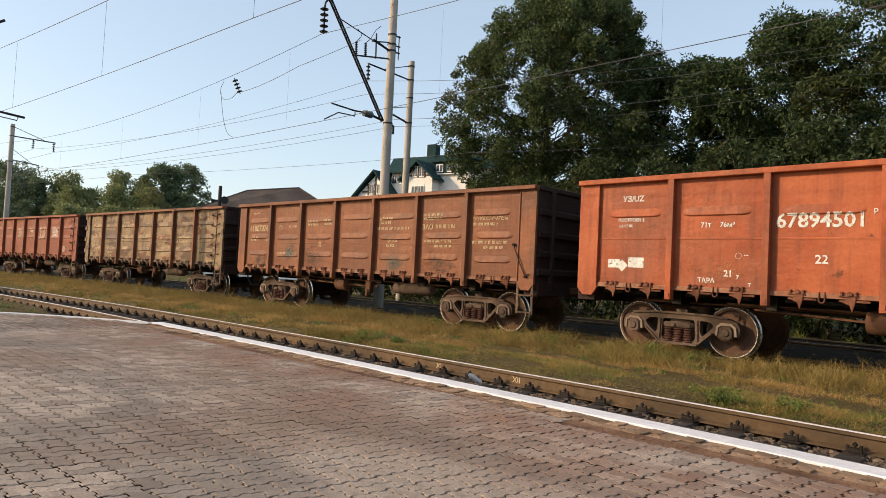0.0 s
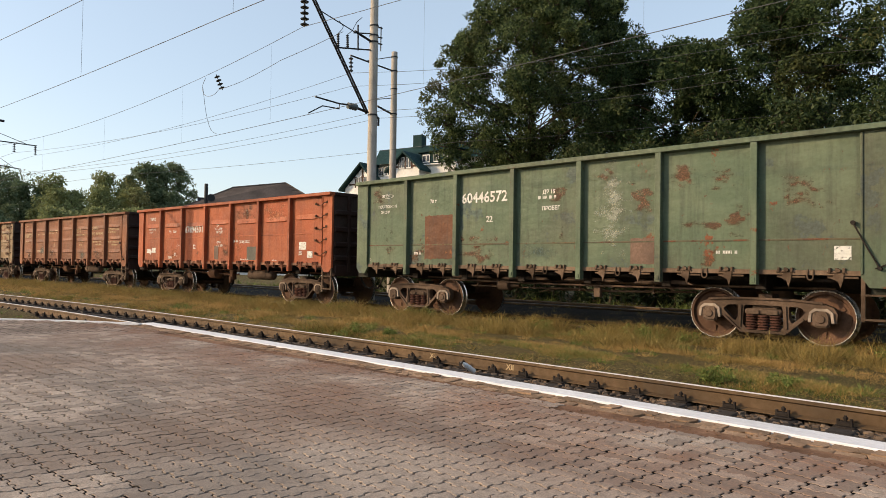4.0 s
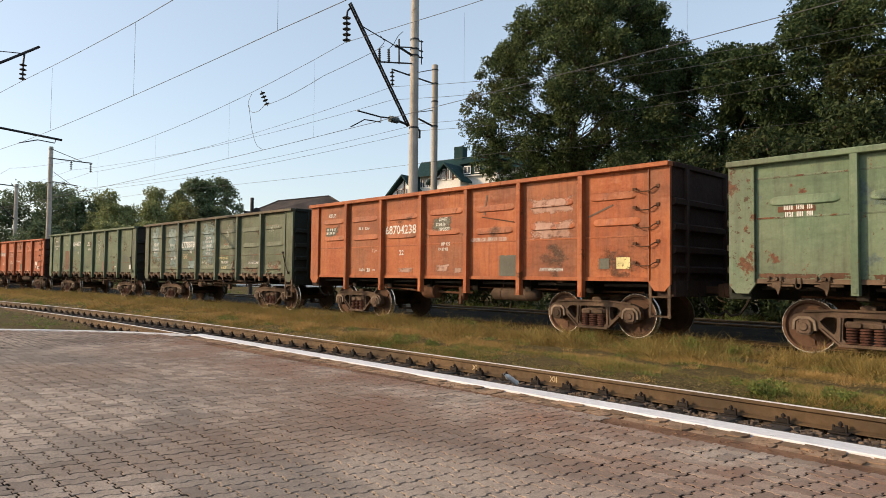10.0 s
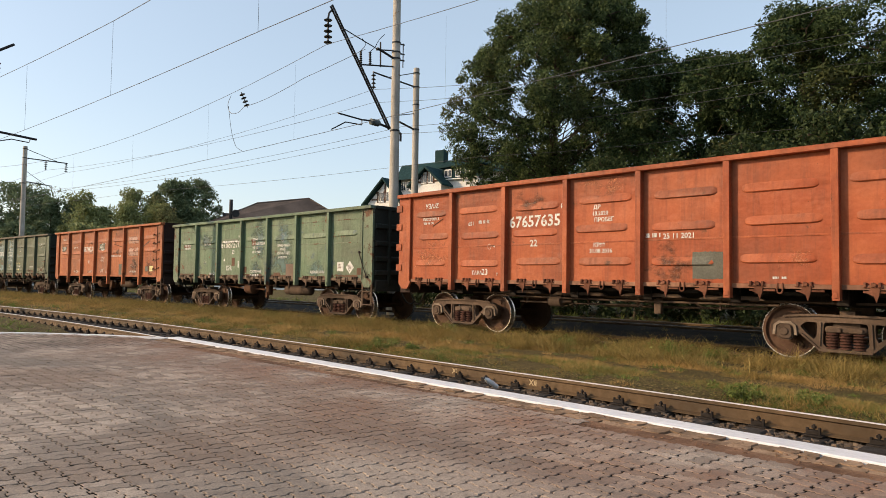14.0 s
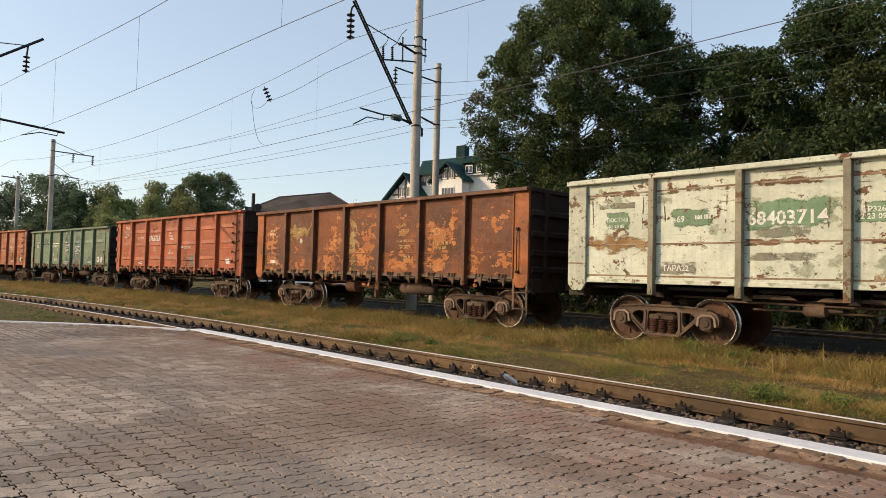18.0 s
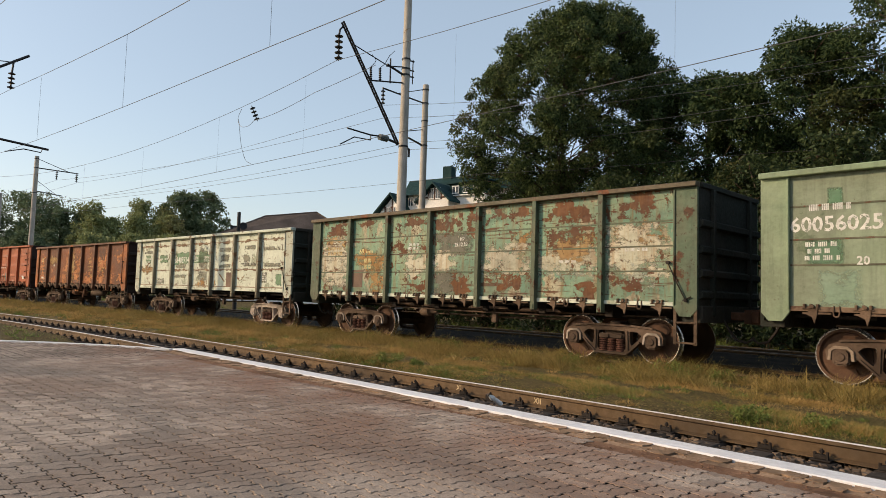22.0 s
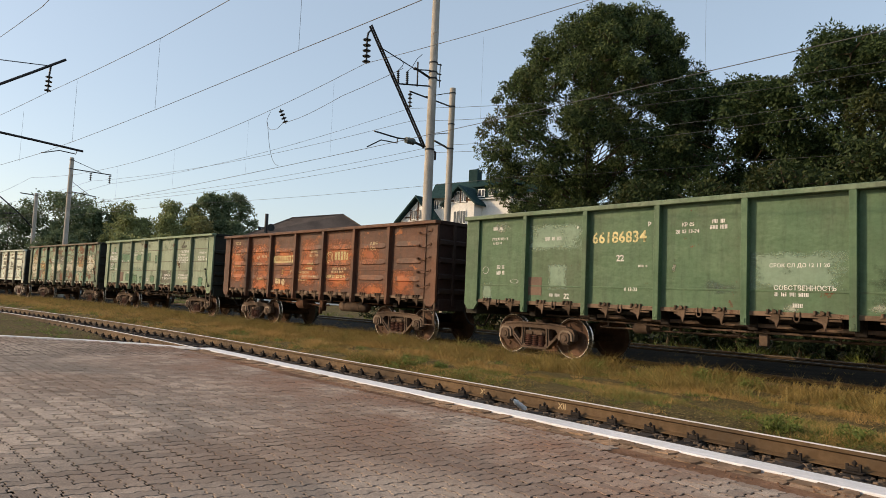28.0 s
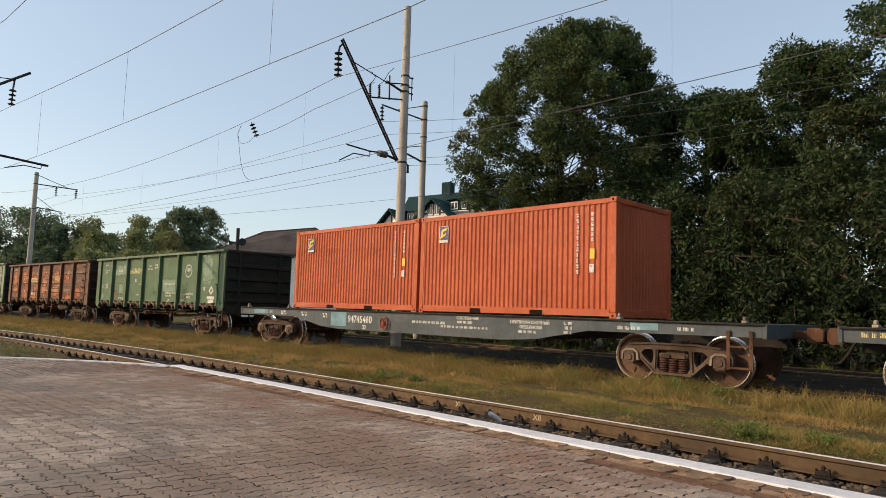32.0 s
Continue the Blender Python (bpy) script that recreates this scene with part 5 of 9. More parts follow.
gondola("orange open freight wagon with bent sheets", TALL, (0.23, 0.47), (0.60,), (ORANGE,) * 4, marked(TALL,
    ("t", "УЗ/UZ", 0, 0.32, 0.16, 0.15), ("p", 0, 0.22, 0.30, 0.7, 0.3, GREYBRUSH), ("b", 2, 0, 0.25, 0.32, 0.6, 0.22), ("t", "20", 1, 0.56, 0.935, 0.16), ("t", "ТАРА", 1, 0.32, 0.925, 0.11), ("b", 1, 1, 0.75, 0.9, 0.12, 0.08), ("o", 1, 0.76, 0.66, 0.06, 0.06), ("b", 1, 1, 0.83, 0.65, 0.06, 0.04), ("b", 1, 1, 0.3, 0.33, 0.25, 0.12), ("t", "83м", 1, 0.5, 0.37, 0.12),
    ("t", "Р", 2, 0.93, 0.315, 0.11), ("t", "68704238", 2, 0.02, 0.45, 0.34), ("t", "22", 2, 0.42, 0.72, 0.2), ("p", 3, 0.2, 0.28, 0.72, 0.36, GREYBRUSH), ("t", "ДР457", 3, 0.36, 0.325, 0.11), ("t", "27.08.16", 3, 0.28, 0.385, 0.11), ("t", "ПРОБЕГ", 3, 0.36, 0.445, 0.11), ("t", "КР 122", 3, 0.42, 0.62, 0.11), ("t", "19 09 02", 3, 0.34, 0.68, 0.11),
    ("t", "СРОК СЛ ДО 27 12 20", 4, 0.02, 0.59, 0.115), ("p", 4, 0.62, 0.75, 0.58, 0.5, GREYP), ("s", 4, 0.25, 0.32, 0.92, 0.40, 0.03, M_RUSTY), ("s", 4, 0.36, 0.08, 0.3, 0.3, 0.05, DARKP), ("t", "АВТОРЕЖИМ", 5, 0.3, 0.92, 0.1), ("p", 2, 0.35, 0.88, 0.7, 0.14, PINKP), ("p", 3, 0.3, 0.84, 0.5, 0.2, PINKP), ("p", 3, 0.72, 0.88, 0.3, 0.14, PINKP), ("r", 5, 0.15, 0.2, 1.1, 0.25, PINKP), ("r", 5, 0.15, 0.44, 1.1, 0.3, PINKP), ("s", 6, 0.05, 0.40, 0.45, 0.30, 0.04, DARKP),
    ("r", 5, 0.3, 0.55, 0.9, 0.9, DARK_SOFT), ("r", 2, 0.05, 0.25, 1.4, 0.15, DARK_SOFT), ("r", 4, 0.05, 0.45, 1.3, 0.25, DARK_SOFT), ("r", 6, 0.1, 0.7, 1.3, 0.6, DARK_SOFT),
    ("p", 6, 0.22, 0.80, 0.25, 0.22, GREYP), ("p", 6, 0.5, 0.79, 0.32, 0.24, M_LETTER_Y)), -1 * L, True, seed=8, hatches=False, foot=0.86)
gondola("bright green open freight wagon with repaint patches", LOW, (0.33,), (0.46, 0.12), (PALE_GREEN,) * 4, marked(LOW,
    ("p", 0, 0.25, 0.37, 0.6, 0.1, RUSTP), ("b", 2, 0, 0.3, 0.36, 0.55, 0.24), ("r", 1, 0.15, 0.2, 0.9, 0.5, BLUE_WORN), ("b", 1, 1, 0.3, 0.36, 0.55, 0.1), ("o", 1, 0.8, 0.52, 0.05, 0.05), ("o", 1, 0.32, 0.70, 0.12, 0.04), ("t", "ТАРА", 1, 0.58, 0.95, 0.11), ("t", "21", 1, 0.77, 0.95, 0.18),
    ("t", "Р", 2, 0.84, 0.29, 0.14), ("t", "67887570", 2, 0.03, 0.46, 0.36), ("t", "22", 2, 0.55, 0.57, 0.19), ("b", 3, 2, 0.28, 0.78, 0.55, 0.2), ("p", 2, 0.55, 0.64, 0.22, 0.3, RUSTP), ("p", 2, 0.83, 0.70, 0.18, 0.24, M_LETTER), ("d", 2, 0.2, 0.68, 0.06, M_LETTER),
    ("r", 3, 0.32, 0.12, 0.95, 1.0, BLUE_WORN), ("p", 3, 0.33, 0.33, 0.26, 0.22, RUSTP), ("t", "ДР943", 3, 0.4, 0.36, 0.12), ("t", "19 12 2017-2019", 3, 0.36, 0.43, 0.12), ("t", "КР 14", 3, 0.38, 0.50, 0.12), ("t", "09 10 2002", 3, 0.36, 0.57, 0.12), ("r", 3, 0.27, 0.74, 0.8, 0.4, BLUE_WORN), ("t", "СОБСТВЕННИК", 3, 0.28, 0.90, 0.1), ("b", 1, 3, 0.28, 0.93, 0.65, 0.09), ("p", 3, 0.0, 0.8, 0.2, 0.22, RUSTP),
    ("r", 4, 0.25, 0.14, 0.9, 0.9, BLUE_WORN), ("o", 4, 0.48, 0.33, 0.11, 0.13), ("t", "ПАНЮТИНО", 4, 0.28, 0.48, 0.12), ("t", "ЮЖД", 4, 0.38, 0.54, 0.12), ("t", "СРОК СЛ ДО", 4, 0.29, 0.605, 0.12), ("t", "26 10 2019", 4, 0.3, 0.67, 0.12), ("p", 4, 0.16, 0.90, 0.4, 0.12, RUSTP), ("p", 4, 0.62, 0.76, 0.55, 0.5, DARKP), ("r", 5, 0.3, 0.75, 0.9, 0.4, BLUE_WORN), ("t", "АВТОРЕЖИМ", 5, 0.40, 0.91, 0.115),
    ("p", 6, 0.2, 0.74, 0.3, 0.28, M_LETTER), ("d", 6, 0.6, 0.82, 0.19, M_LETTER), ("p", 6, 0.82, 0.83, 0.3, 0.2, RUSTP), ("b", 2, 6, 0.23, 0.765, 0.2, 0.17, DARKP), ("b", 2, 6, 0.545, 0.79, 0.18, 0.12, DARKP), ("r", 4, 0.0, 0.62, 1.5, 0.55, BLUE_WORN), ("r", 0, 0.0, 0.93, 1.5, 0.07, SILL_RUST), ("r", 1, 0.0, 0.94, 1.5, 0.09, SILL_RUST), ("r", 2, 0.0, 0.95, 1.5, 0.07, SILL_RUST), ("r", 3, 0.0, 0.93, 1.5, 0.09, SILL_RUST), ("r", 4, 0.0, 0.94, 1.5, 0.07, SILL_RUST), ("r", 5, 0.0, 0.95, 1.5, 0.09, SILL_RUST), ("r", 6, 0.0, 0.93, 1.5, 0.07, SILL_RUST)), 0, seed=9)
gondola("faded red open freight wagon with ribbed sheets", TALL, (0.22, 0.49, 0.79), (0.61,), (RED,) * 4, marked(TALL,
    ("t", "УЗ/UZ", 0, 0.36, 0.15, 0.17), ("t", "ПОСТРОЕН 5", 0, 0.3, 0.29, 0.095), ("b", 1, 0, 0.32, 0.31, 0.45, 0.08), ("s", 0, 0.55, 0.36, 0.8, 0.28, 0.02, M_RUSTY), ("t", "651", 1, 0.28, 0.38, 0.13), ("b", 1, 1, 0.5, 0.33, 0.4, 0.12), ("o", 1, 0.72, 0.62, 0.06, 0.06), ("b", 1, 1, 0.8, 0.615, 0.07, 0.04), ("t", "ТАРА", 1, 0.36, 0.92, 0.13), ("t", "23", 1, 0.57, 0.92, 0.2), ("t", "т", 1, 0.86, 0.93, 0.12),
    ("t", "Р", 2, 0.93, 0.265, 0.13), ("t", "67657635", 2, 0.02, 0.43, 0.36), ("t", "22", 2, 0.40, 0.63, 0.21), ("t", "ДР", 3, 0.36, 0.30, 0.12), ("t", "18.2020", 3, 0.34, 0.36, 0.12), ("t", "ПРОБЕГ", 3, 0.37, 0.42, 0.12), ("t", "КР90", 3, 0.36, 0.655, 0.12), ("t", "31.08 2016", 3, 0.3, 0.71, 0.12), ("b", 1, 4, 0.02, 0.55, 0.33, 0.12), ("t", "25 11 2021", 4, 0.25, 0.60, 0.14),
    ("p", 4, 0.62, 0.72, 0.58, 0.5, GREYP), ("r", 4, 0.0, 0.68, 1.1, 0.6, DARK_SOFT), ("b", 1, 5, 0.42, 0.92, 0.25, 0.06), ("r", 5, 0.5, 0.72, 0.6, 0.3, PEACH_SOFT), ("r", 3, 0.1, 0.02, 1.2, 0.3, PEACH_SOFT), ("r", 0, 0.1, 0.6, 1.2, 0.5, PEACH_SOFT), ("r", 2, 0.05, 0.1, 1.0, 0.4, DARK_SOFT),
    ("p", 6, 0.45, 0.80, 0.3, 0.2, M_LETTER), ("t", "8", 4, 1.0, 0.97, 0.12)), L, True, seed=10, tank=False, brackets=True)
gondola("dark brown open freight wagon eaten by rust", LOW, (), (0.70,), (RUST_BROWN, BROWN_WORN, BROWN_WORN, RUST_BROWN), marked(LOW,
    ("r", 0, 0.0, 0.22, 1.1, 0.95, OXIDE), ("r", 0, 0.0, 0.72, 1.3, 0.5, OXIDE), ("r", 1, 0.0, 0.25, 1.5, 0.38, OCHRE_RUN), ("r", 1, 0.05, 0.78, 1.4, 0.35, OXIDE), ("r", 1, 0.1, 0.5, 0.6, 0.3, OXIDE), ("r", 2, 0.45, 0.2, 0.8, 1.2, OXIDE), ("r", 2, 0.05, 0.62, 1.4, 0.8, OXIDE), ("r", 3, 0.0, 0.08, 0.5, 1.7, OCHRE_RUN), ("r", 3, 0.35, 0.2, 0.9, 1.6, OXIDE), ("r", 3, 0.1, 0.6, 1.0, 0.6, OXIDE),
    ("r", 4, 0.02, 0.70, 1.5, 0.5, OXIDE), ("r", 4, 0.35, 0.1, 0.6, 0.7, OXIDE), ("r", 5, 0.08, 0.28, 1.1, 0.85, OXIDE), ("r", 5, 0.6, 0.17, 0.4, 0.7, OXIDE), ("r", 5, 0.12, 0.33, 0.95, 0.6, OXIDE), ("r", 5, 0.05, 0.68, 1.4, 0.6, OXIDE), ("r", 6, 0.0, 0.6, 0.6, 0.85, OXIDE), ("r", 6, 0.5, 0.68, 0.8, 0.6, OXIDE), ("r", 6, 0.3, 0.2, 0.9, 0.5, OXIDE),
    ("b", 2, 0, 0.25, 0.27, 0.5, 0.25, M_LETTER_Y), ("t", "23", 0, 0.55, 0.87, 0.14), ("p", 0, 0.3, 0.80, 0.35, 0.1, M_LETTER), ("b", 1, 1, 0.04, 0.27, 1.35, 0.28, M_LETTER_OLD), ("d", 1, 0.5, 0.48, 0.09, M_LETTER),
    ("t", "КР", 4, 0.55, 0.34, 0.13, M_LETTER_OLD), ("t", "29 04 2", 4, 0.46, 0.41, 0.14, M_LETTER_OLD), ("b", 1, 4, 0.46, 0.43, 0.5, 0.1, M_LETTER_OLD), ("b", 1, 4, 0.4, 0.51, 0.75, 0.1, M_LETTER_OLD), ("t", "ПРОБЕГ", 4, 0.46, 0.635, 0.13, M_LETTER_OLD), ("b", 1, 4, 0.6, 0.73, 0.35, 0.2, M_LETTER_OLD), ("o", 5, 0.35, 0.42, 0.13, 0.09, M_LETTER_Y), ("b", 2, 5, 0.25, 0.55, 0.6, 0.25, M_LETTER_OLD)), 2 * L, seed=11)
gondola("dirty white open freight wagon with rust lines", LOW, (), (0.12, 0.63, 0.94), (WHITE_OLD, WHITE_POST, WHITE_OLD, WHITE_PLATE), marked(LOW,
    ("p", 0, 0.20, 0.21, 0.85, 0.12, GREYWASH), ("p", 0, 0.30, 0.30, 0.6, 0.4, GREEN_OLD), ("t", "ПОСТ143", 0, 0.33, 0.40, 0.115), ("t", "01 10 85", 0, 0.36, 0.465, 0.105), ("p", 1, 0.18, 0.30, 0.85, 0.38, GREEN_OLD), ("t", "69", 1, 0.26, 0.43, 0.17), ("b", 1, 1, 0.5, 0.37, 0.4, 0.12), ("p", 1, 0.05, 0.80, 0.74, 0.24, GREYWASH), ("t", "ТАРА22", 1, 0.08, 0.885, 0.15), ("p", 2, 0.0, 0.26, 1.55, 0.55, GREEN_OLD), ("t", "68403714", 2, 0.02, 0.48, 0.33), ("t", "22", 2, 0.4, 0.585, 0.14, GREEN_OLD), ("p", 2, 0.05, 0.72, 1.2, 0.14, GREYWASH), ("p", 2, 0.05, 0.5, 1.0, 0.2, GREYWASH),
    ("p", 3, 0.3, 0.17, 0.75, 0.95, GREYWASH), ("p", 3, 0.25, 0.25, 0.85, 0.5, GREEN_OLD), ("p", 3, 0.0, 0.33, 1.55, 0.34, GREEN_OLD), ("t", "ДР326", 3, 0.05, 0.41, 0.12), ("t", "2 23 09", 3, 0.05, 0.465, 0.12), ("t", "ПРОБЕГ", 3, 0.6, 0.41, 0.12), ("t", "23 12 16", 3, 0.58, 0.465, 0.12), ("p", 3, 0.28, 0.66, 0.75, 0.38, GREYWASH), ("b", 2, 3, 0.35, 0.66, 0.5, 0.2, GREYP), ("p", 4, 0.25, 0.22, 0.9, 0.16, GREYWASH), ("p", 4, 0.35, 0.34, 0.6, 0.3, GREYWASH), ("p", 4, 0.25, 0.53, 0.9, 0.13, GREYWASH), ("p", 4, 0.64, 0.68, 0.5, 0.52, DARKP), ("s", 4, 0.25, 0.68, 0.62, 0.88, 0.05, OCHRE_RUN), ("s", 4, 0.05, 0.82, 0.15, 0.95, 0.05, OCHRE_RUN),
    ("p", 5, 0.35, 0.20, 0.8, 0.16, GREYWASH), ("p", 5, 0.3, 0.36, 0.5, 0.3, GREYWASH), ("p", 5, 0.2, 0.51, 1.1, 0.14, GREYWASH), ("s", 5, 0.2, 0.84, 0.45, 0.7, 0.035, OCHRE_RUN),
    ("p", 6, 0.1, 0.24, 1.0, 0.14, GREYWASH), ("p", 6, 0.1, 0.52, 1.1, 0.14, GREYWASH), ("p", 6, 0.05, 0.68, 0.32, 0.36, GREYWASH), ("b", 4, 6, 0.07, 0.70, 0.26, 0.3), ("p", 6, 0.62, 0.70, 0.4, 0.42, GREEN_OLD), ("r", 0, 0.0, 0.55, 1.4, 0.3, OCHRE_RUN), ("r", 3, 0.2, 0.8, 0.9, 0.4, OCHRE_RUN), *[("r", b, 0.0, f, 1.5, h, DRIP_RUST) for b in range(7) for f, h in ((0.10, 0.10), (0.61, 0.085))], *[("s", b, u, v, u + d, v + e, 0.016, DRIP_RUST) for b in range(7) for u, v, d, e in ((0.08 + 0.01 * (b % 3), 0.15 + 0.04 * (b % 2), 0.03, 0.3), (0.90 - 0.015 * (b % 4), 0.13 + 0.05 * (b % 3), -0.02, 0.35), (0.5 + 0.04 * b, 0.2 + 0.03 * (b % 3), 0.1, 0.03), (0.3 + 0.05 * (b % 3), 0.44 - 0.05 * (b % 2), 0.12, 0.02), (0.6, 0.3 + 0.02 * b, -0.05, 0.06))]), 3 * L, bogie=M_BOGIE_PALE, seed=12, tank=False, hatches=False, foot=1.0)
gondola("turquoise green open freight wagon eaten by rust", TALL, (), (0.27, 0.49, 0.71), (PATCHY, PATCHY_POST, OLIVE_RAIL, PATCHY_POST), marked(TALL,
    ("r", 0, 0.0, 0.03, 1.4, 0.55, RUSTED_OUT), ("r", 0, 0.0, 0.22, 1.4, 0.35, OCHRE_RUN), ("r", 0, 0.02, 0.32, 1.4, 1.1, CREAM_WORN), ("r", 1, 0.05, 0.42, 1.4, 0.5, OCHRE_RUN), ("r", 1, 0.5, 0.55, 0.8, 0.9, OCHRE_RUN), ("r", 1, 0.1, 0.03, 1.0, 0.2, RUSTED_OUT), ("r", 2, 0.2, 0.05, 1.2, 0.3, RUSTED_OUT), ("r", 2, 0.0, 0.32, 0.7, 0.5, RUSTED_OUT), ("r", 2, 0.4, 0.5, 0.9, 0.55, CREAM_WORN), ("r", 2, 0.5, 0.8, 0.9, 0.4, RUSTED_OUT),
    ("r", 3, 0.0, 0.03, 1.0, 0.5, RUSTED_OUT), ("r", 3, 0.7, 0.03, 0.5, 0.6, RUSTED_OUT), ("r", 3, 0.05, 0.3, 1.3, 0.45, GREYBRUSH), ("r", 3, 0.0, 0.5, 0.8, 0.4, CREAM_WORN), ("r", 3, 0.05, 0.72, 0.8, 0.5, GREYBRUSH), ("r", 3, 0.4, 0.75, 0.8, 0.5, RUSTED_OUT), ("r", 4, 0.0, 0.02, 1.0, 0.35, RUSTED_OUT), ("r", 4, 0.55, 0.05, 0.7, 0.3, RUSTED_OUT), ("r", 4, 0.6, 0.32, 0.6, 0.4, OCHRE_RUN), ("r", 4, 0.02, 0.47, 1.5, 0.55, CREAM_WORN), ("r", 4, 0.1, 0.7, 1.3, 0.4, RUSTED_OUT),
    ("r", 5, 0.0, 0.02, 1.5, 0.4, RUSTED_OUT), ("r", 5, 0.02, 0.26, 1.5, 0.5, RUSTED_OUT), ("r", 5, 0.03, 0.40, 1.5, 0.45, OCHRE_RUN), ("r", 5, 0.02, 0.48, 1.5, 0.5, CREAM_WORN), ("r", 5, 0.0, 0.66, 1.5, 0.3, WHITEWASH), ("r", 5, 0.6, 0.82, 0.7, 0.3, RUSTED_OUT), ("r", 6, 0.0, 0.01, 1.3, 0.4, RUSTED_OUT), ("r", 6, 0.02, 0.30, 1.3, 0.6, OCHRE_RUN), ("r", 6, 0.0, 0.36, 1.35, 0.8, CREAM_WORN), ("r", 6, 0.05, 0.6, 1.2, 0.6, WHITEWASH), ("r", 0, 0.0, 0.5, 1.4, 0.7, CREAM_WORN), ("s", 5, 0.15, 0.36, 0.14, 0.6, 0.03, OCHRE_RUN), ("s", 5, 0.4, 0.36, 0.41, 0.55, 0.03, OCHRE_RUN), ("s", 5, 0.7, 0.36, 0.69, 0.62, 0.04, OCHRE_RUN), ("r", 6, 0.02, 0.72, 1.1, 0.4, RUSTED_OUT),
    ("t", "69", 1, 0.2, 0.47, 0.22, M_LETTER_Y), ("b", 1, 1, 0.4, 0.43, 0.4, 0.1, M_LETTER_Y), ("b", 2, 1, 0.35, 0.53, 0.4, 0.35, M_LETTER_Y), ("b", 2, 0, 0.2, 0.36, 0.9, 0.3, M_LETTER_OLD), ("b", 2, 2, 0.45, 0.36, 0.6, 0.2), ("t", "КР", 3, 0.62, 0.36, 0.12), ("t", "25.12.18", 3, 0.5, 0.42, 0.13), ("p", 1, 0.0, 0.68, 0.5, 0.5, DARKP), ("b", 1, 5, 0.35, 0.60, 0.6, 0.08), ("b", 1, 6, 0.3, 0.50, 0.6, 0.1)), 4 * L, seed=13, tank=False, box_mark=M_BOGIE_PALE, sill=WHITE_OLD)
gondola("dusty mint green open freight wagon", TALL, (), (0.23, 0.48, 0.67), (MINT, MINT_POST, MINT_CLEAN, MINT_CLEAN), marked(TALL,
    ("p", 0, 0.38, 0.10, 0.25, 0.3, GREENP), ("b", 1, 0, 0.2, 0.22, 0.65, 0.16), ("t", "60056025", 0, 0.0, 0.42, 0.345), ("p", 0, 0.15, 0.47, 0.6, 0.48, GREENP), ("b", 3, 0, 0.15, 0.50, 0.55, 0.34), ("t", "20", 0, 0.66, 0.67, 0.19), ("r", 0, 0.3, 0.75, 0.6, 0.4, MINT_SOFT),
    ("r", 1, 0.0, 0.30, 1.55, 0.36, GREENP), ("t", "69", 1, 0.12, 0.47, 0.19), ("b", 1, 1, 0.32, 0.44, 0.1, 0.08), ("b", 1, 1, 0.62, 0.43, 0.3, 0.1), ("p", 1, 0.02, 0.70, 0.5, 0.5, DARKP), ("b", 1, 1, 0.66, 0.70, 0.45, 0.1), ("r", 1, 0.5, 0.76, 0.5, 0.3, GREENP), ("r", 2, 0.25, 0.32, 0.7, 0.24, GREENP), ("t", "ПОСТР 9", 2, 0.12, 0.255, 0.12), ("t", "16.03.2012", 2, 0.04, 0.325, 0.12), ("t", "КР", 2, 0.72, 0.225, 0.12), ("t", "16.03.2023", 2, 0.62, 0.285, 0.12), ("o", 2, 0.8, 0.595, 0.06, 0.06), ("b", 1, 2, 0.9, 0.59, 0.1, 0.04), ("r", 2, 0.0, 0.66, 1.55, 0.65, MINT_SOFT), ("p", 2, 0.05, 0.76, 0.62, 0.42, GREENP), ("p", 2, 0.6, 0.79, 0.42, 0.36, GREENP),
    ("r", 3, 0.05, 0.30, 0.45, 0.32, GREENP), ("p", 3, 0.66, 0.33, 0.45, 0.42, GREENP), ("s", 3, 0.15, 0.31, 0.28, 0.44, 0.03, DARKP), ("b", 2, 3, 0.05, 0.84, 0.45, 0.15), ("r", 3, 0.4, 0.80, 0.5, 0.25, GREENP), ("r", 4, 0.1, 0.70, 1.4, 0.5, GREYBRUSH), ("t", "ПРИПИСАН", 4, 0.32, 0.79, 0.125), ("t", "СТ ТЫРГАН З-СИБ", 4, 0.2, 0.85, 0.125), ("r", 2, 0.5, 0.05, 0.5, 0.2, DARK_SOFT), ("r", 3, 0.1, 0.1, 0.4, 0.2, DARK_SOFT), ("r", 4, 0.6, 0.08, 0.6, 0.2, DARK_SOFT), ("r", 5, 0.03, 0.50, 0.5, 0.2, RUST_SMEAR), ("r", 1, 0.5, 0.05, 0.6, 0.35, DARK_SOFT),
    ("s", 5, 0.33, 0.2, 0.5, 0.08, 0.1, GREYBRUSH), ("s", 5, 0.36, 0.19, 0.65, 0.17, 0.1, GREYBRUSH), ("t", "СОБСТВЕННИК", 5, 0.28, 0.30, 0.13), ("b", 1, 5, 0.1, 0.325, 1.25, 0.11), ("b", 1, 5, 0.16, 0.385, 1.0, 0.11), ("b", 1, 5, 0.02, 0.44, 1.45, 0.08), ("b", 1, 5, 0.22, 0.48, 0.8, 0.08), ("t", "СРОЧНЫЙ ВОЗВРАТ", 5, 0.22, 0.78, 0.125), ("t", "СТ ТЫРГАН З-СИБ", 5, 0.21, 0.84, 0.125), ("t", "АВТОРЕЖИМ", 5, 0.57, 0.905, 0.11, M_LETTER_Y), ("t", "АРЕНДОВАН", 6, 0.4, 0.33, 0.11), ("b", 2, 6, 0.3, 0.38, 0.95, 0.22), ("p", 6, 0.4, 0.78, 0.5, 0.5, GREENP)), 5 * L, seed=14, tank=False)
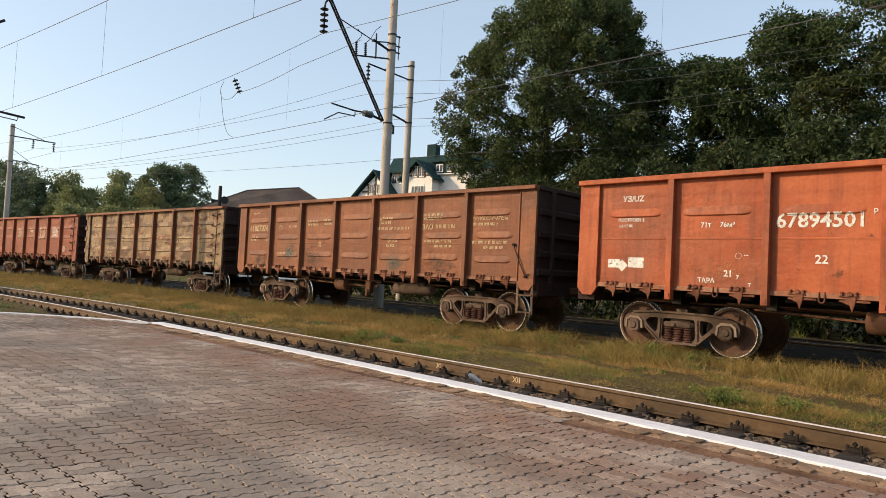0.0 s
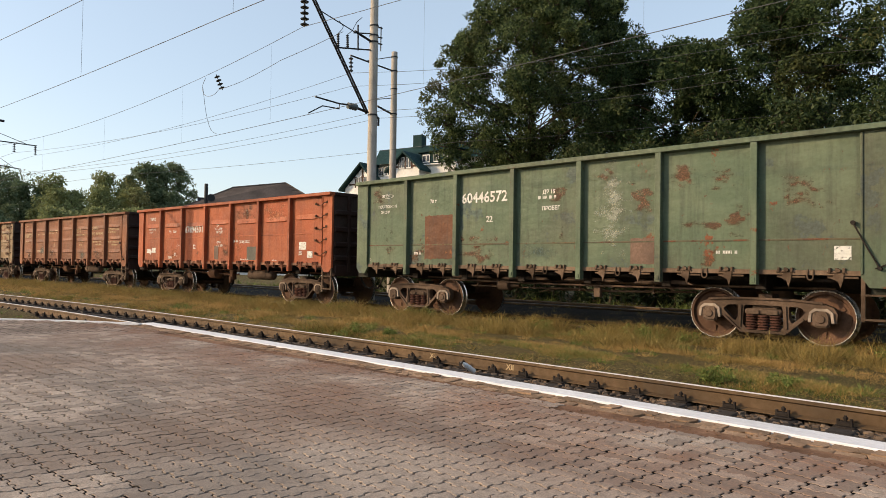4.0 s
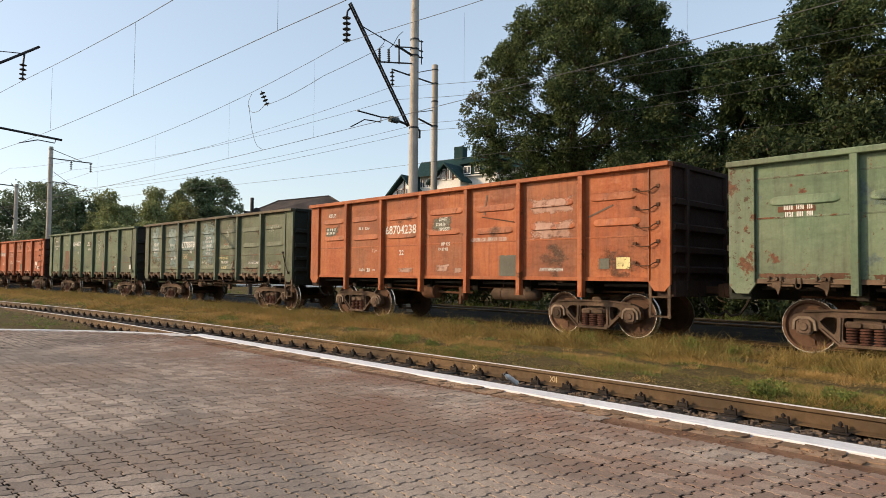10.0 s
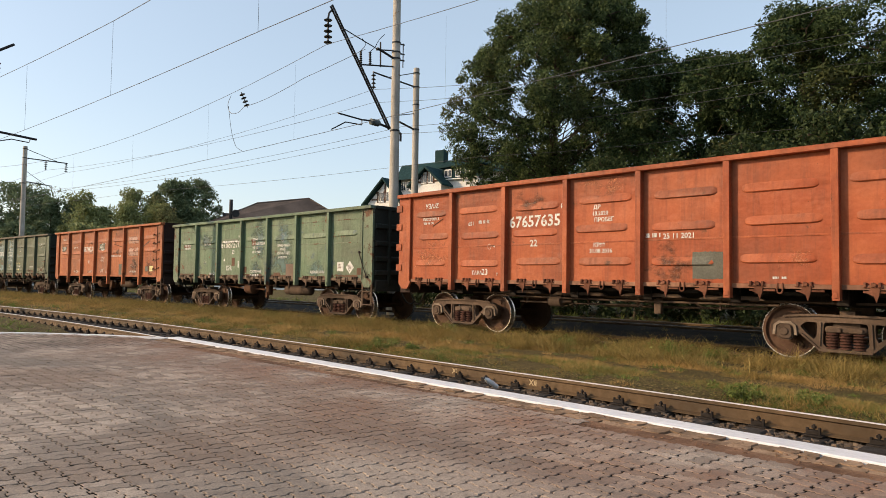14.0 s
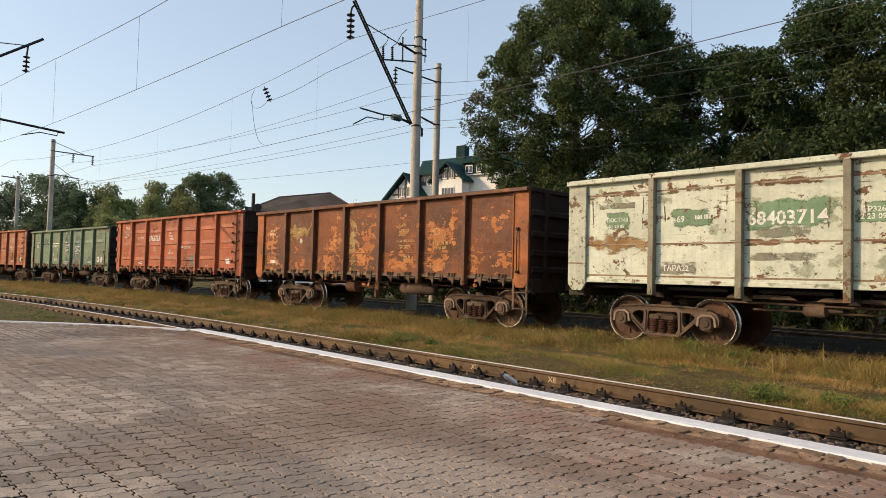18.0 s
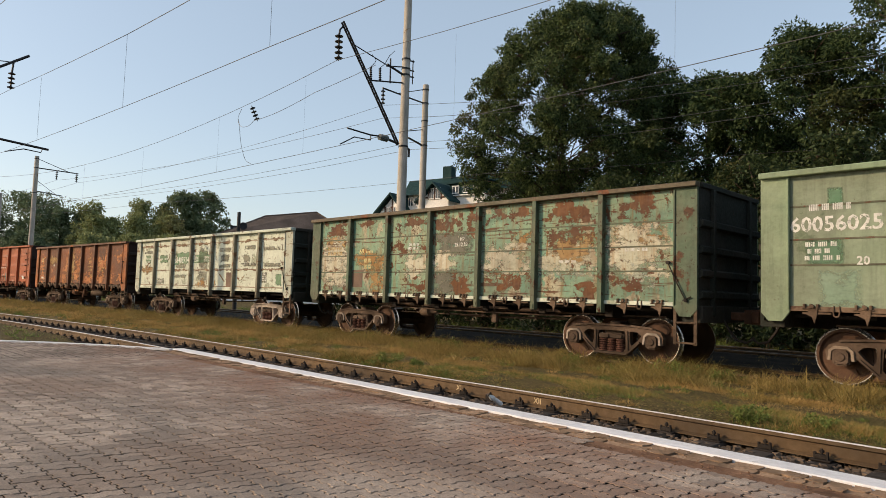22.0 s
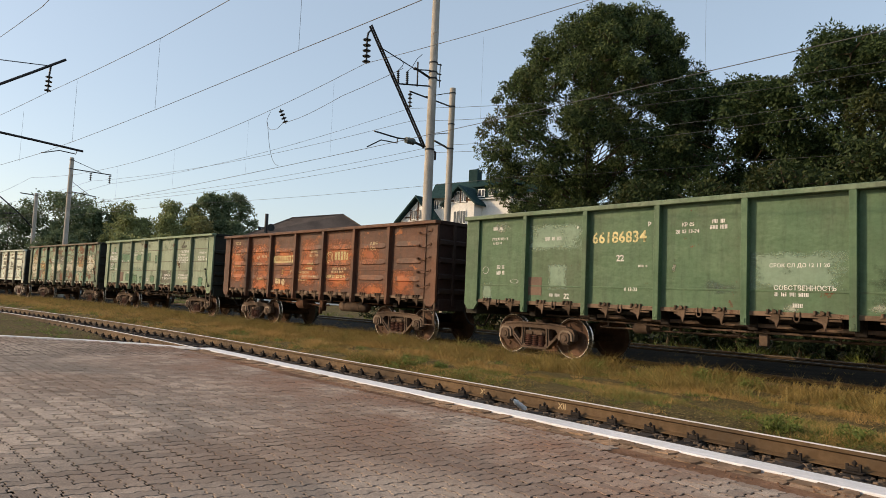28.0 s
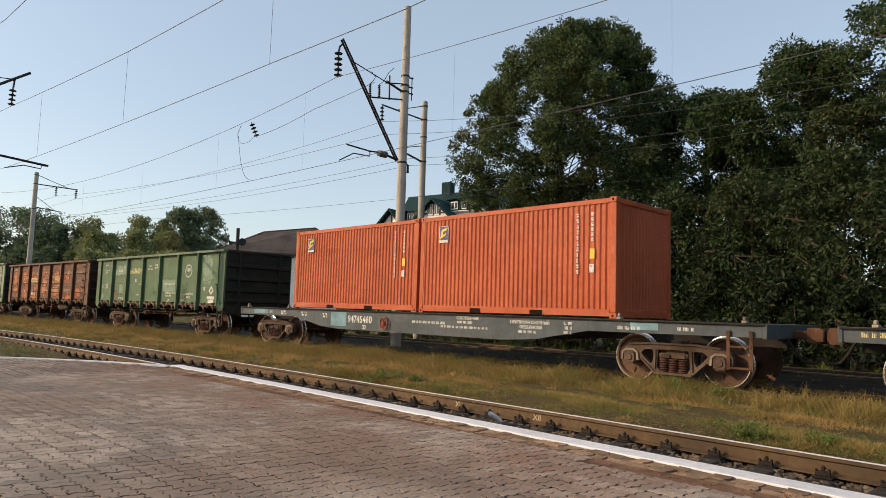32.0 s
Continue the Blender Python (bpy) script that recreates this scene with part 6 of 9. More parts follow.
gondola("rusty brown open freight wagon with orange wear", LOW, (0.26, 0.50, 0.74), (0.62,), (BURNT, BURNT_POST, BURNT_POST, BURNT_POST), marked(LOW,
    ("t", "УЗ/UZ", 0, 0.2, 0.13, 0.16), ("r", 0, 0.02, 0.24, 1.1, 0.75, SPRAY), ("r", 0, 0.0, 0.60, 1.2, 0.4, SPRAY), ("b", 1, 0, 0.25, 0.30, 0.5, 0.1), ("b", 1, 0, 0.25, 0.52, 0.6, 0.1), ("r", 1, 0.05, 0.22, 1.4, 0.6, SPRAY), ("t", "69", 1, 0.33, 0.42, 0.19), ("b", 1, 1, 0.55, 0.35, 0.4, 0.14), ("b", 1, 1, 0.4, 0.50, 0.4, 0.08), ("r", 1, 0.25, 0.56, 1.0, 0.4, SPRAY), ("r", 1, 0.2, 0.78, 1.1, 0.4, SPRAY), ("b", 1, 1, 0.4, 0.76, 0.6, 0.12),
    ("r", 2, 0.05, 0.28, 1.5, 0.4, SPRAY), ("t", "Р", 2, 0.9, 0.29, 0.14), ("t", "65238537", 2, 0.02, 0.49, 0.36, M_LETTER_Y), ("r", 2, 0.35, 0.58, 0.8, 0.3, SPRAY), ("t", "22", 2, 0.42, 0.68, 0.2, M_LETTER_OLD), ("b", 1, 2, 0.78, 0.63, 0.22, 0.06), ("p", 2, 0.15, 0.76, 0.35, 0.2, M_LETTER), ("d", 2, 0.5, 0.83, 0.15, M_LETTER), ("r", 2, 0.0, 0.86, 1.2, 0.3, SPRAY), ("r", 3, 0.15, 0.22, 0.9, 1.1, SPRAY), ("r", 3, 0.02, 0.6, 1.2, 0.4, SPRAY), ("t", "ДР 456", 3, 0.5, 0.335, 0.13), ("t", "19.01.17.19", 3, 0.44, 0.40, 0.12), ("t", "КР 175", 3, 0.42, 0.54, 0.12, M_LETTER_Y), ("t", "14 03 00", 3, 0.32, 0.61, 0.12, M_LETTER_Y), ("t", "ПРИПИСАН", 3, 0.04, 0.68, 0.115), ("t", "СТАНЦИЯ", 3, 0.04, 0.74, 0.115), ("b", 1, 3, 0.45, 0.71, 0.65, 0.09), ("b", 1, 3, 0.06, 0.77, 0.7, 0.08),
    ("r", 4, 0.02, 0.22, 1.5, 0.7, SPRAY), ("o", 4, 0.14, 0.42, 0.19, 0.19, M_LETTER_Y), ("o", 4, 0.14, 0.42, 0.11, 0.11, M_LETTER_Y), ("b", 1, 4, 0.33, 0.33, 0.95, 0.4, M_LETTER_Y), ("b", 2, 4, 0.2, 0.58, 0.9, 0.2), ("t", "СРОК СЛ ДО 25 11", 4, 0.03, 0.74, 0.125, M_LETTER_Y), ("r", 4, 0.05, 0.68, 1.3, 0.4, SPRAY), ("r", 5, 0.1, 0.84, 1.3, 0.3, SPRAY), ("r", 5, 0.1, 0.3, 0.9, 0.4, SPRAY), ("b", 2, 5, 0.4, 0.2, 0.4, 0.3), ("r", 6, 0.05, 0.66, 0.9, 0.5, SPRAY)), 6 * L, True, seed=15)
gondola("fresh green open freight wagon", LOW, (), (0.80,), (FRESH, FRESH, PALE_GREEN, FRESH), marked(LOW,
    ("r", 0, 0.25, 0.03, 0.7, 0.3, WHITEWASH), ("b", 1, 0, 0.3, 0.10, 0.4, 0.12), ("t", "ПОСТРОЕН 5", 0, 0.28, 0.26, 0.085), ("t", "18 03 10", 0, 0.3, 0.31, 0.085), ("b", 2, 0, 0.38, 0.56, 0.35, 0.28), ("o", 0, 0.15, 0.62, 0.1, 0.09), ("o", 0, 0.8, 0.75, 0.13, 0.05), ("r", 0, 0.1, 0.80, 0.3, 0.28, MINT_SOFT), ("r", 1, 0.0, 0.15, 1.5, 0.42, MINT_SOFT), ("b", 1, 1, 0.3, 0.25, 0.6, 0.12), ("t", "Р", 1, 0.86, 0.18, 0.1), ("p", 1, 0.0, 0.70, 0.4, 0.42, DARKP), ("r", 1, 0.38, 0.60, 0.5, 0.4, MINT_SOFT), ("t", "22", 1, 0.66, 0.93, 0.16), ("b", 1, 1, 0.4, 0.88, 0.4, 0.1),
    ("t", "Р", 2, 0.88, 0.19, 0.12), ("t", "66186834", 2, 0.03, 0.34, 0.33, M_LETTER_Y), ("t", "22", 2, 0.42, 0.53, 0.19), ("b", 1, 2, 0.75, 0.57, 0.25, 0.07), ("t", "0 13-33", 2, 0.55, 0.83, 0.1), ("t", "КР 05", 3, 0.25, 0.21, 0.1), ("t", "28 03 13-24", 3, 0.17, 0.275, 0.1), ("b", 2, 3, 0.6, 0.16, 0.4, 0.22), ("s", 3, 0.12, 0.72, 0.2, 0.45, 0.06, WHITEWASH), ("r", 3, 0.4, 0.72, 1.0, 0.25, BLUEP), ("r", 4, 0.0, 0.52, 1.5, 0.45, MINT_SOFT), ("t", "СРОК СЛ ДО 12 11 20", 4, 0.2, 0.60, 0.095), ("t", "СОБСТВЕННОСТЬ", 4, 0.25, 0.79, 0.11), ("b", 1, 4, 0.26, 0.81, 0.75, 0.1), ("b", 1, 4, 0.45, 0.90, 0.2, 0.1), ("r", 4, 0.35, 0.88, 0.4, 0.2, WHITEWASH), ("r", 5, 0.0, 0.86, 0.5, 0.25, WHITEWASH),
    ("o", 5, 0.45, 0.33, 0.3, 0.27), ("o", 5, 0.45, 0.33, 0.285, 0.255), ("b", 1, 5, 0.34, 0.27, 0.36, 0.22), ("o", 5, 0.6, 0.09, 0.05, 0.05), ("r", 5, 0.0, 0.55, 0.9, 0.9, SHADE_GREEN), ("t", "ПАНЮТИНО", 5, 0.32, 0.81, 0.12), ("t", "ЮЖД", 5, 0.4, 0.87, 0.11), ("d", 6, 0.62, 0.72, 0.19, M_LETTER), ("d", 6, 0.62, 0.72, 0.1, FRESH), ("p", 6, 0.42, 0.83, 0.55, 0.12, M_LETTER), ("p", 6, 0.48, 0.90, 0.42, 0.12, M_LETTER), ("b", 2, 6, 0.2, 0.66, 0.2, 0.15), ("r", 6, 0.1, 0.1, 0.9, 0.9, MINT_SOFT)), 7 * L, seed=16, tank=False)

# container flats
BLUEGREY = paint("blue grey flat wagon paint", (0.058, 0.078, 0.088), (0.085, 0.108, 0.12), 0.15)
SKYBLUE = plain("sky blue repaint", (0.13, 0.27, 0.33), 0.6, 0, 0.3, 9, 0.1)
BOX_RED = paint("orange red container paint", (0.45, 0.088, 0.030), (0.51, 0.112, 0.044), 0.03, rough=0.5, dirt=0.12)
FL = 9.2
DECK = 1.236


def flat_wagon(label, centre, marks):
    w = tagged(new("container_flat_wagon"), label, "freight wagon", "wagons of the train")
    T = Matrix.Translation
    g = Geo()
    out = [(-FL, DECK), (-FL, 0.99), (-5.6, 0.97), (-4.2, 0.72), (-3.2, 0.66), (3.2, 0.66), (4.2, 0.72), (5.6, 0.97), (FL, 0.99), (FL, DECK)]
    g.prism(out, -1.40, -1.37)
    part("side_beam", g, BLUEGREY, w)
    part("side_beam", Geo().prism(out, 1.37, 1.40), BLUEGREY, w)
    g = Geo()
    for y in (-1.40, 1.36):
        g.box(-FL, FL, y - 0.05 if y < 0 else y, y + 0.04 if y < 0 else y + 0.09, DECK - 0.035, DECK - 0.004, bev=0.005)
    for i in range(13):
        x = -8.9 + i * 1.483
        g.box(x - 0.06, x + 0.06, -1.36, 1.36, DECK - 0.16, DECK - 0.03)
    for y in (-0.25, 0.25):
        g.box(-FL, FL, y - 0.06, y + 0.06, 0.8, DECK - 0.05)
    part("frame", g, M_STEEL, w)
    for sx in (-1, 1):
        turn = Matrix.Rotation(0 if sx > 0 else math.pi, 4, "Z")
        part("end_beam", Geo().box(FL - 0.04, FL + 0.04, -1.42, 1.42, 0.97, DECK, bev=0.01), BLUEGREY, w, m=turn)
        part("coupler", cached("coupler", coupler_mesh), M_RUSTY, w, m=T((sx * (FL - 0.05), 0, 0)) @ turn)
        part("brake_hose", cached("hose", hose_mesh), M_STEEL, w, m=T((sx * FL, 0, 0)) @ Matrix.Diagonal((sx, 1, 1, 1)))
        add_bogie(w, sx * 7.36, M_BOGIE)
    part("foot_step", cached("step", step_mesh), M_RUSTY, w, m=T((2.95, 0.06, -0.1)))
    for x in (-8.7, -6.05, 6.35, 8.85):
        g = Geo().box(-0.05, 0.05, -1.43, -1.30, DECK, DECK + 0.05, bev=0.01).box(-0.03, 0.03, -1.42, -1.34, DECK + 0.05, DECK + 0.12, bev=0.015)
        part("twist_lock", g, M_BOGIE_PALE, w, m=T((x, 0, 0)))
    g = Geo()
    g.lathe([(0.155, -0.02), (0.18, -0.02), (0.18, 0.02), (0.155, 0.02), (0.155, -0.02)], 20, "y")
    for a in range(6):
        g.tube([(0.03 * math.cos(a * 1.047), 0, 0.03 * math.sin(a * 1.047)), (0.16 * math.cos(a * 1.047), 0, 0.16 * math.sin(a * 1.047))], 0.014, 5)
    g.lathe([(0, -0.04), (0.045, -0.04), (0.045, 0.06), (0, 0.06)], 10, "y")
    part("brake_wheel", g, RED, w, "red spoked hand brake wheel", T((-1.02, -1.46, 0.90)))
    for i, mk in enumerate(marks):
        if mk[0] == "text":
            part("lettering", lettering(mk[1], mk[2]), mk[-1], w, m=T((mk[3], -1.403, mk[4])))
        elif mk[0] == "bars":
            part("small_writing", bars(*mk[1:6], 300 + i), mk[-1], w, m=T((0, SIDE + 0.0065 - 1.403, 0)))["kind"] = "stuff"
        else:
            part("paint_patch", Geo().box(mk[1], mk[1] + mk[3], -1.4025, -1.395, mk[2] - mk[4], mk[2]), mk[-1], w)
    TRAIN.append((w, centre))
    return w


def corrugated(length, height, period=0.14, depth=0.026):
    """A trapezoid sheet in x and z that faces -y."""
    xs, x = [], -length / 2
    while x < length / 2 - 0.01:
        for d, y in ((0, 0), (0.038, 0), (0.07, depth), (0.108, depth)):
            if x + d <= length / 2:
                xs.append((x + d, y))
        x += period
    xs.append((length / 2, 0))
    g = Geo()
    vs = [(x, y, z) for x, y in xs for z in (0, height)]
    g.add(vs, [(2 * i, 2 * i + 2, 2 * i + 3, 2 * i + 1) for i in range(len(xs) - 1)])
    return g.mesh("corrugated_sheet", smooth=False)


M_NAVY = plain("navy sticker", (0.02, 0.025, 0.12), 0.5, 0, 0.1, 5, 0)
M_YELLOW = plain("yellow sticker", (0.70, 0.48, 0.03), 0.5, 0, 0.1, 5, 0)
# flush black faces stand in for the shade inside pockets and casting holes
M_GAP = plain("painted shade of pocket openings", (0.012, 0.01, 0.01), 0.9, 0, 0.2, 5, 0)


def container(label, centre):
    LX, LY, LZ = 6.058, 2.438, 2.591
    w = tagged(new("shipping_container"), label, "container", "containers on the flat wagon")
    T = Matrix.Translation
    hx, hy = LX / 2, LY / 2
    for sy, nm in ((-1, "side_wall"), (1, "side_wall")):
        part(nm, corrugated(LX - 0.3, LZ - 0.32), BOX_RED, w, m=Matrix.Rotation(0 if sy < 0 else math.pi, 4, "Z") @ T((0, -hy + 0.012, 0.19)))
    for sx in (-1, 1):
        part("end_wall", corrugated(LY - 0.3, LZ - 0.32), BOX_RED, w, m=Matrix.Rotation(math.pi / 2 * sx, 4, "Z") @ T((0, -hx + 0.03, 0.19)))
        for sy in (-1, 1):
            x, y = sx * (hx - 0.08), sy * (hy - 0.08)
            part("corner_post", Geo().box(x - 0.079, x + 0.079, y - 0.077, y + 0.077, 0.12, LZ - 0.12, bev=0.012), BOX_RED, w)
            for z in (0.0, LZ - 0.12):
                g = Geo().box(x - 0.085, x + 0.085, y - 0.081, y + 0.081, z, z + 0.12, bev=0.01)
                g.lathe([(0, sy * 0.0815), (0.028, sy * 0.0815), (0.03, sy * 0.075)], 10, "y", (x, y, z + 0.06), slots=[1, 1])
                part("corner_casting", g, [BOX_RED, M_GAP], w)
    for sy in (-1, 1):
        y = sy * (hy - 0.04)
        part("bottom_rail", Geo().box(-hx + 0.16, hx - 0.16, y - 0.036, y + 0.036, 0.04, 0.20, bev=0.008), BOX_RED, w)
        part("top_rail", Geo().box(-hx + 0.16, hx - 0.16, y - 0.034, y + 0.034, LZ - 0.13, LZ - 0.02, bev=0.008), BOX_RED, w)
    for sx in (-1, 1):
        part("end_rail", Geo().box(sx * (hx - 0.04) - 0.034, sx * (hx - 0.04) + 0.034, -hy + 0.16, hy - 0.16, LZ - 0.13, LZ - 0.02, bev=0.008), BOX_RED, w)
        part("end_sill", Geo().box(sx * (hx - 0.04) - 0.034, sx * (hx - 0.04) + 0.034, -hy + 0.16, hy - 0.16, 0.03, 0.2, bev=0.008), BOX_RED, w)
        part("fork_pocket", Geo().box(sx * 0.95 - 0.18, sx * 0.95 + 0.18, -hy - 0.001, -hy + 0.1, 0.045, 0.15), M_GAP, w)
    part("roof", Geo().box(-hx + 0.05, hx - 0.05, -hy + 0.05, hy - 0.05, LZ - 0.05, LZ - 0.03), BOX_RED, w)
    part("floor", Geo().box(-hx + 0.05, hx - 0.05, -hy + 0.06, hy - 0.06, 0.12, 0.17), M_STEEL, w)
    # emblem, plain shapes
    y = -hy + 0.004
    em = part("emblem", Geo().box(-2.31, -1.97, y, y + 0.004, 1.86, 2.30), M_LETTER, w, "white framed navy emblem with a yellow flash")
    part("emblem_field", Geo().box(-2.295, -1.985, y - 0.003, y, 1.93, 2.285), M_NAVY, em)
    g = Geo()
    g.prism([(-2.26, 2.11), (-2.20, 2.21), (-1.99, 2.26), (-2.03, 2.19), (-2.17, 2.15)], y - 0.006, y - 0.003)
    g.prism([(-2.27, 1.96), (-2.23, 2.11), (-2.17, 2.15), (-2.17, 2.06), (-2.04, 2.12), (-2.08, 2.05), (-2.19, 2.0)], y - 0.006, y - 0.003)
    part("emblem_flash", g, M_YELLOW, em)
    r = random.Random(3)
    g = Geo()
    for i in range(11):
        z = 2.3 - i * 0.125
        for dz in (0, 0.05):
            g.box(2.03 + r.uniform(0, 0.02), 2.10 - r.uniform(0, 0.02), y - 0.002, y, z - 0.095 + dz, z - 0.06 + dz)
    for i in range(6):
        z = 2.3 - i * 0.11
        g.box(2.41, 2.47, y - 0.002, y, z - 0.085, z - 0.05)
        g.box(2.41, 2.47, y - 0.002, y, z - 0.04, z - 0.012)
    part("code_writing", g, M_LETTER, w)["kind"] = "stuff"
    part("safety_sticker", Geo().box(2.38, 2.50, y - 0.002, y, 1.28, 1.5), M_YELLOW, w)
    part("data_plate", Geo().box(2.37, 2.49, y - 0.002, y, 0.98, 1.16), M_LETTER, w)
    TRAIN.append((w, centre))
    return w


C12 = 7 * L + L / 2 + 19.62 / 2
flat_wagon("blue-grey container flat wagon carrying two orange containers", C12, [
    ("text", "94745460", 0.285, -2.76, 0.88, M_LETTER), ("text", "СОБСТВЕННИК", 0.1, 1.75, 1.10, M_LETTER), ("text", "ПРИПИСАН СРОЧНЫЙ", 0.1, 3.5, 1.06, M_LETTER), ("text", "КИЕВ-ЛИСКИ", 0.1, 3.75, 0.95, M_LETTER), ("text", "22", 0.17, -2.05, 0.70, M_LETTER), ("patch", -3.62, 1.17, 0.78, 0.42, SKYBLUE), ("patch", -8.3, 1.19, 0.95, 0.16, SKYBLUE), ("patch", 6.6, 1.18, 0.6, 0.14, SKYBLUE),
    ("text", "60т", 0.14, -7.25, 1.05, M_LETTER), ("bars", 2, -6.5, 1.16, 0.4, 0.16, M_LETTER), ("bars", 2, -5.3, 1.14, 0.45, 0.16, M_LETTER), ("bars", 2, -4.1, 1.12, 0.35, 0.16, M_LETTER), ("bars", 1, 0.1, 1.02, 1.4, 0.1, M_LETTER), ("bars", 1, 1.78, 1.06, 0.6, 0.09, M_LETTER), ("bars", 1, 1.2, 0.93, 2.0, 0.08, M_LETTER), ("bars", 1, 3.75, 0.91, 0.6, 0.09, M_LETTER), ("bars", 3, 5.0, 1.14, 0.22, 0.3, M_LETTER), ("bars", 1, 6.3, 1.1, 0.6, 0.1, M_LETTER), ("bars", 1, 7.6, 1.12, 0.35, 0.1, M_LETTER)])
flat_wagon("blue-grey empty container flat wagon", C12 + 19.62, [("bars", 1, -8.9, 1.16, 0.6, 0.12, M_LETTER_Y), ("patch", -8.0, 1.18, 0.9, 0.16, SKYBLUE)])
container("orange corrugated shipping container on a flat wagon", C12 - 6.034 + 3.029)
container("orange corrugated shipping container beside its twin", C12 - 6.034 + 6.17 + 3.029)

# ---- platform ----
PLAT = 0.20
m = Mat("worn concrete block paving", 0.85)
pos = m.node("ShaderNodeNewGeometry").outputs["Position"]
m.p.inputs["Specular IOR Level"].default_value = 0.25
mp = m.t.nodes.new("ShaderNodeMapping")
mp.inputs["Rotation"].default_value, mp.inputs["Scale"].default_value = (0, 0, radians(-35)), (0.35, 1.6, 1)
m.link(pos, mp.inputs["Vector"])
tone = m.mix(m.island(), (0.255, 0.200, 0.160), (0.52, 0.42, 0.34))
tone = m.mix(m.noise(pos, 0.55, 5, 0.6, lo=0.44, hi=0.60), tone, m.mix(0.55, tone, (0.15, 0.125, 0.105)))
# long dark streaks painted in as soft shadows lying across the blocks
tone = m.mix(m.times(m.noise(mp.outputs[0], 0.9, 5, 0.6, lo=0.51, hi=0.62), 0.8), tone, m.mix(0.5, tone, (0.09, 0.078, 0.07)))
tone = m.mix(m.times(m.noise(pos, 0.33, 5, 0.6, lo=0.50, hi=0.62), 0.4), tone, (0.28, 0.165, 0.105))
# brick dust along the border
way = m.t.nodes.new("ShaderNodeVectorMath")
way.operation = "DISTANCE"
way.inputs[1].default_value = (0, -RADIUS, PLAT)
m.link(pos, way.inputs[0])
dust = m.node("ShaderNodeMapRange")
dust.inputs["From Min"].default_value, dust.inputs["From Max"].default_value = RADIUS - 11.2, RADIUS - 9.2
m.link(way.outputs["Value"], dust.inputs["Value"])
tone = m.mix(m.times(m.times(dust.outputs["Result"], m.noise(pos, 1.1, 6, 0.65, lo=0.36, hi=0.62)), 0.8), tone, (0.27, 0.125, 0.07))
tone = m.mix(m.times(m.noise(pos, 14, 6, 0.7, lo=0.50, hi=0.66), 0.5), tone, (0.13, 0.105, 0.085))
tone = m.mix(m.times(m.noise(pos, 80, 4, 0.7, lo=0.40, hi=0.62), 0.5), tone, (0.12, 0.10, 0.088))
m.colour(tone)
m.bump(m.noise(pos, 70, 5, 0.75), 0.6, 0.004)
M_PAVER = m.m
M_SAND = plain("dark joint sand", (0.035, 0.029, 0.024), 0.95, 0, 0.4, 8, 0.4)
M_SLAB = plain("old buff concrete slab", (0.30, 0.195, 0.125), 0.9, 0, 0.45, 9, 0.9)
M_BRICKRED = plain("crumbled red brick strip", (0.19, 0.105, 0.065), 0.95, 0, 0.5, 9, 0.8)
EDGE = -8.40
# outline of the platform: the kerb along the track, then the slanting end
end_line = [(4.0, -8.66), (2.7, -9.35), (1.7, -10.05), (0.4, -11.2), (-1.5, -13.2), (-4.0, -16.5), (-6.0, -30.0)]
front = [spot(s, -8.66) for s in np.linspace(40, 4.0, 30)]
ring = [(p.x, p.y) for p in front] + [(spot(s, o).x, spot(s, o).y) for s, o in end_line[1:]] + [(40, -30.0)]
g = Geo()
n = len(ring)
g.add([(x, y, PLAT - 0.024) for x, y in ring] + [(x, y, -0.5) for x, y in ring], [tuple(range(n))] + [(i, (i + 1) % n, (i + 1) % n + n, i + n) for i in range(n)])
platform = tagged(part("platform", g, M_SAND), "low railway platform paved with worn concrete blocks", "platform", kind="structure")
kerb = part("kerb", sweep([(EDGE, -0.4), (EDGE, PLAT - 0.012), (EDGE - 0.012, PLAT), (-8.64, PLAT + 0.002), (-8.65, PLAT - 0.006), (-8.65, -0.4)], lambda s: 0.0, 3.9, 42, 1.0), M_WHITE, platform, "white painted concrete platform edge")
part("kerb_lip", sweep([(EDGE + 0.11, -0.4), (EDGE + 0.11, PLAT - 0.03), (EDGE + 0.10, PLAT - 0.018), (EDGE + 0.002, PLAT - 0.014), (EDGE + 0.002, -0.4)], lambda s: 0.0, 3.9, 42, 1.0), plain("grimy bare concrete", (0.075, 0.06, 0.048), 0.9, 0, 0.4, 6, 0.6), platform, "grimy unpainted outer lip of the kerb")
g = Geo()
for (s0, o0), (s1, o1) in zip(end_line[:4], end_line[1:5]):
    a, b = spot(s0, o0, PLAT + 0.004), spot(s1, o1, PLAT + 0.004)
    d = (b - a).normalized()
    w = Vector((-d.y, d.x, 0)) * 0.07
    u = Vector((0, 0, 0.3))
    g.add([a - w, b - w, b + w, a + w, a - w - u, b - w - u, b + w - u, a + w - u], [(0, 1, 2, 3), (0, 4, 5, 1), (1, 5, 6, 2), (2, 6, 7, 3), (3, 7, 4, 0)])
part("kerb", g, M_WHITE, platform, "thin white painted edge of the platform's end")
part("dirt_strip", sweep([(-8.91, PLAT - 0.05), (-8.925, PLAT - 0.007), (-9.26, PLAT - 0.008), (-9.29, PLAT - 0.05)], lambda s: 0.02 * math.sin(s * 5.1), 4.4, 42, 0.4), M_BRICKRED, platform, "reddish dirt between border blocks and paving")
r = random.Random(11)
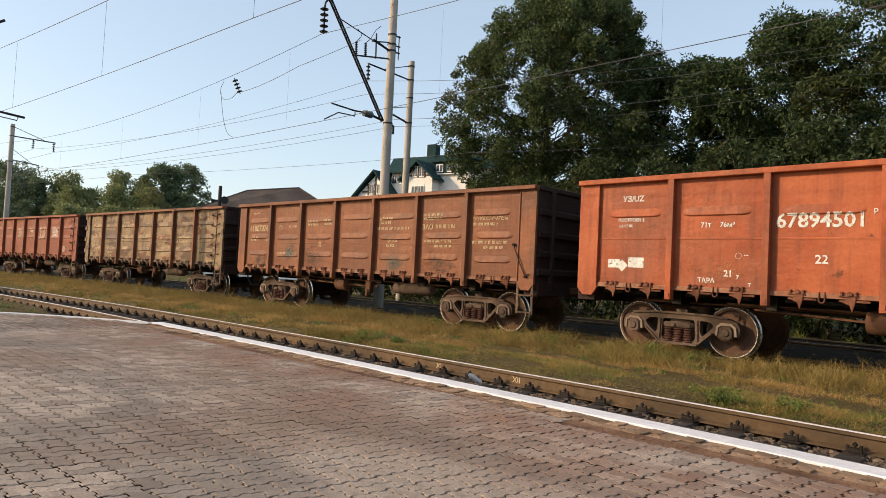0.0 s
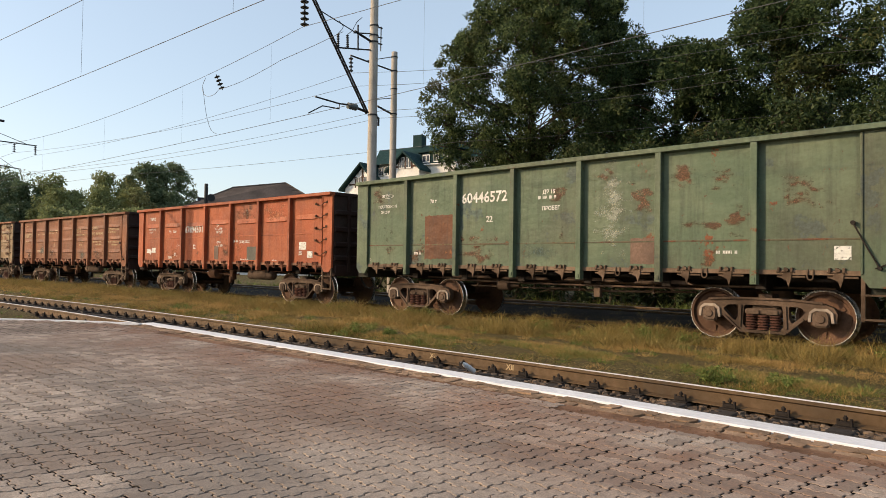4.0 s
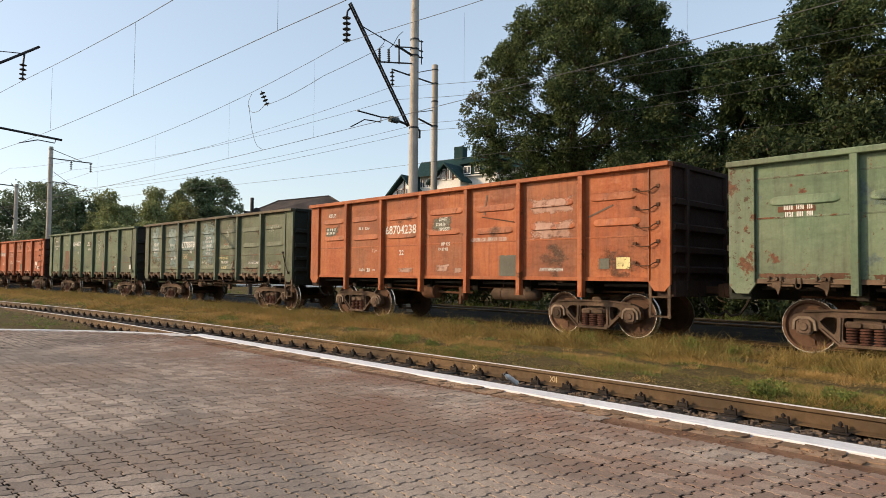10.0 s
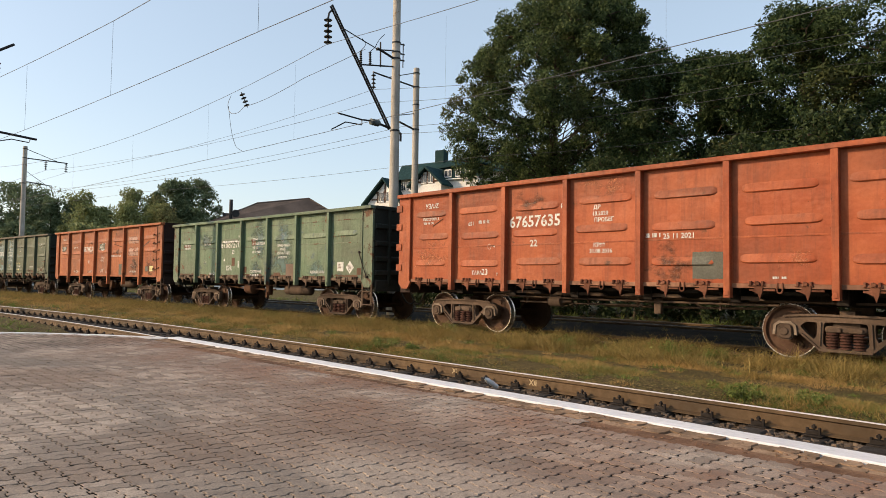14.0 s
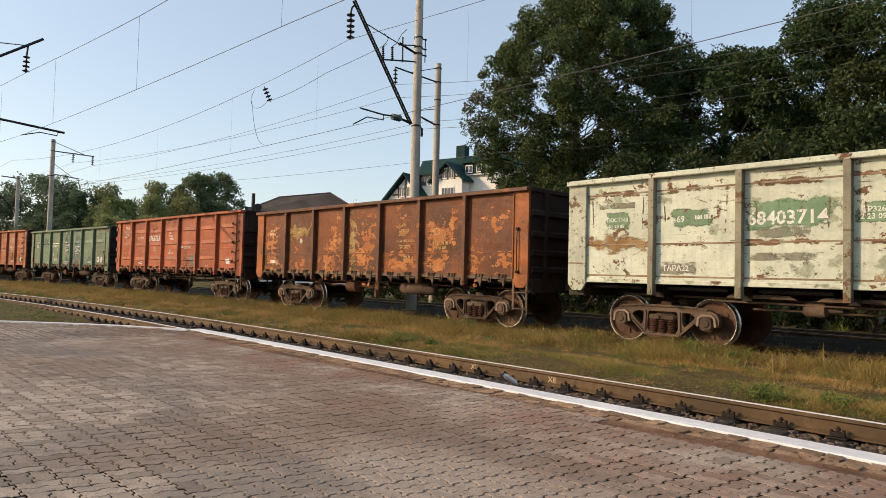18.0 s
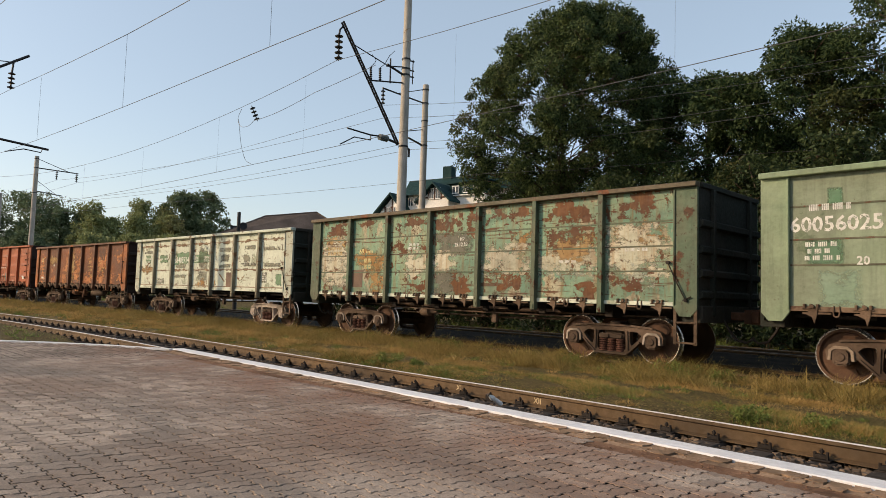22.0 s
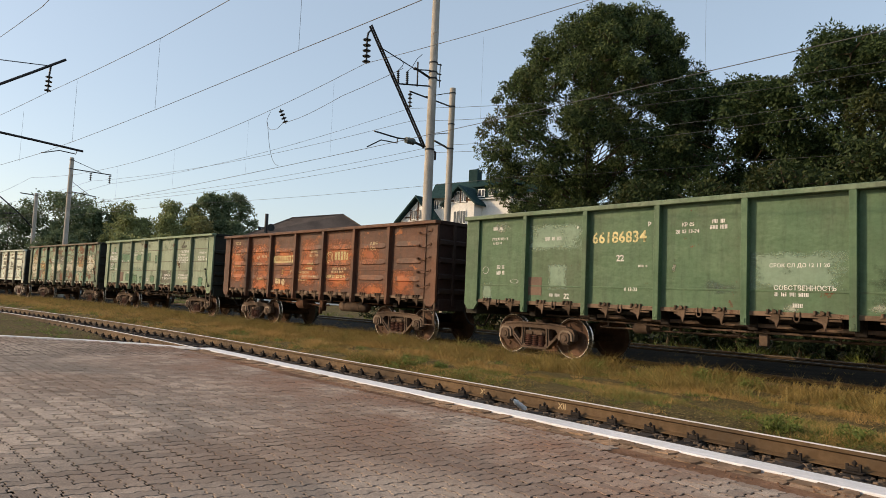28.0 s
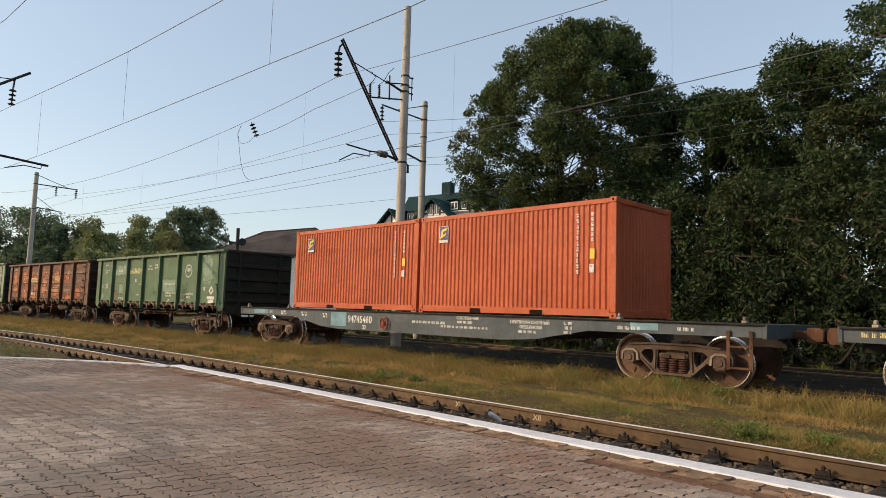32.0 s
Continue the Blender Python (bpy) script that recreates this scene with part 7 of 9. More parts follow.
for o0, o1 in ((-8.656, -8.79), (-8.796, -8.93)):
    s = 4.15
    while s < 30:
        w = r.uniform(0.08, 0.19)
        j = lambda k=1.0: r.uniform(-0.014, 0.014) * k
        om = (o0 + o1) / 2
        pts = [(s + 0.006 + j(), o0 + j(0.2)), (s + w * 0.5 + j(), o0 + j(0.2)), (s + w + j(), o0 + j(0.2)), (s + w + 0.02 + j(), om + j(2)), (s + w + j(), o1 + j()), (s + w * 0.5 + j(), o1 + j()), (s + 0.006 + j(), o1 + j()), (s + 0.02 + j(), om + j(2))]
        z = PLAT + r.uniform(-0.016, -0.002)
        tilt = r.uniform(-0.03, 0.03)
        c = spot(s + w / 2, om, z)
        top = [spot(a, b, z + tilt * (a - s - w / 2)) for a, b in pts]
        low = [p - Vector((0, 0, 0.05)) for p in top]
        ins = [Vector((c.x, c.y, p.z + 0.004)).lerp(p, 0.94) for p in top]
        k = len(pts)
        part("border_block", Geo().add(ins + top + low, [tuple(range(k))] + [(i, (i + 1) % k, (i + 1) % k + k, i + k) for i in range(k)] + [(i + k, (i + 1) % k + k, (i + 1) % k + 2 * k, i + 2 * k) for i in range(k)]), M_SLAB, platform)
        s += w + 0.008


# unseen plain wall added behind the platform to hold back sky light
g = Geo()
g.box(22, 75, -24.3, -24, -0.5, 9.5)
tagged(part("wall_south", g, plain("cream rendered wall", (0.42, 0.36, 0.26), 0.9)), "unseen plain wall added behind the platform to cut sky light", "wall", kind="structure")


# ---- fast sheets of many small faces ----
def quads(name, V, mat):
    """One mesh from an array of faces that all have the same number of corners."""
    n, q = len(V), V.shape[1]
    me = bpy.data.meshes.new(name)
    me.vertices.add(q * n)
    me.vertices.foreach_set("co", np.ascontiguousarray(V, dtype=np.float32).ravel())
    me.loops.add(q * n)
    me.loops.foreach_set("vertex_index", np.arange(q * n, dtype=np.int32))
    me.polygons.add(n)
    me.polygons.foreach_set("loop_start", np.arange(0, q * n, q, dtype=np.int32))
    me.update()
    me.validate()
    me.materials.append(None)
    ob = new(name, me)
    ob.material_slots[0].link = "OBJECT"
    ob.material_slots[0].material = mat
    return ob


def unit(a):
    return a / np.maximum(np.linalg.norm(a, axis=-1, keepdims=True), 1e-9)


def curve_xy(s, off):
    a = s / RADIUS
    return (RADIUS + off) * np.sin(a), (RADIUS + off) * np.cos(a) - RADIUS


def foliage_material(name, dark, light, dry=None, amount=0.3, cut=0.54):
    m = Mat(name, 0.6)
    m.p.inputs["Specular IOR Level"].default_value = 0.18
    pos = m.node("ShaderNodeNewGeometry").outputs["Position"]
    col = m.mix(m.island(), dark, light)
    if dry:
        col = m.mix(m.noise(pos, amount, 3, lo=cut, hi=cut + 0.2), col, m.mix(m.island(), [c * 0.6 for c in dry], dry))
    m.colour(col)
    tr = m.node("ShaderNodeBsdfTranslucent")
    m.link(col, tr.inputs["Color"])
    mixer = m.node("ShaderNodeMixShader", Fac=0.28)
    m.link(m.p.outputs[0], mixer.inputs[1])
    m.link(tr.outputs[0], mixer.inputs[2])
    m.link(mixer.outputs[0], m.t.nodes["Material Output"].inputs["Surface"])
    return m.m


M_LEAF = foliage_material("ash leaves", (0.016, 0.034, 0.013), (0.074, 0.112, 0.040), (0.12, 0.105, 0.034), 0.2, 0.56)
# brighter copy of the leaves: sunlight on the tall ash put into the colour
M_LEAF_ASH = foliage_material("sunlit ash leaves", (0.014, 0.030, 0.012), (0.128, 0.172, 0.062), (0.135, 0.125, 0.042), 0.22, 0.56)
# shrub and undergrowth leaves darkened: shade under crowns and behind the train
M_LEAF_DARK = foliage_material("shrub leaves with crown shade in colour", (0.016, 0.030, 0.012), (0.062, 0.088, 0.032), (0.12, 0.095, 0.032), 0.3, 0.58)
M_LEAF_SHADE = foliage_material("undergrowth leaves with shade in colour", (0.015, 0.028, 0.012), (0.048, 0.07, 0.028))
# far row: leaf colours lightened, with distance haze mixed into them
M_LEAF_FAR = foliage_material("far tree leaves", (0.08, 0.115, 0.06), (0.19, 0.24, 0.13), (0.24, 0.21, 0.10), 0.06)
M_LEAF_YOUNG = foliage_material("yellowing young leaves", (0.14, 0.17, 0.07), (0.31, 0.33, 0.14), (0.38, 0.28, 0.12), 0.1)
M_BARK = plain("grey brown bark", (0.09, 0.07, 0.05), 0.95, 0, 0.4, 3, 0.8)
M_GRASS = foliage_material("grass with dry straw", (0.095, 0.072, 0.022), (0.44, 0.30, 0.10), (0.58, 0.37, 0.14), 0.9, 0.40)
M_GRASS_RED = foliage_material("reddish seeding grass", (0.14, 0.11, 0.035), (0.40, 0.29, 0.10), (0.48, 0.36, 0.13), 0.5)
M_GRASS_GREEN = foliage_material("fresh weeds", (0.075, 0.11, 0.025), (0.23, 0.275, 0.078))


def leaves(rs, centres, radii, count, size):
    """Leaves in tufts: most of them near the tuft's skin, hanging outwards."""
    k = rs.integers(0, len(centres), count)
    d = unit(rs.normal(size=(count, 3)))
    p = centres[k] + d * (radii[k] * rs.uniform(0.15, 1.0, count) ** 0.5)[:, None] * np.array([1, 1, 0.8])
    axis = unit(d * 0.7 + rs.normal(size=(count, 3)) * 0.7 + np.array([0, 0, -0.4]))
    side = unit(np.cross(axis, unit(rs.normal(size=(count, 3)))))
    L = size * rs.uniform(0.6, 1.5, count)[:, None]
    nrm = np.cross(axis, side)
    a = p
    b = p + axis * L * 0.42 + side * L * 0.22 + nrm * L * 0.07
    c = p + axis * L
    e = p + axis * L * 0.42 - side * L * 0.22 + nrm * L * 0.07
    return np.stack([a, b, c, e], 1)


# how wide a crown is at each height, as parts of its height and spread
DOME = ((0.06, 0.40), (0.25, 0.62), (0.5, 0.84), (0.70, 1.0), (0.86, 0.76), (0.95, 0.45), (1.0, 0.2))
SPIRE = ((0.05, 0.7), (0.3, 1.0), (0.55, 0.8), (0.8, 0.5), (1.0, 0.12))
BUSH = ((0.0, 0.9), (0.4, 1.0), (0.75, 0.8), (1.0, 0.25))


def tree(label, x, y, height, spread, seed, count, size, mat=None, name="tree", category="tree", group="", trunk=0.22, lobes=60, lobe=0.24, tufts=26, outline=DOME, bare=0.12, lean=0.0, fine=1.0):
    """A tapered trunk with limbs; each limb ends in a rounded lobe of leaf tufts, with gaps between the lobes."""
    rs = np.random.default_rng(seed)
    root = tagged(new(name), label, category, group)
    root.matrix_basis = Matrix.Translation((x, y, -0.15))
    g = Geo()
    stem = [Vector((0, 0, 0)), Vector((0.1, 0.05, height * 0.2)), Vector((0.02, 0.15, height * 0.45)), Vector((0.1, 0, height * 0.86))]
    g.tube(stem, [trunk * 1.35, trunk, trunk * 0.7, trunk * 0.12], 9)
    hs, ws = [a for a, b in outline], [b for a, b in outline]
    cents, rads = [], []
    for i in range(lobes):
        u = (i + 0.5) / lobes
        h = bare + (1 - bare) * (u ** 0.85)
        r = lobe * spread * rs.uniform(0.7, 1.25)
        wide = float(np.interp(h, hs, ws)) * spread * rs.uniform(0.86, 1.05)
        ring = max(0.0, wide - r * 0.8) * (1.0 if rs.random() < 0.72 else rs.uniform(0.2, 0.7))
        az = i * 2.39996 + rs.uniform(-0.3, 0.3)
        c = np.array([math.cos(az) * ring + lean * (h - 0.45), math.sin(az) * ring, min(h * height, height - r * 0.7)])
        t = min(0.95, max(0.12, (c[2] - 0.45 * ring) / (height * 0.86)))
        base = Vector((0.08, 0.08, t * height * 0.86))
        mid = base.lerp(Vector(c), 0.55) + Vector((0, 0, 0.10 * ring))
        g.tube([base, mid, Vector(c)], [trunk * 0.34 * (1.15 - t), trunk * 0.2 * (1.15 - t), 0.02], 5)
        n = tufts
        d = unit(rs.normal(size=(n, 3)) + np.array([0, 0, 0.35]))
        q = c + d * r * rs.uniform(0.55, 1.08, (n, 1)) * np.array([1, 1, 0.8])
        cents.append(q)
        rads.append(np.full(n, r) * rs.uniform(0.22, 0.42, n) * fine)
        for k in range(3):
            g.tube([Vector(c), Vector(q[k])], [0.03, 0.01], 4)
    part("trunk", g, M_BARK, root)
    crown = quads("crown", leaves(rs, np.concatenate(cents), np.concatenate(rads), count, size), mat or M_LEAF)
    crown.parent = root
    return root


# ---- trees and bushes ----
def standing(s, off):
    p = spot(s, off)
    return p.x, p.y


ASH = ((0.2, 0.3), (0.3, 0.44), (0.42, 0.68), (0.5, 0.86), (0.57, 1.0), (0.68, 0.94), (0.8, 0.78), (0.9, 0.58), (0.97, 0.42), (1.0, 0.25))
tree("tall leafy ash tree behind the railway line", *standing(-3.7, 14), 15.6, 6.0, 3, 270000, 0.13, M_LEAF_ASH, trunk=0.2, lobes=185, lobe=0.145, tufts=22, outline=ASH, bare=0.2, lean=2.5, fine=0.9)
tree("broad dark green tree beside a taller ash", *standing(2.9, 15.5), 11.5, 4.6, 8, 90000, 0.14, lobes=80, lobe=0.2, fine=0.85)
tree("dark green tree of the row behind the line", *standing(6.9, 16.0), 12.7, 4.4, 12, 120000, 0.135, lobes=90, lobe=0.2, fine=0.85)
tree("large dark green tree at the end of the row", *standing(13.0, 16.5), 15.6, 5.6, 13, 110000, 0.16, lobes=100, lobe=0.2)
tree("broad green tree among the row", *standing(23.5, 16), 15.0, 6.5, 14, 15000, 0.36)
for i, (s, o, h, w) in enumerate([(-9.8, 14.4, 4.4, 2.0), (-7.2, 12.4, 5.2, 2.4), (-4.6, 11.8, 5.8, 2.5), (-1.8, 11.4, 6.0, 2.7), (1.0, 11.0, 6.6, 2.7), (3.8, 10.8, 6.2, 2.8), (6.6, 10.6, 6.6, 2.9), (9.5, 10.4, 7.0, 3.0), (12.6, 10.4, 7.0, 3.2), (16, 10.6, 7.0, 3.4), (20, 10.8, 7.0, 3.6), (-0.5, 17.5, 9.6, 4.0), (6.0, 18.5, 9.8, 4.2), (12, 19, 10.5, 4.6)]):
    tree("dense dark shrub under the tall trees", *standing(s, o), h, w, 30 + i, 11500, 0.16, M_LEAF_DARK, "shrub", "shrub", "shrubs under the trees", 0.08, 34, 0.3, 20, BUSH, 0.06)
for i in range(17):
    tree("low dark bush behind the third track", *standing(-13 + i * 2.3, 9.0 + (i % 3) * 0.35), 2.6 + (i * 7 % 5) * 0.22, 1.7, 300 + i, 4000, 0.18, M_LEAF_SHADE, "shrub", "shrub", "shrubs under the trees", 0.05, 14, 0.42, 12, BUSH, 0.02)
# unseen trees added past the row: they keep horizon light off wagon ends
for i, (s, o) in enumerate([(31, 13), (40, 12), (50, 13), (60, 10)]):
    tree("unseen tree added along the row to block sky light", *standing(s, o), 14.5, 6.5, 120 + i, 6000, 0.5, lobes=50)
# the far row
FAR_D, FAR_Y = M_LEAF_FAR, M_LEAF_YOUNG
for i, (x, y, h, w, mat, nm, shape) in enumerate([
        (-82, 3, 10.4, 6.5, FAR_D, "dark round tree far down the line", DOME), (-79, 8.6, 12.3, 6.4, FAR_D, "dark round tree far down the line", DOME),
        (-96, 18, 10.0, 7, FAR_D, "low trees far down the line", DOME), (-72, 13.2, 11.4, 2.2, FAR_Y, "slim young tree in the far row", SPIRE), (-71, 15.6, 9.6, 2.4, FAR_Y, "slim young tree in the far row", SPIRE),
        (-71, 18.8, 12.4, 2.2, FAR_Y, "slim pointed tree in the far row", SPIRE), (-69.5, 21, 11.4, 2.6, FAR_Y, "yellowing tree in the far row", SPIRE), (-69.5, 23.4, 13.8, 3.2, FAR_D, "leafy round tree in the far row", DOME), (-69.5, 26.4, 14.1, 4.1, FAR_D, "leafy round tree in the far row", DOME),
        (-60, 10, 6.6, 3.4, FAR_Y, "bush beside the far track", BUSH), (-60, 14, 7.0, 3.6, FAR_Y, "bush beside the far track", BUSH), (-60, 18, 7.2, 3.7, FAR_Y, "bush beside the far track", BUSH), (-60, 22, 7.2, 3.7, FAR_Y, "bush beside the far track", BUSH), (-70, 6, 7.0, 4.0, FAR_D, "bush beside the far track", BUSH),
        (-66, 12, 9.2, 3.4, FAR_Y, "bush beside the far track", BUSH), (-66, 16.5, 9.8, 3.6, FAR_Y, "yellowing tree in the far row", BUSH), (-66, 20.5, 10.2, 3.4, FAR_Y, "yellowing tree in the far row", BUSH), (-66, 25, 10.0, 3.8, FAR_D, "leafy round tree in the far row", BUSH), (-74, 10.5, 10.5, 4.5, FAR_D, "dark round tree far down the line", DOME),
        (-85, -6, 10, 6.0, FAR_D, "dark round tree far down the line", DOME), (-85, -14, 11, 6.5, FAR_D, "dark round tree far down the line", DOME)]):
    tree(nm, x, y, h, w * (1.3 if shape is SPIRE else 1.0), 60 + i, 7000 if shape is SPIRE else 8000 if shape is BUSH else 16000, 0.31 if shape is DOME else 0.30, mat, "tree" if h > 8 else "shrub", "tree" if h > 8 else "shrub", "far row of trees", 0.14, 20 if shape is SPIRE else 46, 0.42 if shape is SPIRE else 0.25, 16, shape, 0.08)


# ---- grass, weeds and ballast ----
def blades(rs, s, off, z, h, w):
    n = len(s)
    x, y = curve_xy(s, off)
    p = np.stack([x, y, z], 1)
    az = rs.uniform(0, 2 * np.pi, n)
    side = np.stack([np.cos(az), np.sin(az), np.zeros(n)], 1) * w[:, None]
    bend = rs.normal(size=(n, 3)) * np.array([0.85, 0.85, 0.12]) * h[:, None]
    tip = p + np.array([0, 0, 1.0]) * h[:, None] + bend
    return np.stack([p - side * 1.1, p + side * 1.1, tip], 1)


rs = np.random.default_rng(4)
kinds = ([], [], [])
for s0, s1, o0, o1, count, h0, h1, w, kind in [
        (-60, -12, -5.2, -0.9, 60000, 0.05, 0.16, 0.014, 0), (-14, 6, -5.3, -0.9, 130000, 0.03, 0.12, 0.008, 0), (4, 22, -5.4, -0.9, 330000, 0.015, 0.07, 0.0045, 0),
        (-40, -8, -5.35, -4.3, 30000, 0.03, 0.09, 0.012, 1), (-8, 22, -5.35, -3.9, 230000, 0.02, 0.06, 0.005, 1), (-20, 22, -4.6, -1.6, 80000, 0.02, 0.06, 0.005, 1),
        (-40, 22, -2.9, -0.95, 80000, 0.06, 0.24, 0.006, 2), (-40, 22, -1.5, -0.5, 46000, 0.07, 0.24, 0.006, 2), (-40, 22, -0.6, 1.0, 14000, 0.05, 0.17, 0.007, 2), (-40, 22, 1.0, 6.0, 9000, 0.04, 0.12, 0.008, 2), (-60, 30, 8.2, 10.0, 6000, 0.08, 0.25, 0.012, 1),
        (-45, 0, -13.5, -8.9, 14000, 0.03, 0.09, 0.012, 1)]:
    # tufts of about a dozen blades
    tuft = count // 12
    k = rs.integers(0, tuft, count)
    s = rs.uniform(s0, s1, tuft)[k] + rs.normal(0, 0.035, count)
    o = rs.uniform(o0, o1, tuft)[k] + rs.normal(0, 0.03, count)
    lump = np.sin(s * 2.1 + np.sin(o * 3)) + np.sin(o * 4.3 + s * 0.7)
    if kind == 1 and o0 > -5 and o1 < 0:
        keep = np.sin(s * 0.9 + 1.3 * np.sin(o * 2.2)) + 0.6 * np.sin(o * 5 - s) > 0.55
    else:
        lump = lump + 0.9 * np.sin(s * 5.3 + 2 * np.sin(o * 4.1)) * np.sin(o * 9.0 + s * 1.9)
        keep = lump + rs.normal(size=count) * 0.7 > -0.75
    if o0 < -8:
        keep &= (s + (o + 8.7) * -1.15 < 3.0) & (s * 1.0 < 2.9 + (o + 8.66) * 1.2)
    if -5.5 < o0 < -5.25:
        keep &= o > -5.28 + 0.2 * np.sin(s * 1.7) + 0.08 * np.sin(s * 6.1) + rs.normal(size=count) * 0.08
    s, o, lump = s[keep], o[keep], lump[keep]
    z = np.array([ground_height(b, a) for a, b in zip(s, o)]) - 0.03
    h = rs.uniform(h0, h1, len(s)) * (1.0 + 0.42 * np.clip(lump, -1, 2.2))
    kinds[kind].append(blades(rs, s, o, z, h, np.full(len(s), w) * rs.uniform(0.6, 1.4, len(s))))
# tall seeding clumps along the train's rails
for kind, clumps in ((2, 230), (1, 70), (0, 120)):
    cs, co = rs.uniform(-32, 21, clumps), rs.uniform(-2.3, -0.75, clumps)
    k = rs.integers(0, clumps, clumps * 46)
    tall = rs.uniform(0.5, 1.3, clumps)[k]
    s, o = cs[k] + rs.normal(0, 0.085, len(k)), co[k] + rs.normal(0, 0.07, len(k))
    h = rs.uniform(0.12, 0.34, len(k)) * tall
    kinds[kind].append(blades(rs, s, o, np.full(len(k), -0.12), h, rs.uniform(0.003, 0.007, len(k))))
# broad low tufts and dead stalks scattered between the tracks
for kind, clumps, wide in ((1, 620, 0.008), (0, 420, 0.006), (2, 260, 0.005)):
    cs, co = rs.uniform(-30, 21, clumps), rs.uniform(-5.15, -0.8, clumps)
    k = rs.integers(0, clumps, clumps * 60)
    big = rs.uniform(0.4, 1.4, clumps)[k]
    s, o = cs[k] + rs.normal(0, 0.06, len(k)) * big, co[k] + rs.normal(0, 0.05, len(k)) * big
    z = np.array([ground_height(b, a) for a, b in zip(s, o)]) - 0.02
    kinds[kind].append(blades(rs, s, o, z, rs.uniform(0.03, 0.10, len(k)) * big, wide * rs.uniform(0.5, 1.4, len(k))))
tagged(quads("grass", np.concatenate(kinds[1]), M_GRASS_GREEN), "short fresh green grass beside the rails", "grass", kind="stuff")
tagged(quads("grass", np.concatenate(kinds[2]), M_GRASS_RED), "tall reddish dry grass along the train's rails", "grass", kind="stuff")
tagged(quads("grass", np.concatenate(kinds[0]), M_GRASS), "dry yellow and green grass between the tracks", "grass", kind="stuff")
for i, (s, o, h) in enumerate([(5.3, -4.9, 0.34), (6.0, -4.7, 0.22), (12.6, -5.0, 0.26), (13.3, -4.8, 0.2), (9.9, -1.5, 0.5), (10.6, -1.4, 0.35), (3.5, -1.4, 0.45), (14.0, -1.3, 0.45), (0.4, -1.5, 0.4), (7.4, -1.5, 0.42), (-3.0, -4.6, 0.25), (15.5, -4.6, 0.24)]):
    r2 = np.random.default_rng(90 + i)
    x, y = standing(s, o)
    h *= 0.7
    c = np.stack([r2.normal(0, h * 0.75, 14), r2.normal(0, h * 0.6, 14), r2.uniform(0.15, 0.8, 14) * h], 1)
    pl = tagged(new("weed_plant"), "green leafy weed in the trackside grass", "weed", "weeds between the tracks")
    pl.matrix_basis = Matrix.Translation((x, y, -0.12))
    leafage = quads("foliage", leaves(r2, c, np.full(14, h * 0.35), 700, 0.036), M_GRASS_GREEN)
    leafage.parent, leafage["kind"] = pl, "stuff"
    stalks = Geo()
    for q in c:
        stalks.tube([(q[0] * 0.2, q[1] * 0.2, -0.02), (q[0] * 0.7, q[1] * 0.7, q[2] * 0.6), tuple(q)], [0.006, 0.004, 0.002], 4)
    part("stalk", stalks, M_GRASS_GREEN, pl)

m = Mat("crushed stone", 0.9)
col = m.mix(m.island(), (0.045, 0.032, 0.022), (0.19, 0.13, 0.085))
m.colour(m.mix(m.times(m.noise(m.coords(shuffle=False), 25, 4, lo=0.4, hi=0.7), 0.5), col, (0.05, 0.04, 0.035)))
M_STONE = m.m
rs = np.random.default_rng(7)
n = 22000
s, o = np.where(rs.random(n) < 0.6, rs.uniform(2, 18, n), rs.uniform(-24, 4, n)), rs.uniform(-1.45, 1.65, n)
x, y = curve_xy(s, np.array([near_off(a) for a in s]) + o)
size = rs.uniform(0.018, 0.046, n)
base = np.array([(1, 1, -1), (-1, 1, -1), (-1, -1, -1), (1, -1, -1), (0.7, 0.7, 0.8), (-0.7, 0.7, 0.8), (-0.7, -0.7, 0.8), (0.7, -0.7, 0.8)], float)
V = base[None] * size[:, None, None] * rs.uniform(0.6, 1.2, (n, 8, 3))
az = rs.uniform(0, 6.28, n)
ca, sa = np.cos(az)[:, None], np.sin(az)[:, None]
V = np.stack([V[..., 0] * ca - V[..., 1] * sa, V[..., 0] * sa + V[..., 1] * ca, V[..., 2]], -1)
V += np.stack([x, y, -0.235 + rs.uniform(-0.01, 0.02, n)], 1)[:, None]
me = bpy.data.meshes.new("ballast")
faces = np.array([(4, 5, 6, 7), (0, 3, 7, 4), (1, 0, 4, 5), (2, 1, 5, 6), (3, 2, 6, 7)])[:, ::-1]
me.from_pydata(V.reshape(-1, 3).tolist(), [], (faces[None] + 8 * np.arange(n)[:, None, None]).reshape(-1, 4).tolist())
tagged(part("ballast", me, M_STONE), "brownish crushed stone between the sleepers", "ballast", kind="stuff")
bpy.data.objects["ballast"].data.materials.append(M_STONE)


n = 1100
rs = np.random.default_rng(17)
s = rs.uniform(4.3, 24, n)
o = -9.02 + rs.normal(0, 0.06, n) + 0.05 * np.sin(s * 2.3) - np.abs(rs.normal(0, 0.05, n)) * (np.sin(s * 1.1) > 0.2)
x, y = curve_xy(s, o)
size = rs.uniform(0.002, 0.007, n)
V = base[None] * size[:, None, None] * rs.uniform(0.6, 1.2, (n, 8, 3)) * np.array([1.2, 1.2, 0.45])
V += np.stack([x, y, np.full(n, PLAT + 0.001)], 1)[:, None]
me = bpy.data.meshes.new("crumbs")
me.from_pydata(V.reshape(-1, 3).tolist(), [], (faces[None] + 8 * np.arange(n)[:, None, None]).reshape(-1, 4).tolist())
me.materials.append(M_BRICKRED)
tagged(part("rubble", me, M_BRICKRED), "reddish brick crumbs along the border blocks", "rubble", kind="stuff")


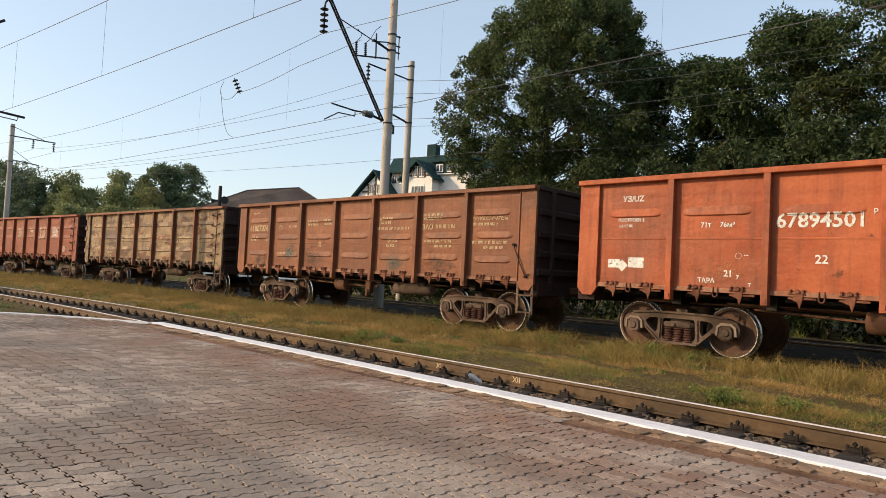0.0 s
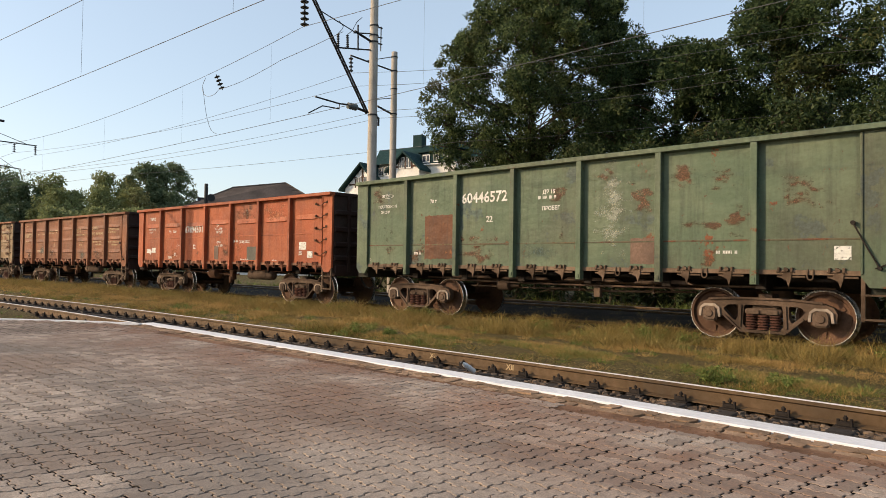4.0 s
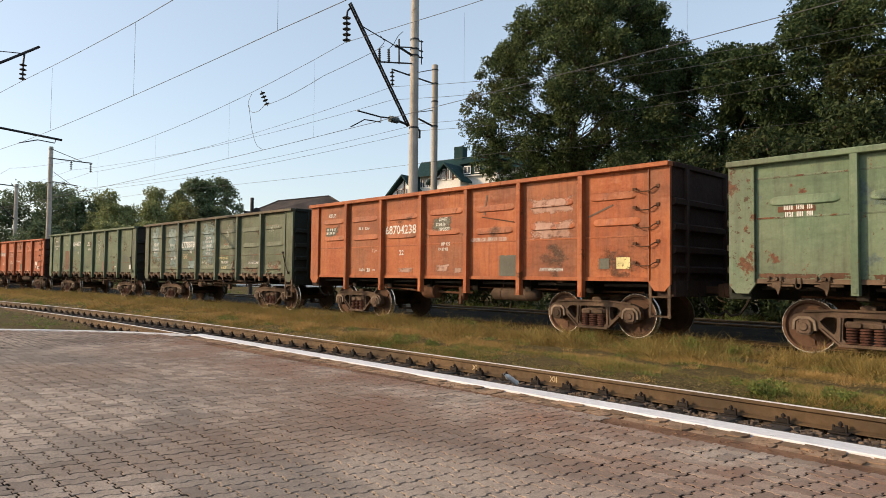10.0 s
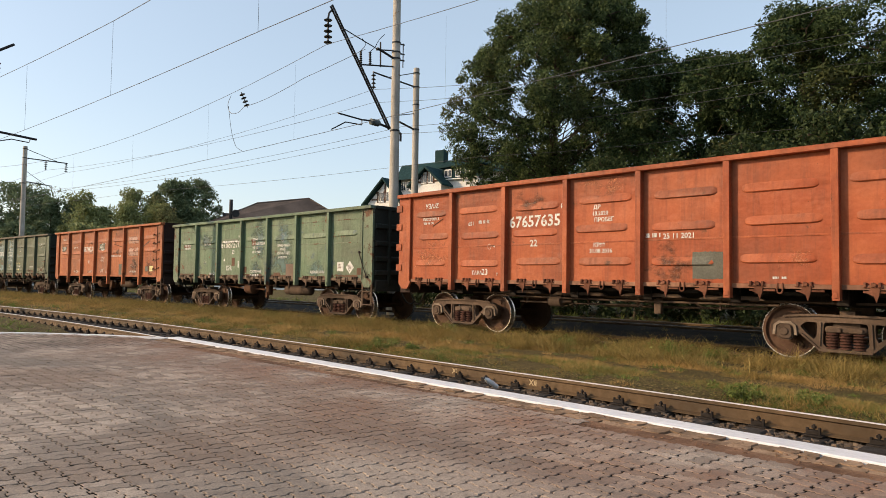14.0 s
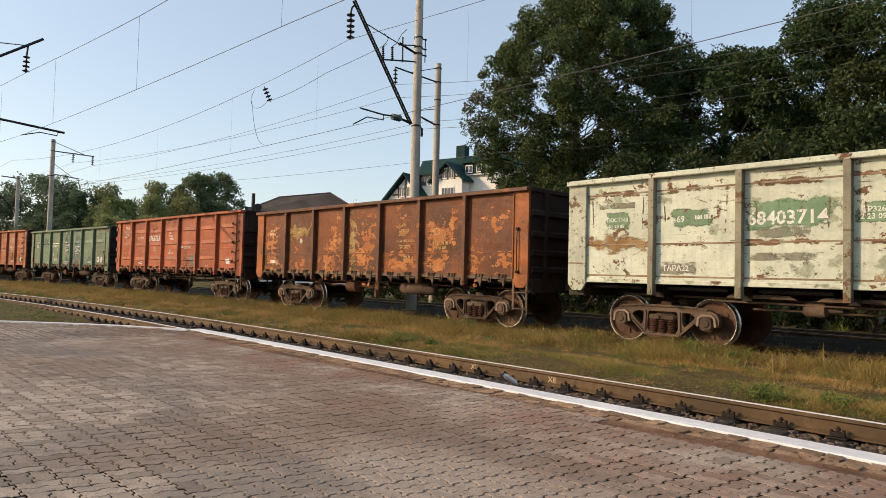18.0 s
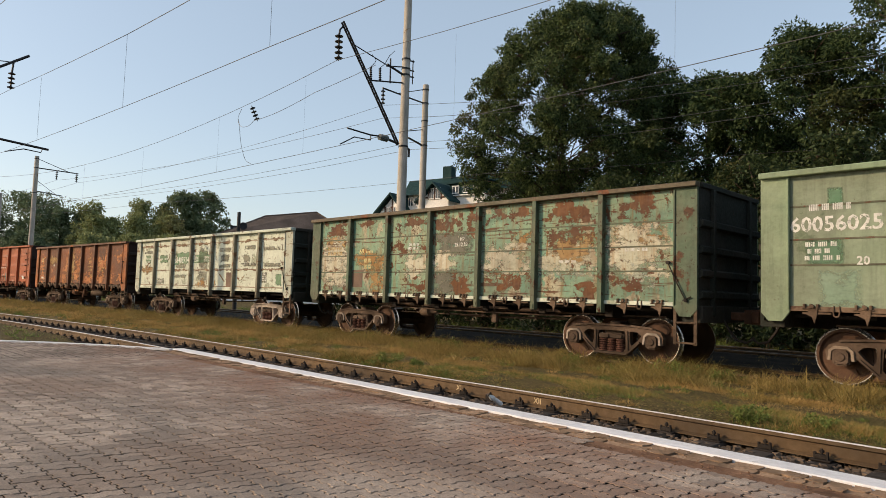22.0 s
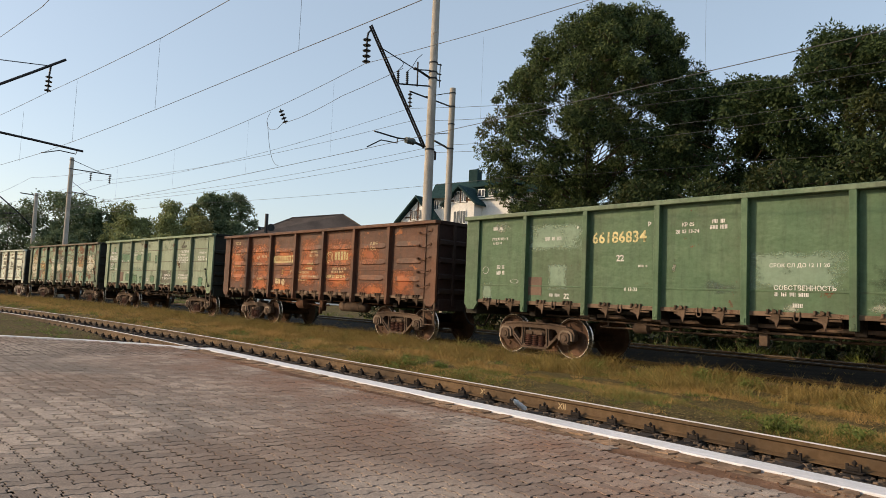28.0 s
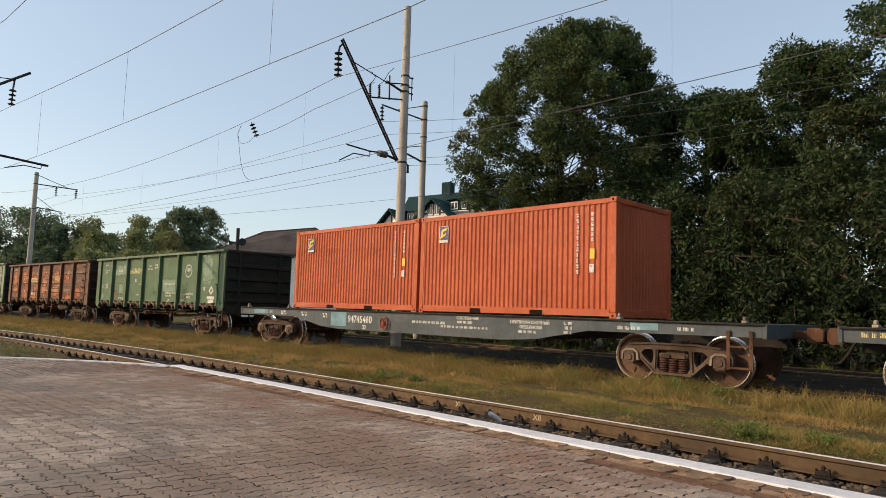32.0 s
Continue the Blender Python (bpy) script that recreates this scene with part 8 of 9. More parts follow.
# ---- overhead line ----
def concrete_mast(s, off, top, r0, r1, label, bands=()):
    root = tagged(new("catenary_mast"), label, "mast", "masts of the overhead line")
    root.matrix_basis = along(s, off)
    part("pole", Geo().lathe([(0.01, -0.4), (r0, -0.4), (r1, top), (r1 * 0.8, top + 0.02), (0.01, top + 0.02)], 20, "z"), M_POLE, root)
    for z in bands:
        r = r0 + (r1 - r0) * z / top
        part("clamp_band", Geo().lathe([(r + 0.002, z - 0.03), (r + 0.018, z - 0.03), (r + 0.018, z + 0.03), (r + 0.002, z + 0.03)], 20, "z"), M_IRON, root)
    return root


def insulator(root, a, b, discs, r=0.13):
    """A string of porcelain discs between two points of the mast's space."""
    a, b = Vector(a), Vector(b)
    d = b - a
    prof = [(0.018, 0.0)]
    n = discs
    for i in range(n):
        h = (i + 0.5) / n * d.length
        st = d.length / n
        prof += [(0.03, h - 0.42 * st), (0.045, h - 0.2 * st), (r, h + 0.05 * st), (r * 0.92, h + 0.16 * st), (0.035, h + 0.12 * st)]
    prof.append((0.018, d.length))
    me = Geo().lathe(prof, 14, "z")
    return part("insulator", me, M_INSUL, root, m=Matrix.Translation(a) @ d.to_track_quat("Z", "Y").to_matrix().to_4x4())


def bar(root, pts, r, name="bracket", mat=None):
    return part(name, Geo().tube(pts, r, 8), mat or M_IRON, root)


# mast with the slanting bracket over the train; its x axis runs along the track, -y towards the platform
s1 = -3.46
k = concrete_mast(s1, 3.1, 13.2, 0.205, 0.142, "grey concrete mast with a slanting bracket behind the train", (6.95, 9.75, 10.38, 10.0))
bar(k, [(0, -0.32, 6.95), (0, -1.73, 8.91), (0, -3.14, 10.86)], 0.036, "slanting_bracket")
bar(k, [(0.10, -0.32, 6.97), (0.10, -1.73, 8.93), (0.10, -3.14, 10.88)], 0.036, "slanting_bracket")
bar(k, [(0, -0.16, 9.75), (0, -0.9, 9.88), (0, -2.66, 10.24)], 0.02, "stay_rod")
bar(k, [(0, -0.16, 9.75), (0, -0.95, 9.93)], 0.045, "stay_rod")
bar(k, [(0, -3.08, 10.72), (0.01, -3.2, 10.58), (0.02, -3.23, 10.42)], 0.034, "hanger")
insulator(k, (0, -3.23, 10.44), (0, -3.21, 9.45), 5, 0.15)
bar(k, [(0, -0.3, 7.02), (0, -1.0, 7.12)], 0.05, "fixing_rod")
part("insulator", Geo().lathe([(0.03, 0.0), (0.10, 0.02), (0.13, 0.07), (0.10, 0.12), (0.13, 0.18), (0.10, 0.24), (0.13, 0.30), (0.10, 0.36), (0.12, 0.42), (0.03, 0.46)], 14, "z"), plain("grey green weathered insulator", (0.10, 0.12, 0.115), 0.6, 0, 0.3, 9), k, m=Matrix.Translation((0, -0.78, 7.1)) @ Matrix.Rotation(radians(90), 4, "X"))
bar(k, [(0, -1.2, 7.13), (0, -1.62, 7.09), (0, -2.7, 7.13)], 0.03, "fixing_rod")
bar(k, [(0, -1.62, 7.1), (0, -1.62, 6.9), (0, -2.37, 6.87), (0, -2.98, 6.5)], 0.022, "steady_arm")
bar(k, [(0, -0.14, 9.42), (0, -1.8, 9.10)], 0.03, "cross_bracket")
bar(k, [(0, -0.14, 10.05), (0, -1.0, 9.85)], 0.025, "cross_bracket")
bar(k, [(0, -0.78, 9.25), (0, -0.80, 10.2)], 0.03, "cross_bracket")
insulator(k, (0, -1.72, 9.14), (0, -1.74, 9.62), 6, 0.06)
insulator(k, (0, -1.28, 9.22), (0, -1.30, 9.70), 6, 0.06)
bar(k, [(0, -1.74, 9.62), (0.05, -1.6, 9.8), (0, -1.5, 9.95), (0, -1.7, 10.1)], 0.012, "jumper_wire")
bar(k, [(0, -1.30, 9.70), (0.04, -1.1, 9.9), (0, -1.0, 10.05), (0, -0.85, 10.3), (0, -0.6, 10.55)], 0.012, "jumper_wire")
for z in (9.75, 10.0, 10.38):
    bar(k, [(0, 0.1, z), (0, 0.42, z + 0.03)], 0.03, "cross_bracket")
bar(k, [(0, 0.36, 9.5), (0, 0.36, 10.45)], 0.02, "cross_bracket")
bar(k, [(0, 0.15, 6.95), (0, 0.3, 6.9), (0, 0.3, 6.6)], 0.045, "cross_bracket")
# thinner mast behind it
k = concrete_mast(-8.38, 9.0, 11.85, 0.19, 0.15, "slim grey concrete mast behind the larger mast", (8.75, 10.9, 11.6, 10.0))
bar(k, [(0, -0.15, 10.9), (0, -2.85, 11.0)], 0.04)
bar(k, [(0, -0.12, 11.6), (0, -1.9, 10.96)], 0.02)
insulator(k, (0, -2.82, 10.95), (0, -2.80, 10.2), 4, 0.11)
bar(k, [(0, -0.15, 8.75), (0, -1.1, 8.95)], 0.05)
bar(k, [(0, 0.1, 9.6), (0, -1.4, 9.2)], 0.02)
# mast down the line with field-side brackets
k = concrete_mast(-46, 3.2, 11.6, 0.21, 0.16, "grey concrete mast further down the line with two arms", (8.6, 10.66, 11.4))
bar(k, [(0, 0.15, 10.66), (0, 3.25, 10.68)], 0.045)
bar(k, [(0, 0.12, 11.4), (0, 2.4, 10.72)], 0.025)
insulator(k, (0, 1.57, 10.64), (0, 1.57, 9.89), 4, 0.12)
insulator(k, (0, 3.14, 10.64), (0, 3.14, 9.89), 4, 0.12)
bar(k, [(0, 0.15, 8.75), (0, 2.1, 8.6), (0, 2.1, 8.3)], 0.04)
bar(k, [(0, 0.15, 9.6), (0, 1.6, 8.65)], 0.02)
k = concrete_mast(-70.6, 9.0, 11.13, 0.24, 0.19, "far concrete mast with a slanting bracket", (10.9,))
bar(k, [(0, -0.15, 10.9), (0, -1.7, 10.95)], 0.06)
bar(k, [(0, -0.1, 7.1), (0, -1.5, 8.55), (0, -4.3, 10.8)], 0.07, "slanting_bracket")
bar(k, [(0, -1.6, 8.6), (0, -4.6, 8.3)], 0.035, "fixing_rod")
insulator(k, (0, -2.2, 8.58), (0, -3.0, 8.5), 3, 0.16)
# platform-side mast whose two arms reach over the near track
k = concrete_mast(-16.8, -10.2, 11.5, 0.21, 0.16, "grey concrete mast on the platform side of the line", (6.9, 7.3, 9.0))
bar(k, [(0, 0.18, 8.2), (0, 2.71, 10.03), (0, 3.85, 10.87)], 0.055, "slanting_bracket")
bar(k, [(0, 0.15, 10.0), (0, 3.2, 10.42)], 0.02, "stay_rod")
bar(k, [(0, 3.3, 10.42), (0.0, 3.27, 10.05)], 0.04, "hanger")
insulator(k, (0, 3.27, 10.05), (0, 3.26, 9.27), 4, 0.14)
bar(k, [(0, 0.18, 7.3), (0, 2.8, 7.15), (0, 4.83, 7.01)], 0.05, "fixing_rod")
bar(k, [(0, 4.6, 7.02), (0, 4.55, 6.84), (0, 3.9, 6.88), (0, 3.22, 6.65)], 0.022, "steady_arm")


def wire(label, pts, sag=0.0, r=0.0095, group="wires of the overhead line"):
    """A wire through points of (s, beside, up), hanging a little between them."""
    line = []
    for (a, b) in zip(pts[:-1], pts[1:]):
        n = max(3, int(abs(b[0] - a[0]) / 2.5))
        for i in range(n):
            u = i / n
            line.append(spot(a[0] + (b[0] - a[0]) * u, a[1] + (b[1] - a[1]) * u, a[2] + (b[2] - a[2]) * u - sag * 4 * u * (1 - u)))
    line.append(spot(*pts[-1]))
    return tagged(part("overhead_wire", Geo().tube(line, r, 5), M_WIRE), label, "wire", group)


def dropper(s, off, z0, z1, r=0.004):
    tagged(part("dropper_wire", Geo().tube([spot(s, off, z0), spot(s, off, (z0 + z1) / 2), spot(s, off, z1)], r, 4), M_WIRE), "thin dropper wire between carrying and contact wire", "wire", "droppers of the overhead line")


wire("contact wire over the train", [(-60, 0.2, 6.42), (-46, 0.3, 6.42), (-28, 0, 6.40), (s1, 0.12, 6.45), (18, 0.0, 6.40), (50, 0, 6.42)])
wire("carrying wire over the train", [(-80, 0.2, 9.3), (-46, 0.3, 9.45), (s1, -0.16, 9.45), (50, 0, 9.45)], 0.95)
wire("contact wire over the platform track", [(-60, -9.5, 6.9), (-16.8, -6.98, 6.64), (4, -6.95, 6.17), (8, -6.95, 6.03), (40, -6.95, 6.1)], r=0.0078)
wire("carrying wire over the platform track", [(-60, -9.0, 9.4), (-16.8, -6.94, 9.27), (-4.2, -6.95, 8.5), (6, -6.95, 8.05), (16, -6.95, 8.0), (36, -6.95, 9.2)])
for s, z0, z1 in ((-12.6, 8.93, 6.55), (-4.3, 8.5, 6.36), (3.8, 8.12, 6.17), (-20.5, 9.05, 6.66)):
    dropper(s, -6.95, z1, z0)
for s, z0, z1 in ((-20, 8.62, 6.4), (-12.2, 8.98, 6.42), (-5.6, 9.27, 6.44), (2.2, 8.98, 6.44), (9.0, 8.55, 6.41), (-28, 8.5, 6.4)):
    dropper(s, 0.0, z1, z0, 0.0025)
wire("slack crossing wire that rises to the mast", [(-9.25, 0, 8.25), (-7.5, 0, 8.3), (-5.0, 0, 8.62), (-2.0, 0.4, 9.1)], 0.02)


def rounded_line(pts, n=5):
    """More points along a smooth curve through the given ones."""
    out = []
    for i in range(len(pts) - 1):
        a, b, c, d = [pts[max(0, min(len(pts) - 1, k))] for k in (i - 1, i, i + 1, i + 2)]
        for k in range(n):
            u = k / n
            out.append(b + 0.5 * u * ((c - a) + u * ((2 * a - 5 * b + 4 * c - d) + u * (3 * (b - c) + d - a))))
    return out + [pts[-1]]


g = Geo().tube(rounded_line([spot(-10.3, 0, 8.92), spot(-10.55, 0, 8.6), spot(-10.45, 0, 8.3), spot(-10.15, 0, 8.12), spot(-9.65, 0, 8.1), spot(-9.25, 0, 8.25)]), 0.009, 5)
g.tube(rounded_line([spot(-10.5, 0, 8.5), spot(-10.2, 0, 7.4), spot(-9.8, 0, 6.7), spot(-9.3, 0, 6.44)]), 0.009, 5)
tagged(part("jumper_cable", g, M_WIRE), "looped jumper cable hanging between two wires", "wire")
hang = tagged(new("string_insulator"), "dark string insulator hanging in the wires", "insulator")
hang.matrix_basis = along(-9.5, 0.0)
line = Vector((0.2, 0.2, -0.64))
prof = [(0.016, 0.0)]
for i in range(4):
    h = (0.16 + 0.23 * i) * line.length
    prof += [(0.016, h - 0.05), (0.03, h - 0.045), (0.035, h - 0.012), (0.115, h), (0.115, h + 0.016), (0.03, h + 0.02), (0.016, h + 0.03)]
prof.append((0.016, line.length))
part("insulator", Geo().lathe(prof, 14, "z"), M_INSUL, hang, m=Matrix.Translation((0, 0, 8.92)) @ line.to_track_quat("Z", "Y").to_matrix().to_4x4())
wire("upper feeder wire behind the train", [(-90, 7.5, 9.6), (-46, 6.34, 9.87), (-8.4, 6.2, 10.18), (9.2, 13, 10.2), (40, 24, 10.4)], 0.35, 0.009)
wire("second feeder wire behind the train", [(-90, 6.0, 9.6), (-46, 4.77, 9.87), (-8.4, 6.2, 9.55), (9.2, 13, 9.87), (40, 24, 10.0)], 0.35, 0.009)
wire("lower line wire behind the train", [(-90, 6.4, 8.2), (-46, 5.3, 8.3), (-8.4, 8.1, 8.75), (9.2, 13, 9.1), (40, 24, 9.3)], 0.3, 0.009)
wire("lower line wire behind the train", [(-90, 6.4, 7.8), (-46, 5.3, 8.1), (-8.4, 8.1, 8.40), (9.2, 13, 8.63), (40, 24, 8.9)], 0.3, 0.009)
wire("low line wire behind the train", [(-60, 4.6, 7.4), (-30, 5.0, 6.9), (-4.3, 9.0, 6.9), (5.3, 13, 7.2), (30, 20, 7.4)], 0.1, 0.008)
wire("crossing wire above the platform", [(-16.8, -9.6, 10.13), (-8.35, -9.2, 9.86), (6, -9.2, 9.45)], 0.0, 0.01)

# ---- loudspeaker post ----
lp = tagged(new("loudspeaker_post"), "dark post with a round loudspeaker behind the wagons", "post")
lp.matrix_basis = Matrix.Translation((-24.17, 7.4, 0)) @ Matrix.Rotation(radians(62), 4, "Z")
part("pole", Geo().tube([(0, 0, -0.3), (0, 0, 6.25)], [0.14, 0.11], 10), M_IRON, lp)
part("loudspeaker", Geo().lathe([(0.0, -0.16), (0.24, -0.18), (0.25, -0.14), (0.1, 0.05), (0.08, 0.2), (0, 0.2)], 16, "y", (0.3, 0, 5.35)), M_IRON, lp)
part("bracket", Geo().box(-0.35, 0.3, -0.03, 0.03, 5.28, 5.36), M_IRON, lp)
part("loudspeaker", Geo().lathe([(0.0, -0.1), (0.12, -0.12), (0.12, -0.08), (0.05, 0.1), (0, 0.1)], 12, "y", (-0.4, 0, 5.25)), M_IRON, lp)

# ---- barn roof beyond the train ----
M_SLATE = plain("weathered brown slate", (0.105, 0.082, 0.07), 0.9, 0, 0.25, 2.0, 0.5)
M_PLASTER = plain("cream plaster", (0.86, 0.84, 0.79), 0.9, 0, 0.12, 1.5, 0.2)
M_GREENROOF = plain("dark green metal roof", (0.014, 0.042, 0.043), 0.8, 0.0, 0.2, 1.0, 0.1)
M_TIMBER = plain("brown timber framing", (0.10, 0.055, 0.04), 0.8, 0, 0.3, 4)
M_FRAME = plain("white window frame", (0.75, 0.75, 0.73), 0.5, 0, 0.05, 4, 0)
m = Mat("dark window glass", 0.08)
m.p.inputs["Base Color"].default_value = (0.03, 0.04, 0.05, 1)
M_GLASS = m.m
barn = tagged(new("barn"), "long barn with a weathered brown hipped slate roof", "barn")
barn.matrix_basis = Matrix.Translation((-47.9, 26.1, 0)) @ Matrix.Rotation(radians(57.7), 4, "Z")
part("wall", Geo().box(-6.9, 7.4, 0.4, 8.6, -0.3, 7.2), M_PLASTER, barn)
g = Geo()
ridge = [(-2.9, 4.5, 9.75), (3.0, 4.5, 10.55)]
eave = [(-7.5, 0, 7.1), (8.0, 0, 7.1), (8.0, 9, 7.1), (-7.5, 9, 7.1)]
g.add(eave + ridge + [(x, y, z - 0.25) for x, y, z in eave], [(0, 1, 5, 4), (1, 2, 5), (2, 3, 4, 5), (3, 0, 4), (0, 6, 7, 1), (1, 7, 8, 2), (2, 8, 9, 3), (3, 9, 6, 0), (9, 8, 7, 6)])
roof = part("roof", g, M_SLATE, barn)
for i in range(1, 9):
    u = i / 9.5
    a, b = Vector(eave[0]).lerp(Vector(ridge[0]), u), Vector(eave[1]).lerp(Vector(ridge[1]), u)
    part("roof_batten", Geo().tube([a + Vector((0, -0.02, 0.02)), b + Vector((0, -0.02, 0.02))], 0.03, 4), M_SLATE, roof)
for a, b, thick in ((ridge[0], ridge[1], 0.12), (ridge[1], eave[1], 0.09), (ridge[0], eave[0], 0.09)):
    part("ridge_cap", Geo().tube([Vector(a), Vector(b)], thick, 6), M_SLATE, roof)

# ---- house with gables ----
house = tagged(new("gabled_house"), "cream gabled house with dark green metal roofs", "house")
house.matrix_basis = Matrix.Translation((-35.14, 34.53, 0)) @ Matrix.Rotation(radians(10.4), 4, "Z")



def gable(x0, x1, xa, ze, za, y0, y1):
    """A gabled wing that faces the railway: wall, two roof slopes, timber framing."""
    part("gable_wall", Geo().prism([(x0, -0.3), (x1, -0.3), (x1, ze), (xa, za - 0.25), (x0, ze)], y0, y1), M_PLASTER, house)
    for a, b, nm in (((x0 - 0.5, ze - 0.35), (xa, za), "l"), ((xa, za), (x1 + 0.5, ze - 0.35), "r")):
        g = Geo()
        g.add([(a[0], y0 - 0.6, a[1]), (b[0], y0 - 0.6, b[1]), (b[0], y1, b[1]), (a[0], y1, a[1])] + [(a[0], y0 - 0.6, a[1] + 0.22), (b[0], y0 - 0.6, b[1] + 0.22), (b[0], y1, b[1] + 0.22), (a[0], y1, a[1] + 0.22)],
              [(3, 2, 1, 0), (4, 5, 6, 7), (0, 1, 5, 4), (1, 2, 6, 5), (2, 3, 7, 6), (3, 0, 4, 7)])
        part("roof", g, M_GREENROOF, house)
    h = za - ze
    for zz in (0.15, 0.45):
        half = (1 - zz) * 0.9
        g = Geo().box(xa + (x0 - xa) * half, xa + (x1 - xa) * half, y0 - 0.06, y0 - 0.001, ze + h * zz - 0.08, ze + h * zz + 0.08)
        part("timber", g, M_TIMBER, house)
    for u in (-0.45, 0.0, 0.45):
        x = xa + u * (x1 - x0) / 2
        part("timber", Geo().box(x - 0.08, x + 0.08, y0 - 0.055, y0 - 0.001, ze, ze + h * (0.85 - abs(u))), M_TIMBER, house)
    for u in (-0.24, 0.24):
        window(xa + u * (x1 - x0) / 2, y0, ze + h * 0.02, 0.62, 1.15)
        window(xa + u * (x1 - x0) / 2, y0, ze - 2.2, 0.7, 1.4)


def window(x, y, z, w, h):
    f = part("window", Geo().box(x - w / 2, x + w / 2, y - 0.10, y - 0.05, z, z + h), M_FRAME, house)
    for k in (-1, 1):
        part("pane", Geo().box(x + k * w / 4 - w * 0.19, x + k * w / 4 + w * 0.19, y - 0.115, y - 0.102, z + 0.1, z + h - 0.1), M_GLASS, f)


gable(-6.96, -2.56, -4.54, 9.59, 12.08, 0, 6)
gable(0.45, 3.85, 2.17, 11.0, 12.57, -1.5, 3)
part("wall", Geo().box(-3.3, 9.2, 1.2, 6, -0.3, 12.2), M_PLASTER, house)
part("wall", Geo().box(3.3, 7.3, -0.1, 1.15, -0.3, 11.5), M_PLASTER, house)
g = Geo()
g.add([(-3.5, 0.4, 12.0), (9.6, 0.4, 12.0), (9.6, 3, 14.1), (-4.6, 3, 14.1), (9.6, 6.6, 11.5), (-4.2, 6.6, 11.5)], [(0, 1, 2, 3), (3, 2, 4, 5), (0, 3, 5), (1, 4, 2)])
part("roof", g, M_GREENROOF, house)
for x in (-2.9, -2.05, -1.2):
    window(x, 1.2, 10.85, 0.62, 1.05)
part("dormer", Geo().box(3.1, 7.4, -0.2, 2.4, 11.5, 12.66), M_GREENROOF, house)
part("dormer_roof", Geo().prism([(2.9, 12.66), (7.7, 12.92), (7.7, 13.04), (2.9, 12.78)], -0.5, 2.6), M_GREENROOF, house)
part("dormer_sill", Geo().box(3.0, 7.5, -0.42, -0.21, 11.42, 11.54, bev=0.01), M_PLASTER, house)
for x, w in ((3.86, 0.84), (5.07, 0.62), (6.4, 0.84)):
    window(x, -0.2, 11.68, w, 0.82)
part("chimney", Geo().box(0.2, 1.35, 2.6, 3.5, 12.4, 15.3, bev=0.03), M_GREENROOF, house)

# ---- litter and rail marks ----
bt = tagged(new("plastic_bottle"), "crushed clear plastic bottle lying between the rails", "bottle")
a, b = Vector((9.737, -6.659, -0.155)), Vector((9.71, -6.899, -0.01))
bt.matrix_basis = Matrix.Translation(a) @ (b - a).to_track_quat("X", "Z").to_matrix().to_4x4()
M_BOTTLE = plain("milky crushed plastic", (0.80, 0.81, 0.80), 0.2, 0, 0.15, 9, 0.5)
part("body", Geo().lathe([(0.0, 0.0), (0.034, 0.0), (0.04, 0.02), (0.034, 0.07), (0.039, 0.11), (0.033, 0.15), (0.038, 0.19), (0.02, 0.24), (0.012, 0.255), (0.012, 0.27)], 12, "x"), M_BOTTLE, bt)
part("cap", Geo().lathe([(0.014, 0.265), (0.016, 0.27), (0.016, 0.285), (0, 0.285)], 10, "x"), M_IRON, bt)
for s, text in ((8.62, "XI"), (10.12, "XII")):
    mk = part("chalk_mark", lettering(text, 0.11), M_LETTER_TAN, near_track, "white chalk numerals on the rail web", along(s, -6.1525 - 0.011, -0.14))

# ---- paving blocks: pairs laid crosswise like basket work ----
UNIT = 0.20


def paver_outline():
    """One block, 200 by 100 mm; every edge steps in and out so that the blocks lock into each other."""
    a, b, gap, w = UNIT / 2, UNIT / 4, 0.0042, 0.009
    pts = []
    for k in range(4):
        for q in (0.1, 0.8):
            pts.append((-a + gap + (2 * a - 2 * gap) * (k + q) / 4, -b + gap + (w if k % 2 == 0 else -w)))
    for k in range(2):
        for q in (0.1, 0.8):
            pts.append((a - gap + (-w if k == 0 else w), -b + gap + (2 * b - 2 * gap) * (k + q) / 2))
    for k in (3, 2, 1, 0):
        for q in (0.8, 0.1):
            pts.append((-a + gap + (2 * a - 2 * gap) * (k + q) / 4, b - gap + (w if k % 2 == 0 else -w)))
    for k in (1, 0):
        for q in (0.8, 0.1):
            pts.append((-a + gap + (-w if k == 0 else w), -b + gap + (2 * b - 2 * gap) * (k + q) / 2))
    return pts


OUT = np.array(paver_outline())
K = len(OUT)


def paver_block():
    ins = OUT * np.array([0.975, 0.95])
    v = [(x, y, 0.0) for x, y in ins] + [(x, y, -0.004) for x, y in OUT] + [(x, y, -0.03) for x, y in OUT]
    f = [tuple(range(K))] + [(i, i + K, (i + 1) % K + K, (i + 1) % K) for i in range(K)] + [(i + K, i + 2 * K, (i + 1) % K + 2 * K, (i + 1) % K + K) for i in range(K)]
    return np.array(v), f


PV, PF = paver_block()
rs = np.random.default_rng(21)
allv, allf, singles = [], [], 0


def on_platform(x, y):
    s = math.atan2(x, y + RADIUS) * RADIUS
    o = math.hypot(x, y + RADIUS) - RADIUS
    if o > -9.06:
        return False
    for (s0, o0), (s1, o1) in zip(end_line[:-1], end_line[1:]):
        if o1 <= o <= o0:
            return s > s0 + (s1 - s0) * (o - o0) / (o1 - o0) + 0.22
    return False


base_n = 0
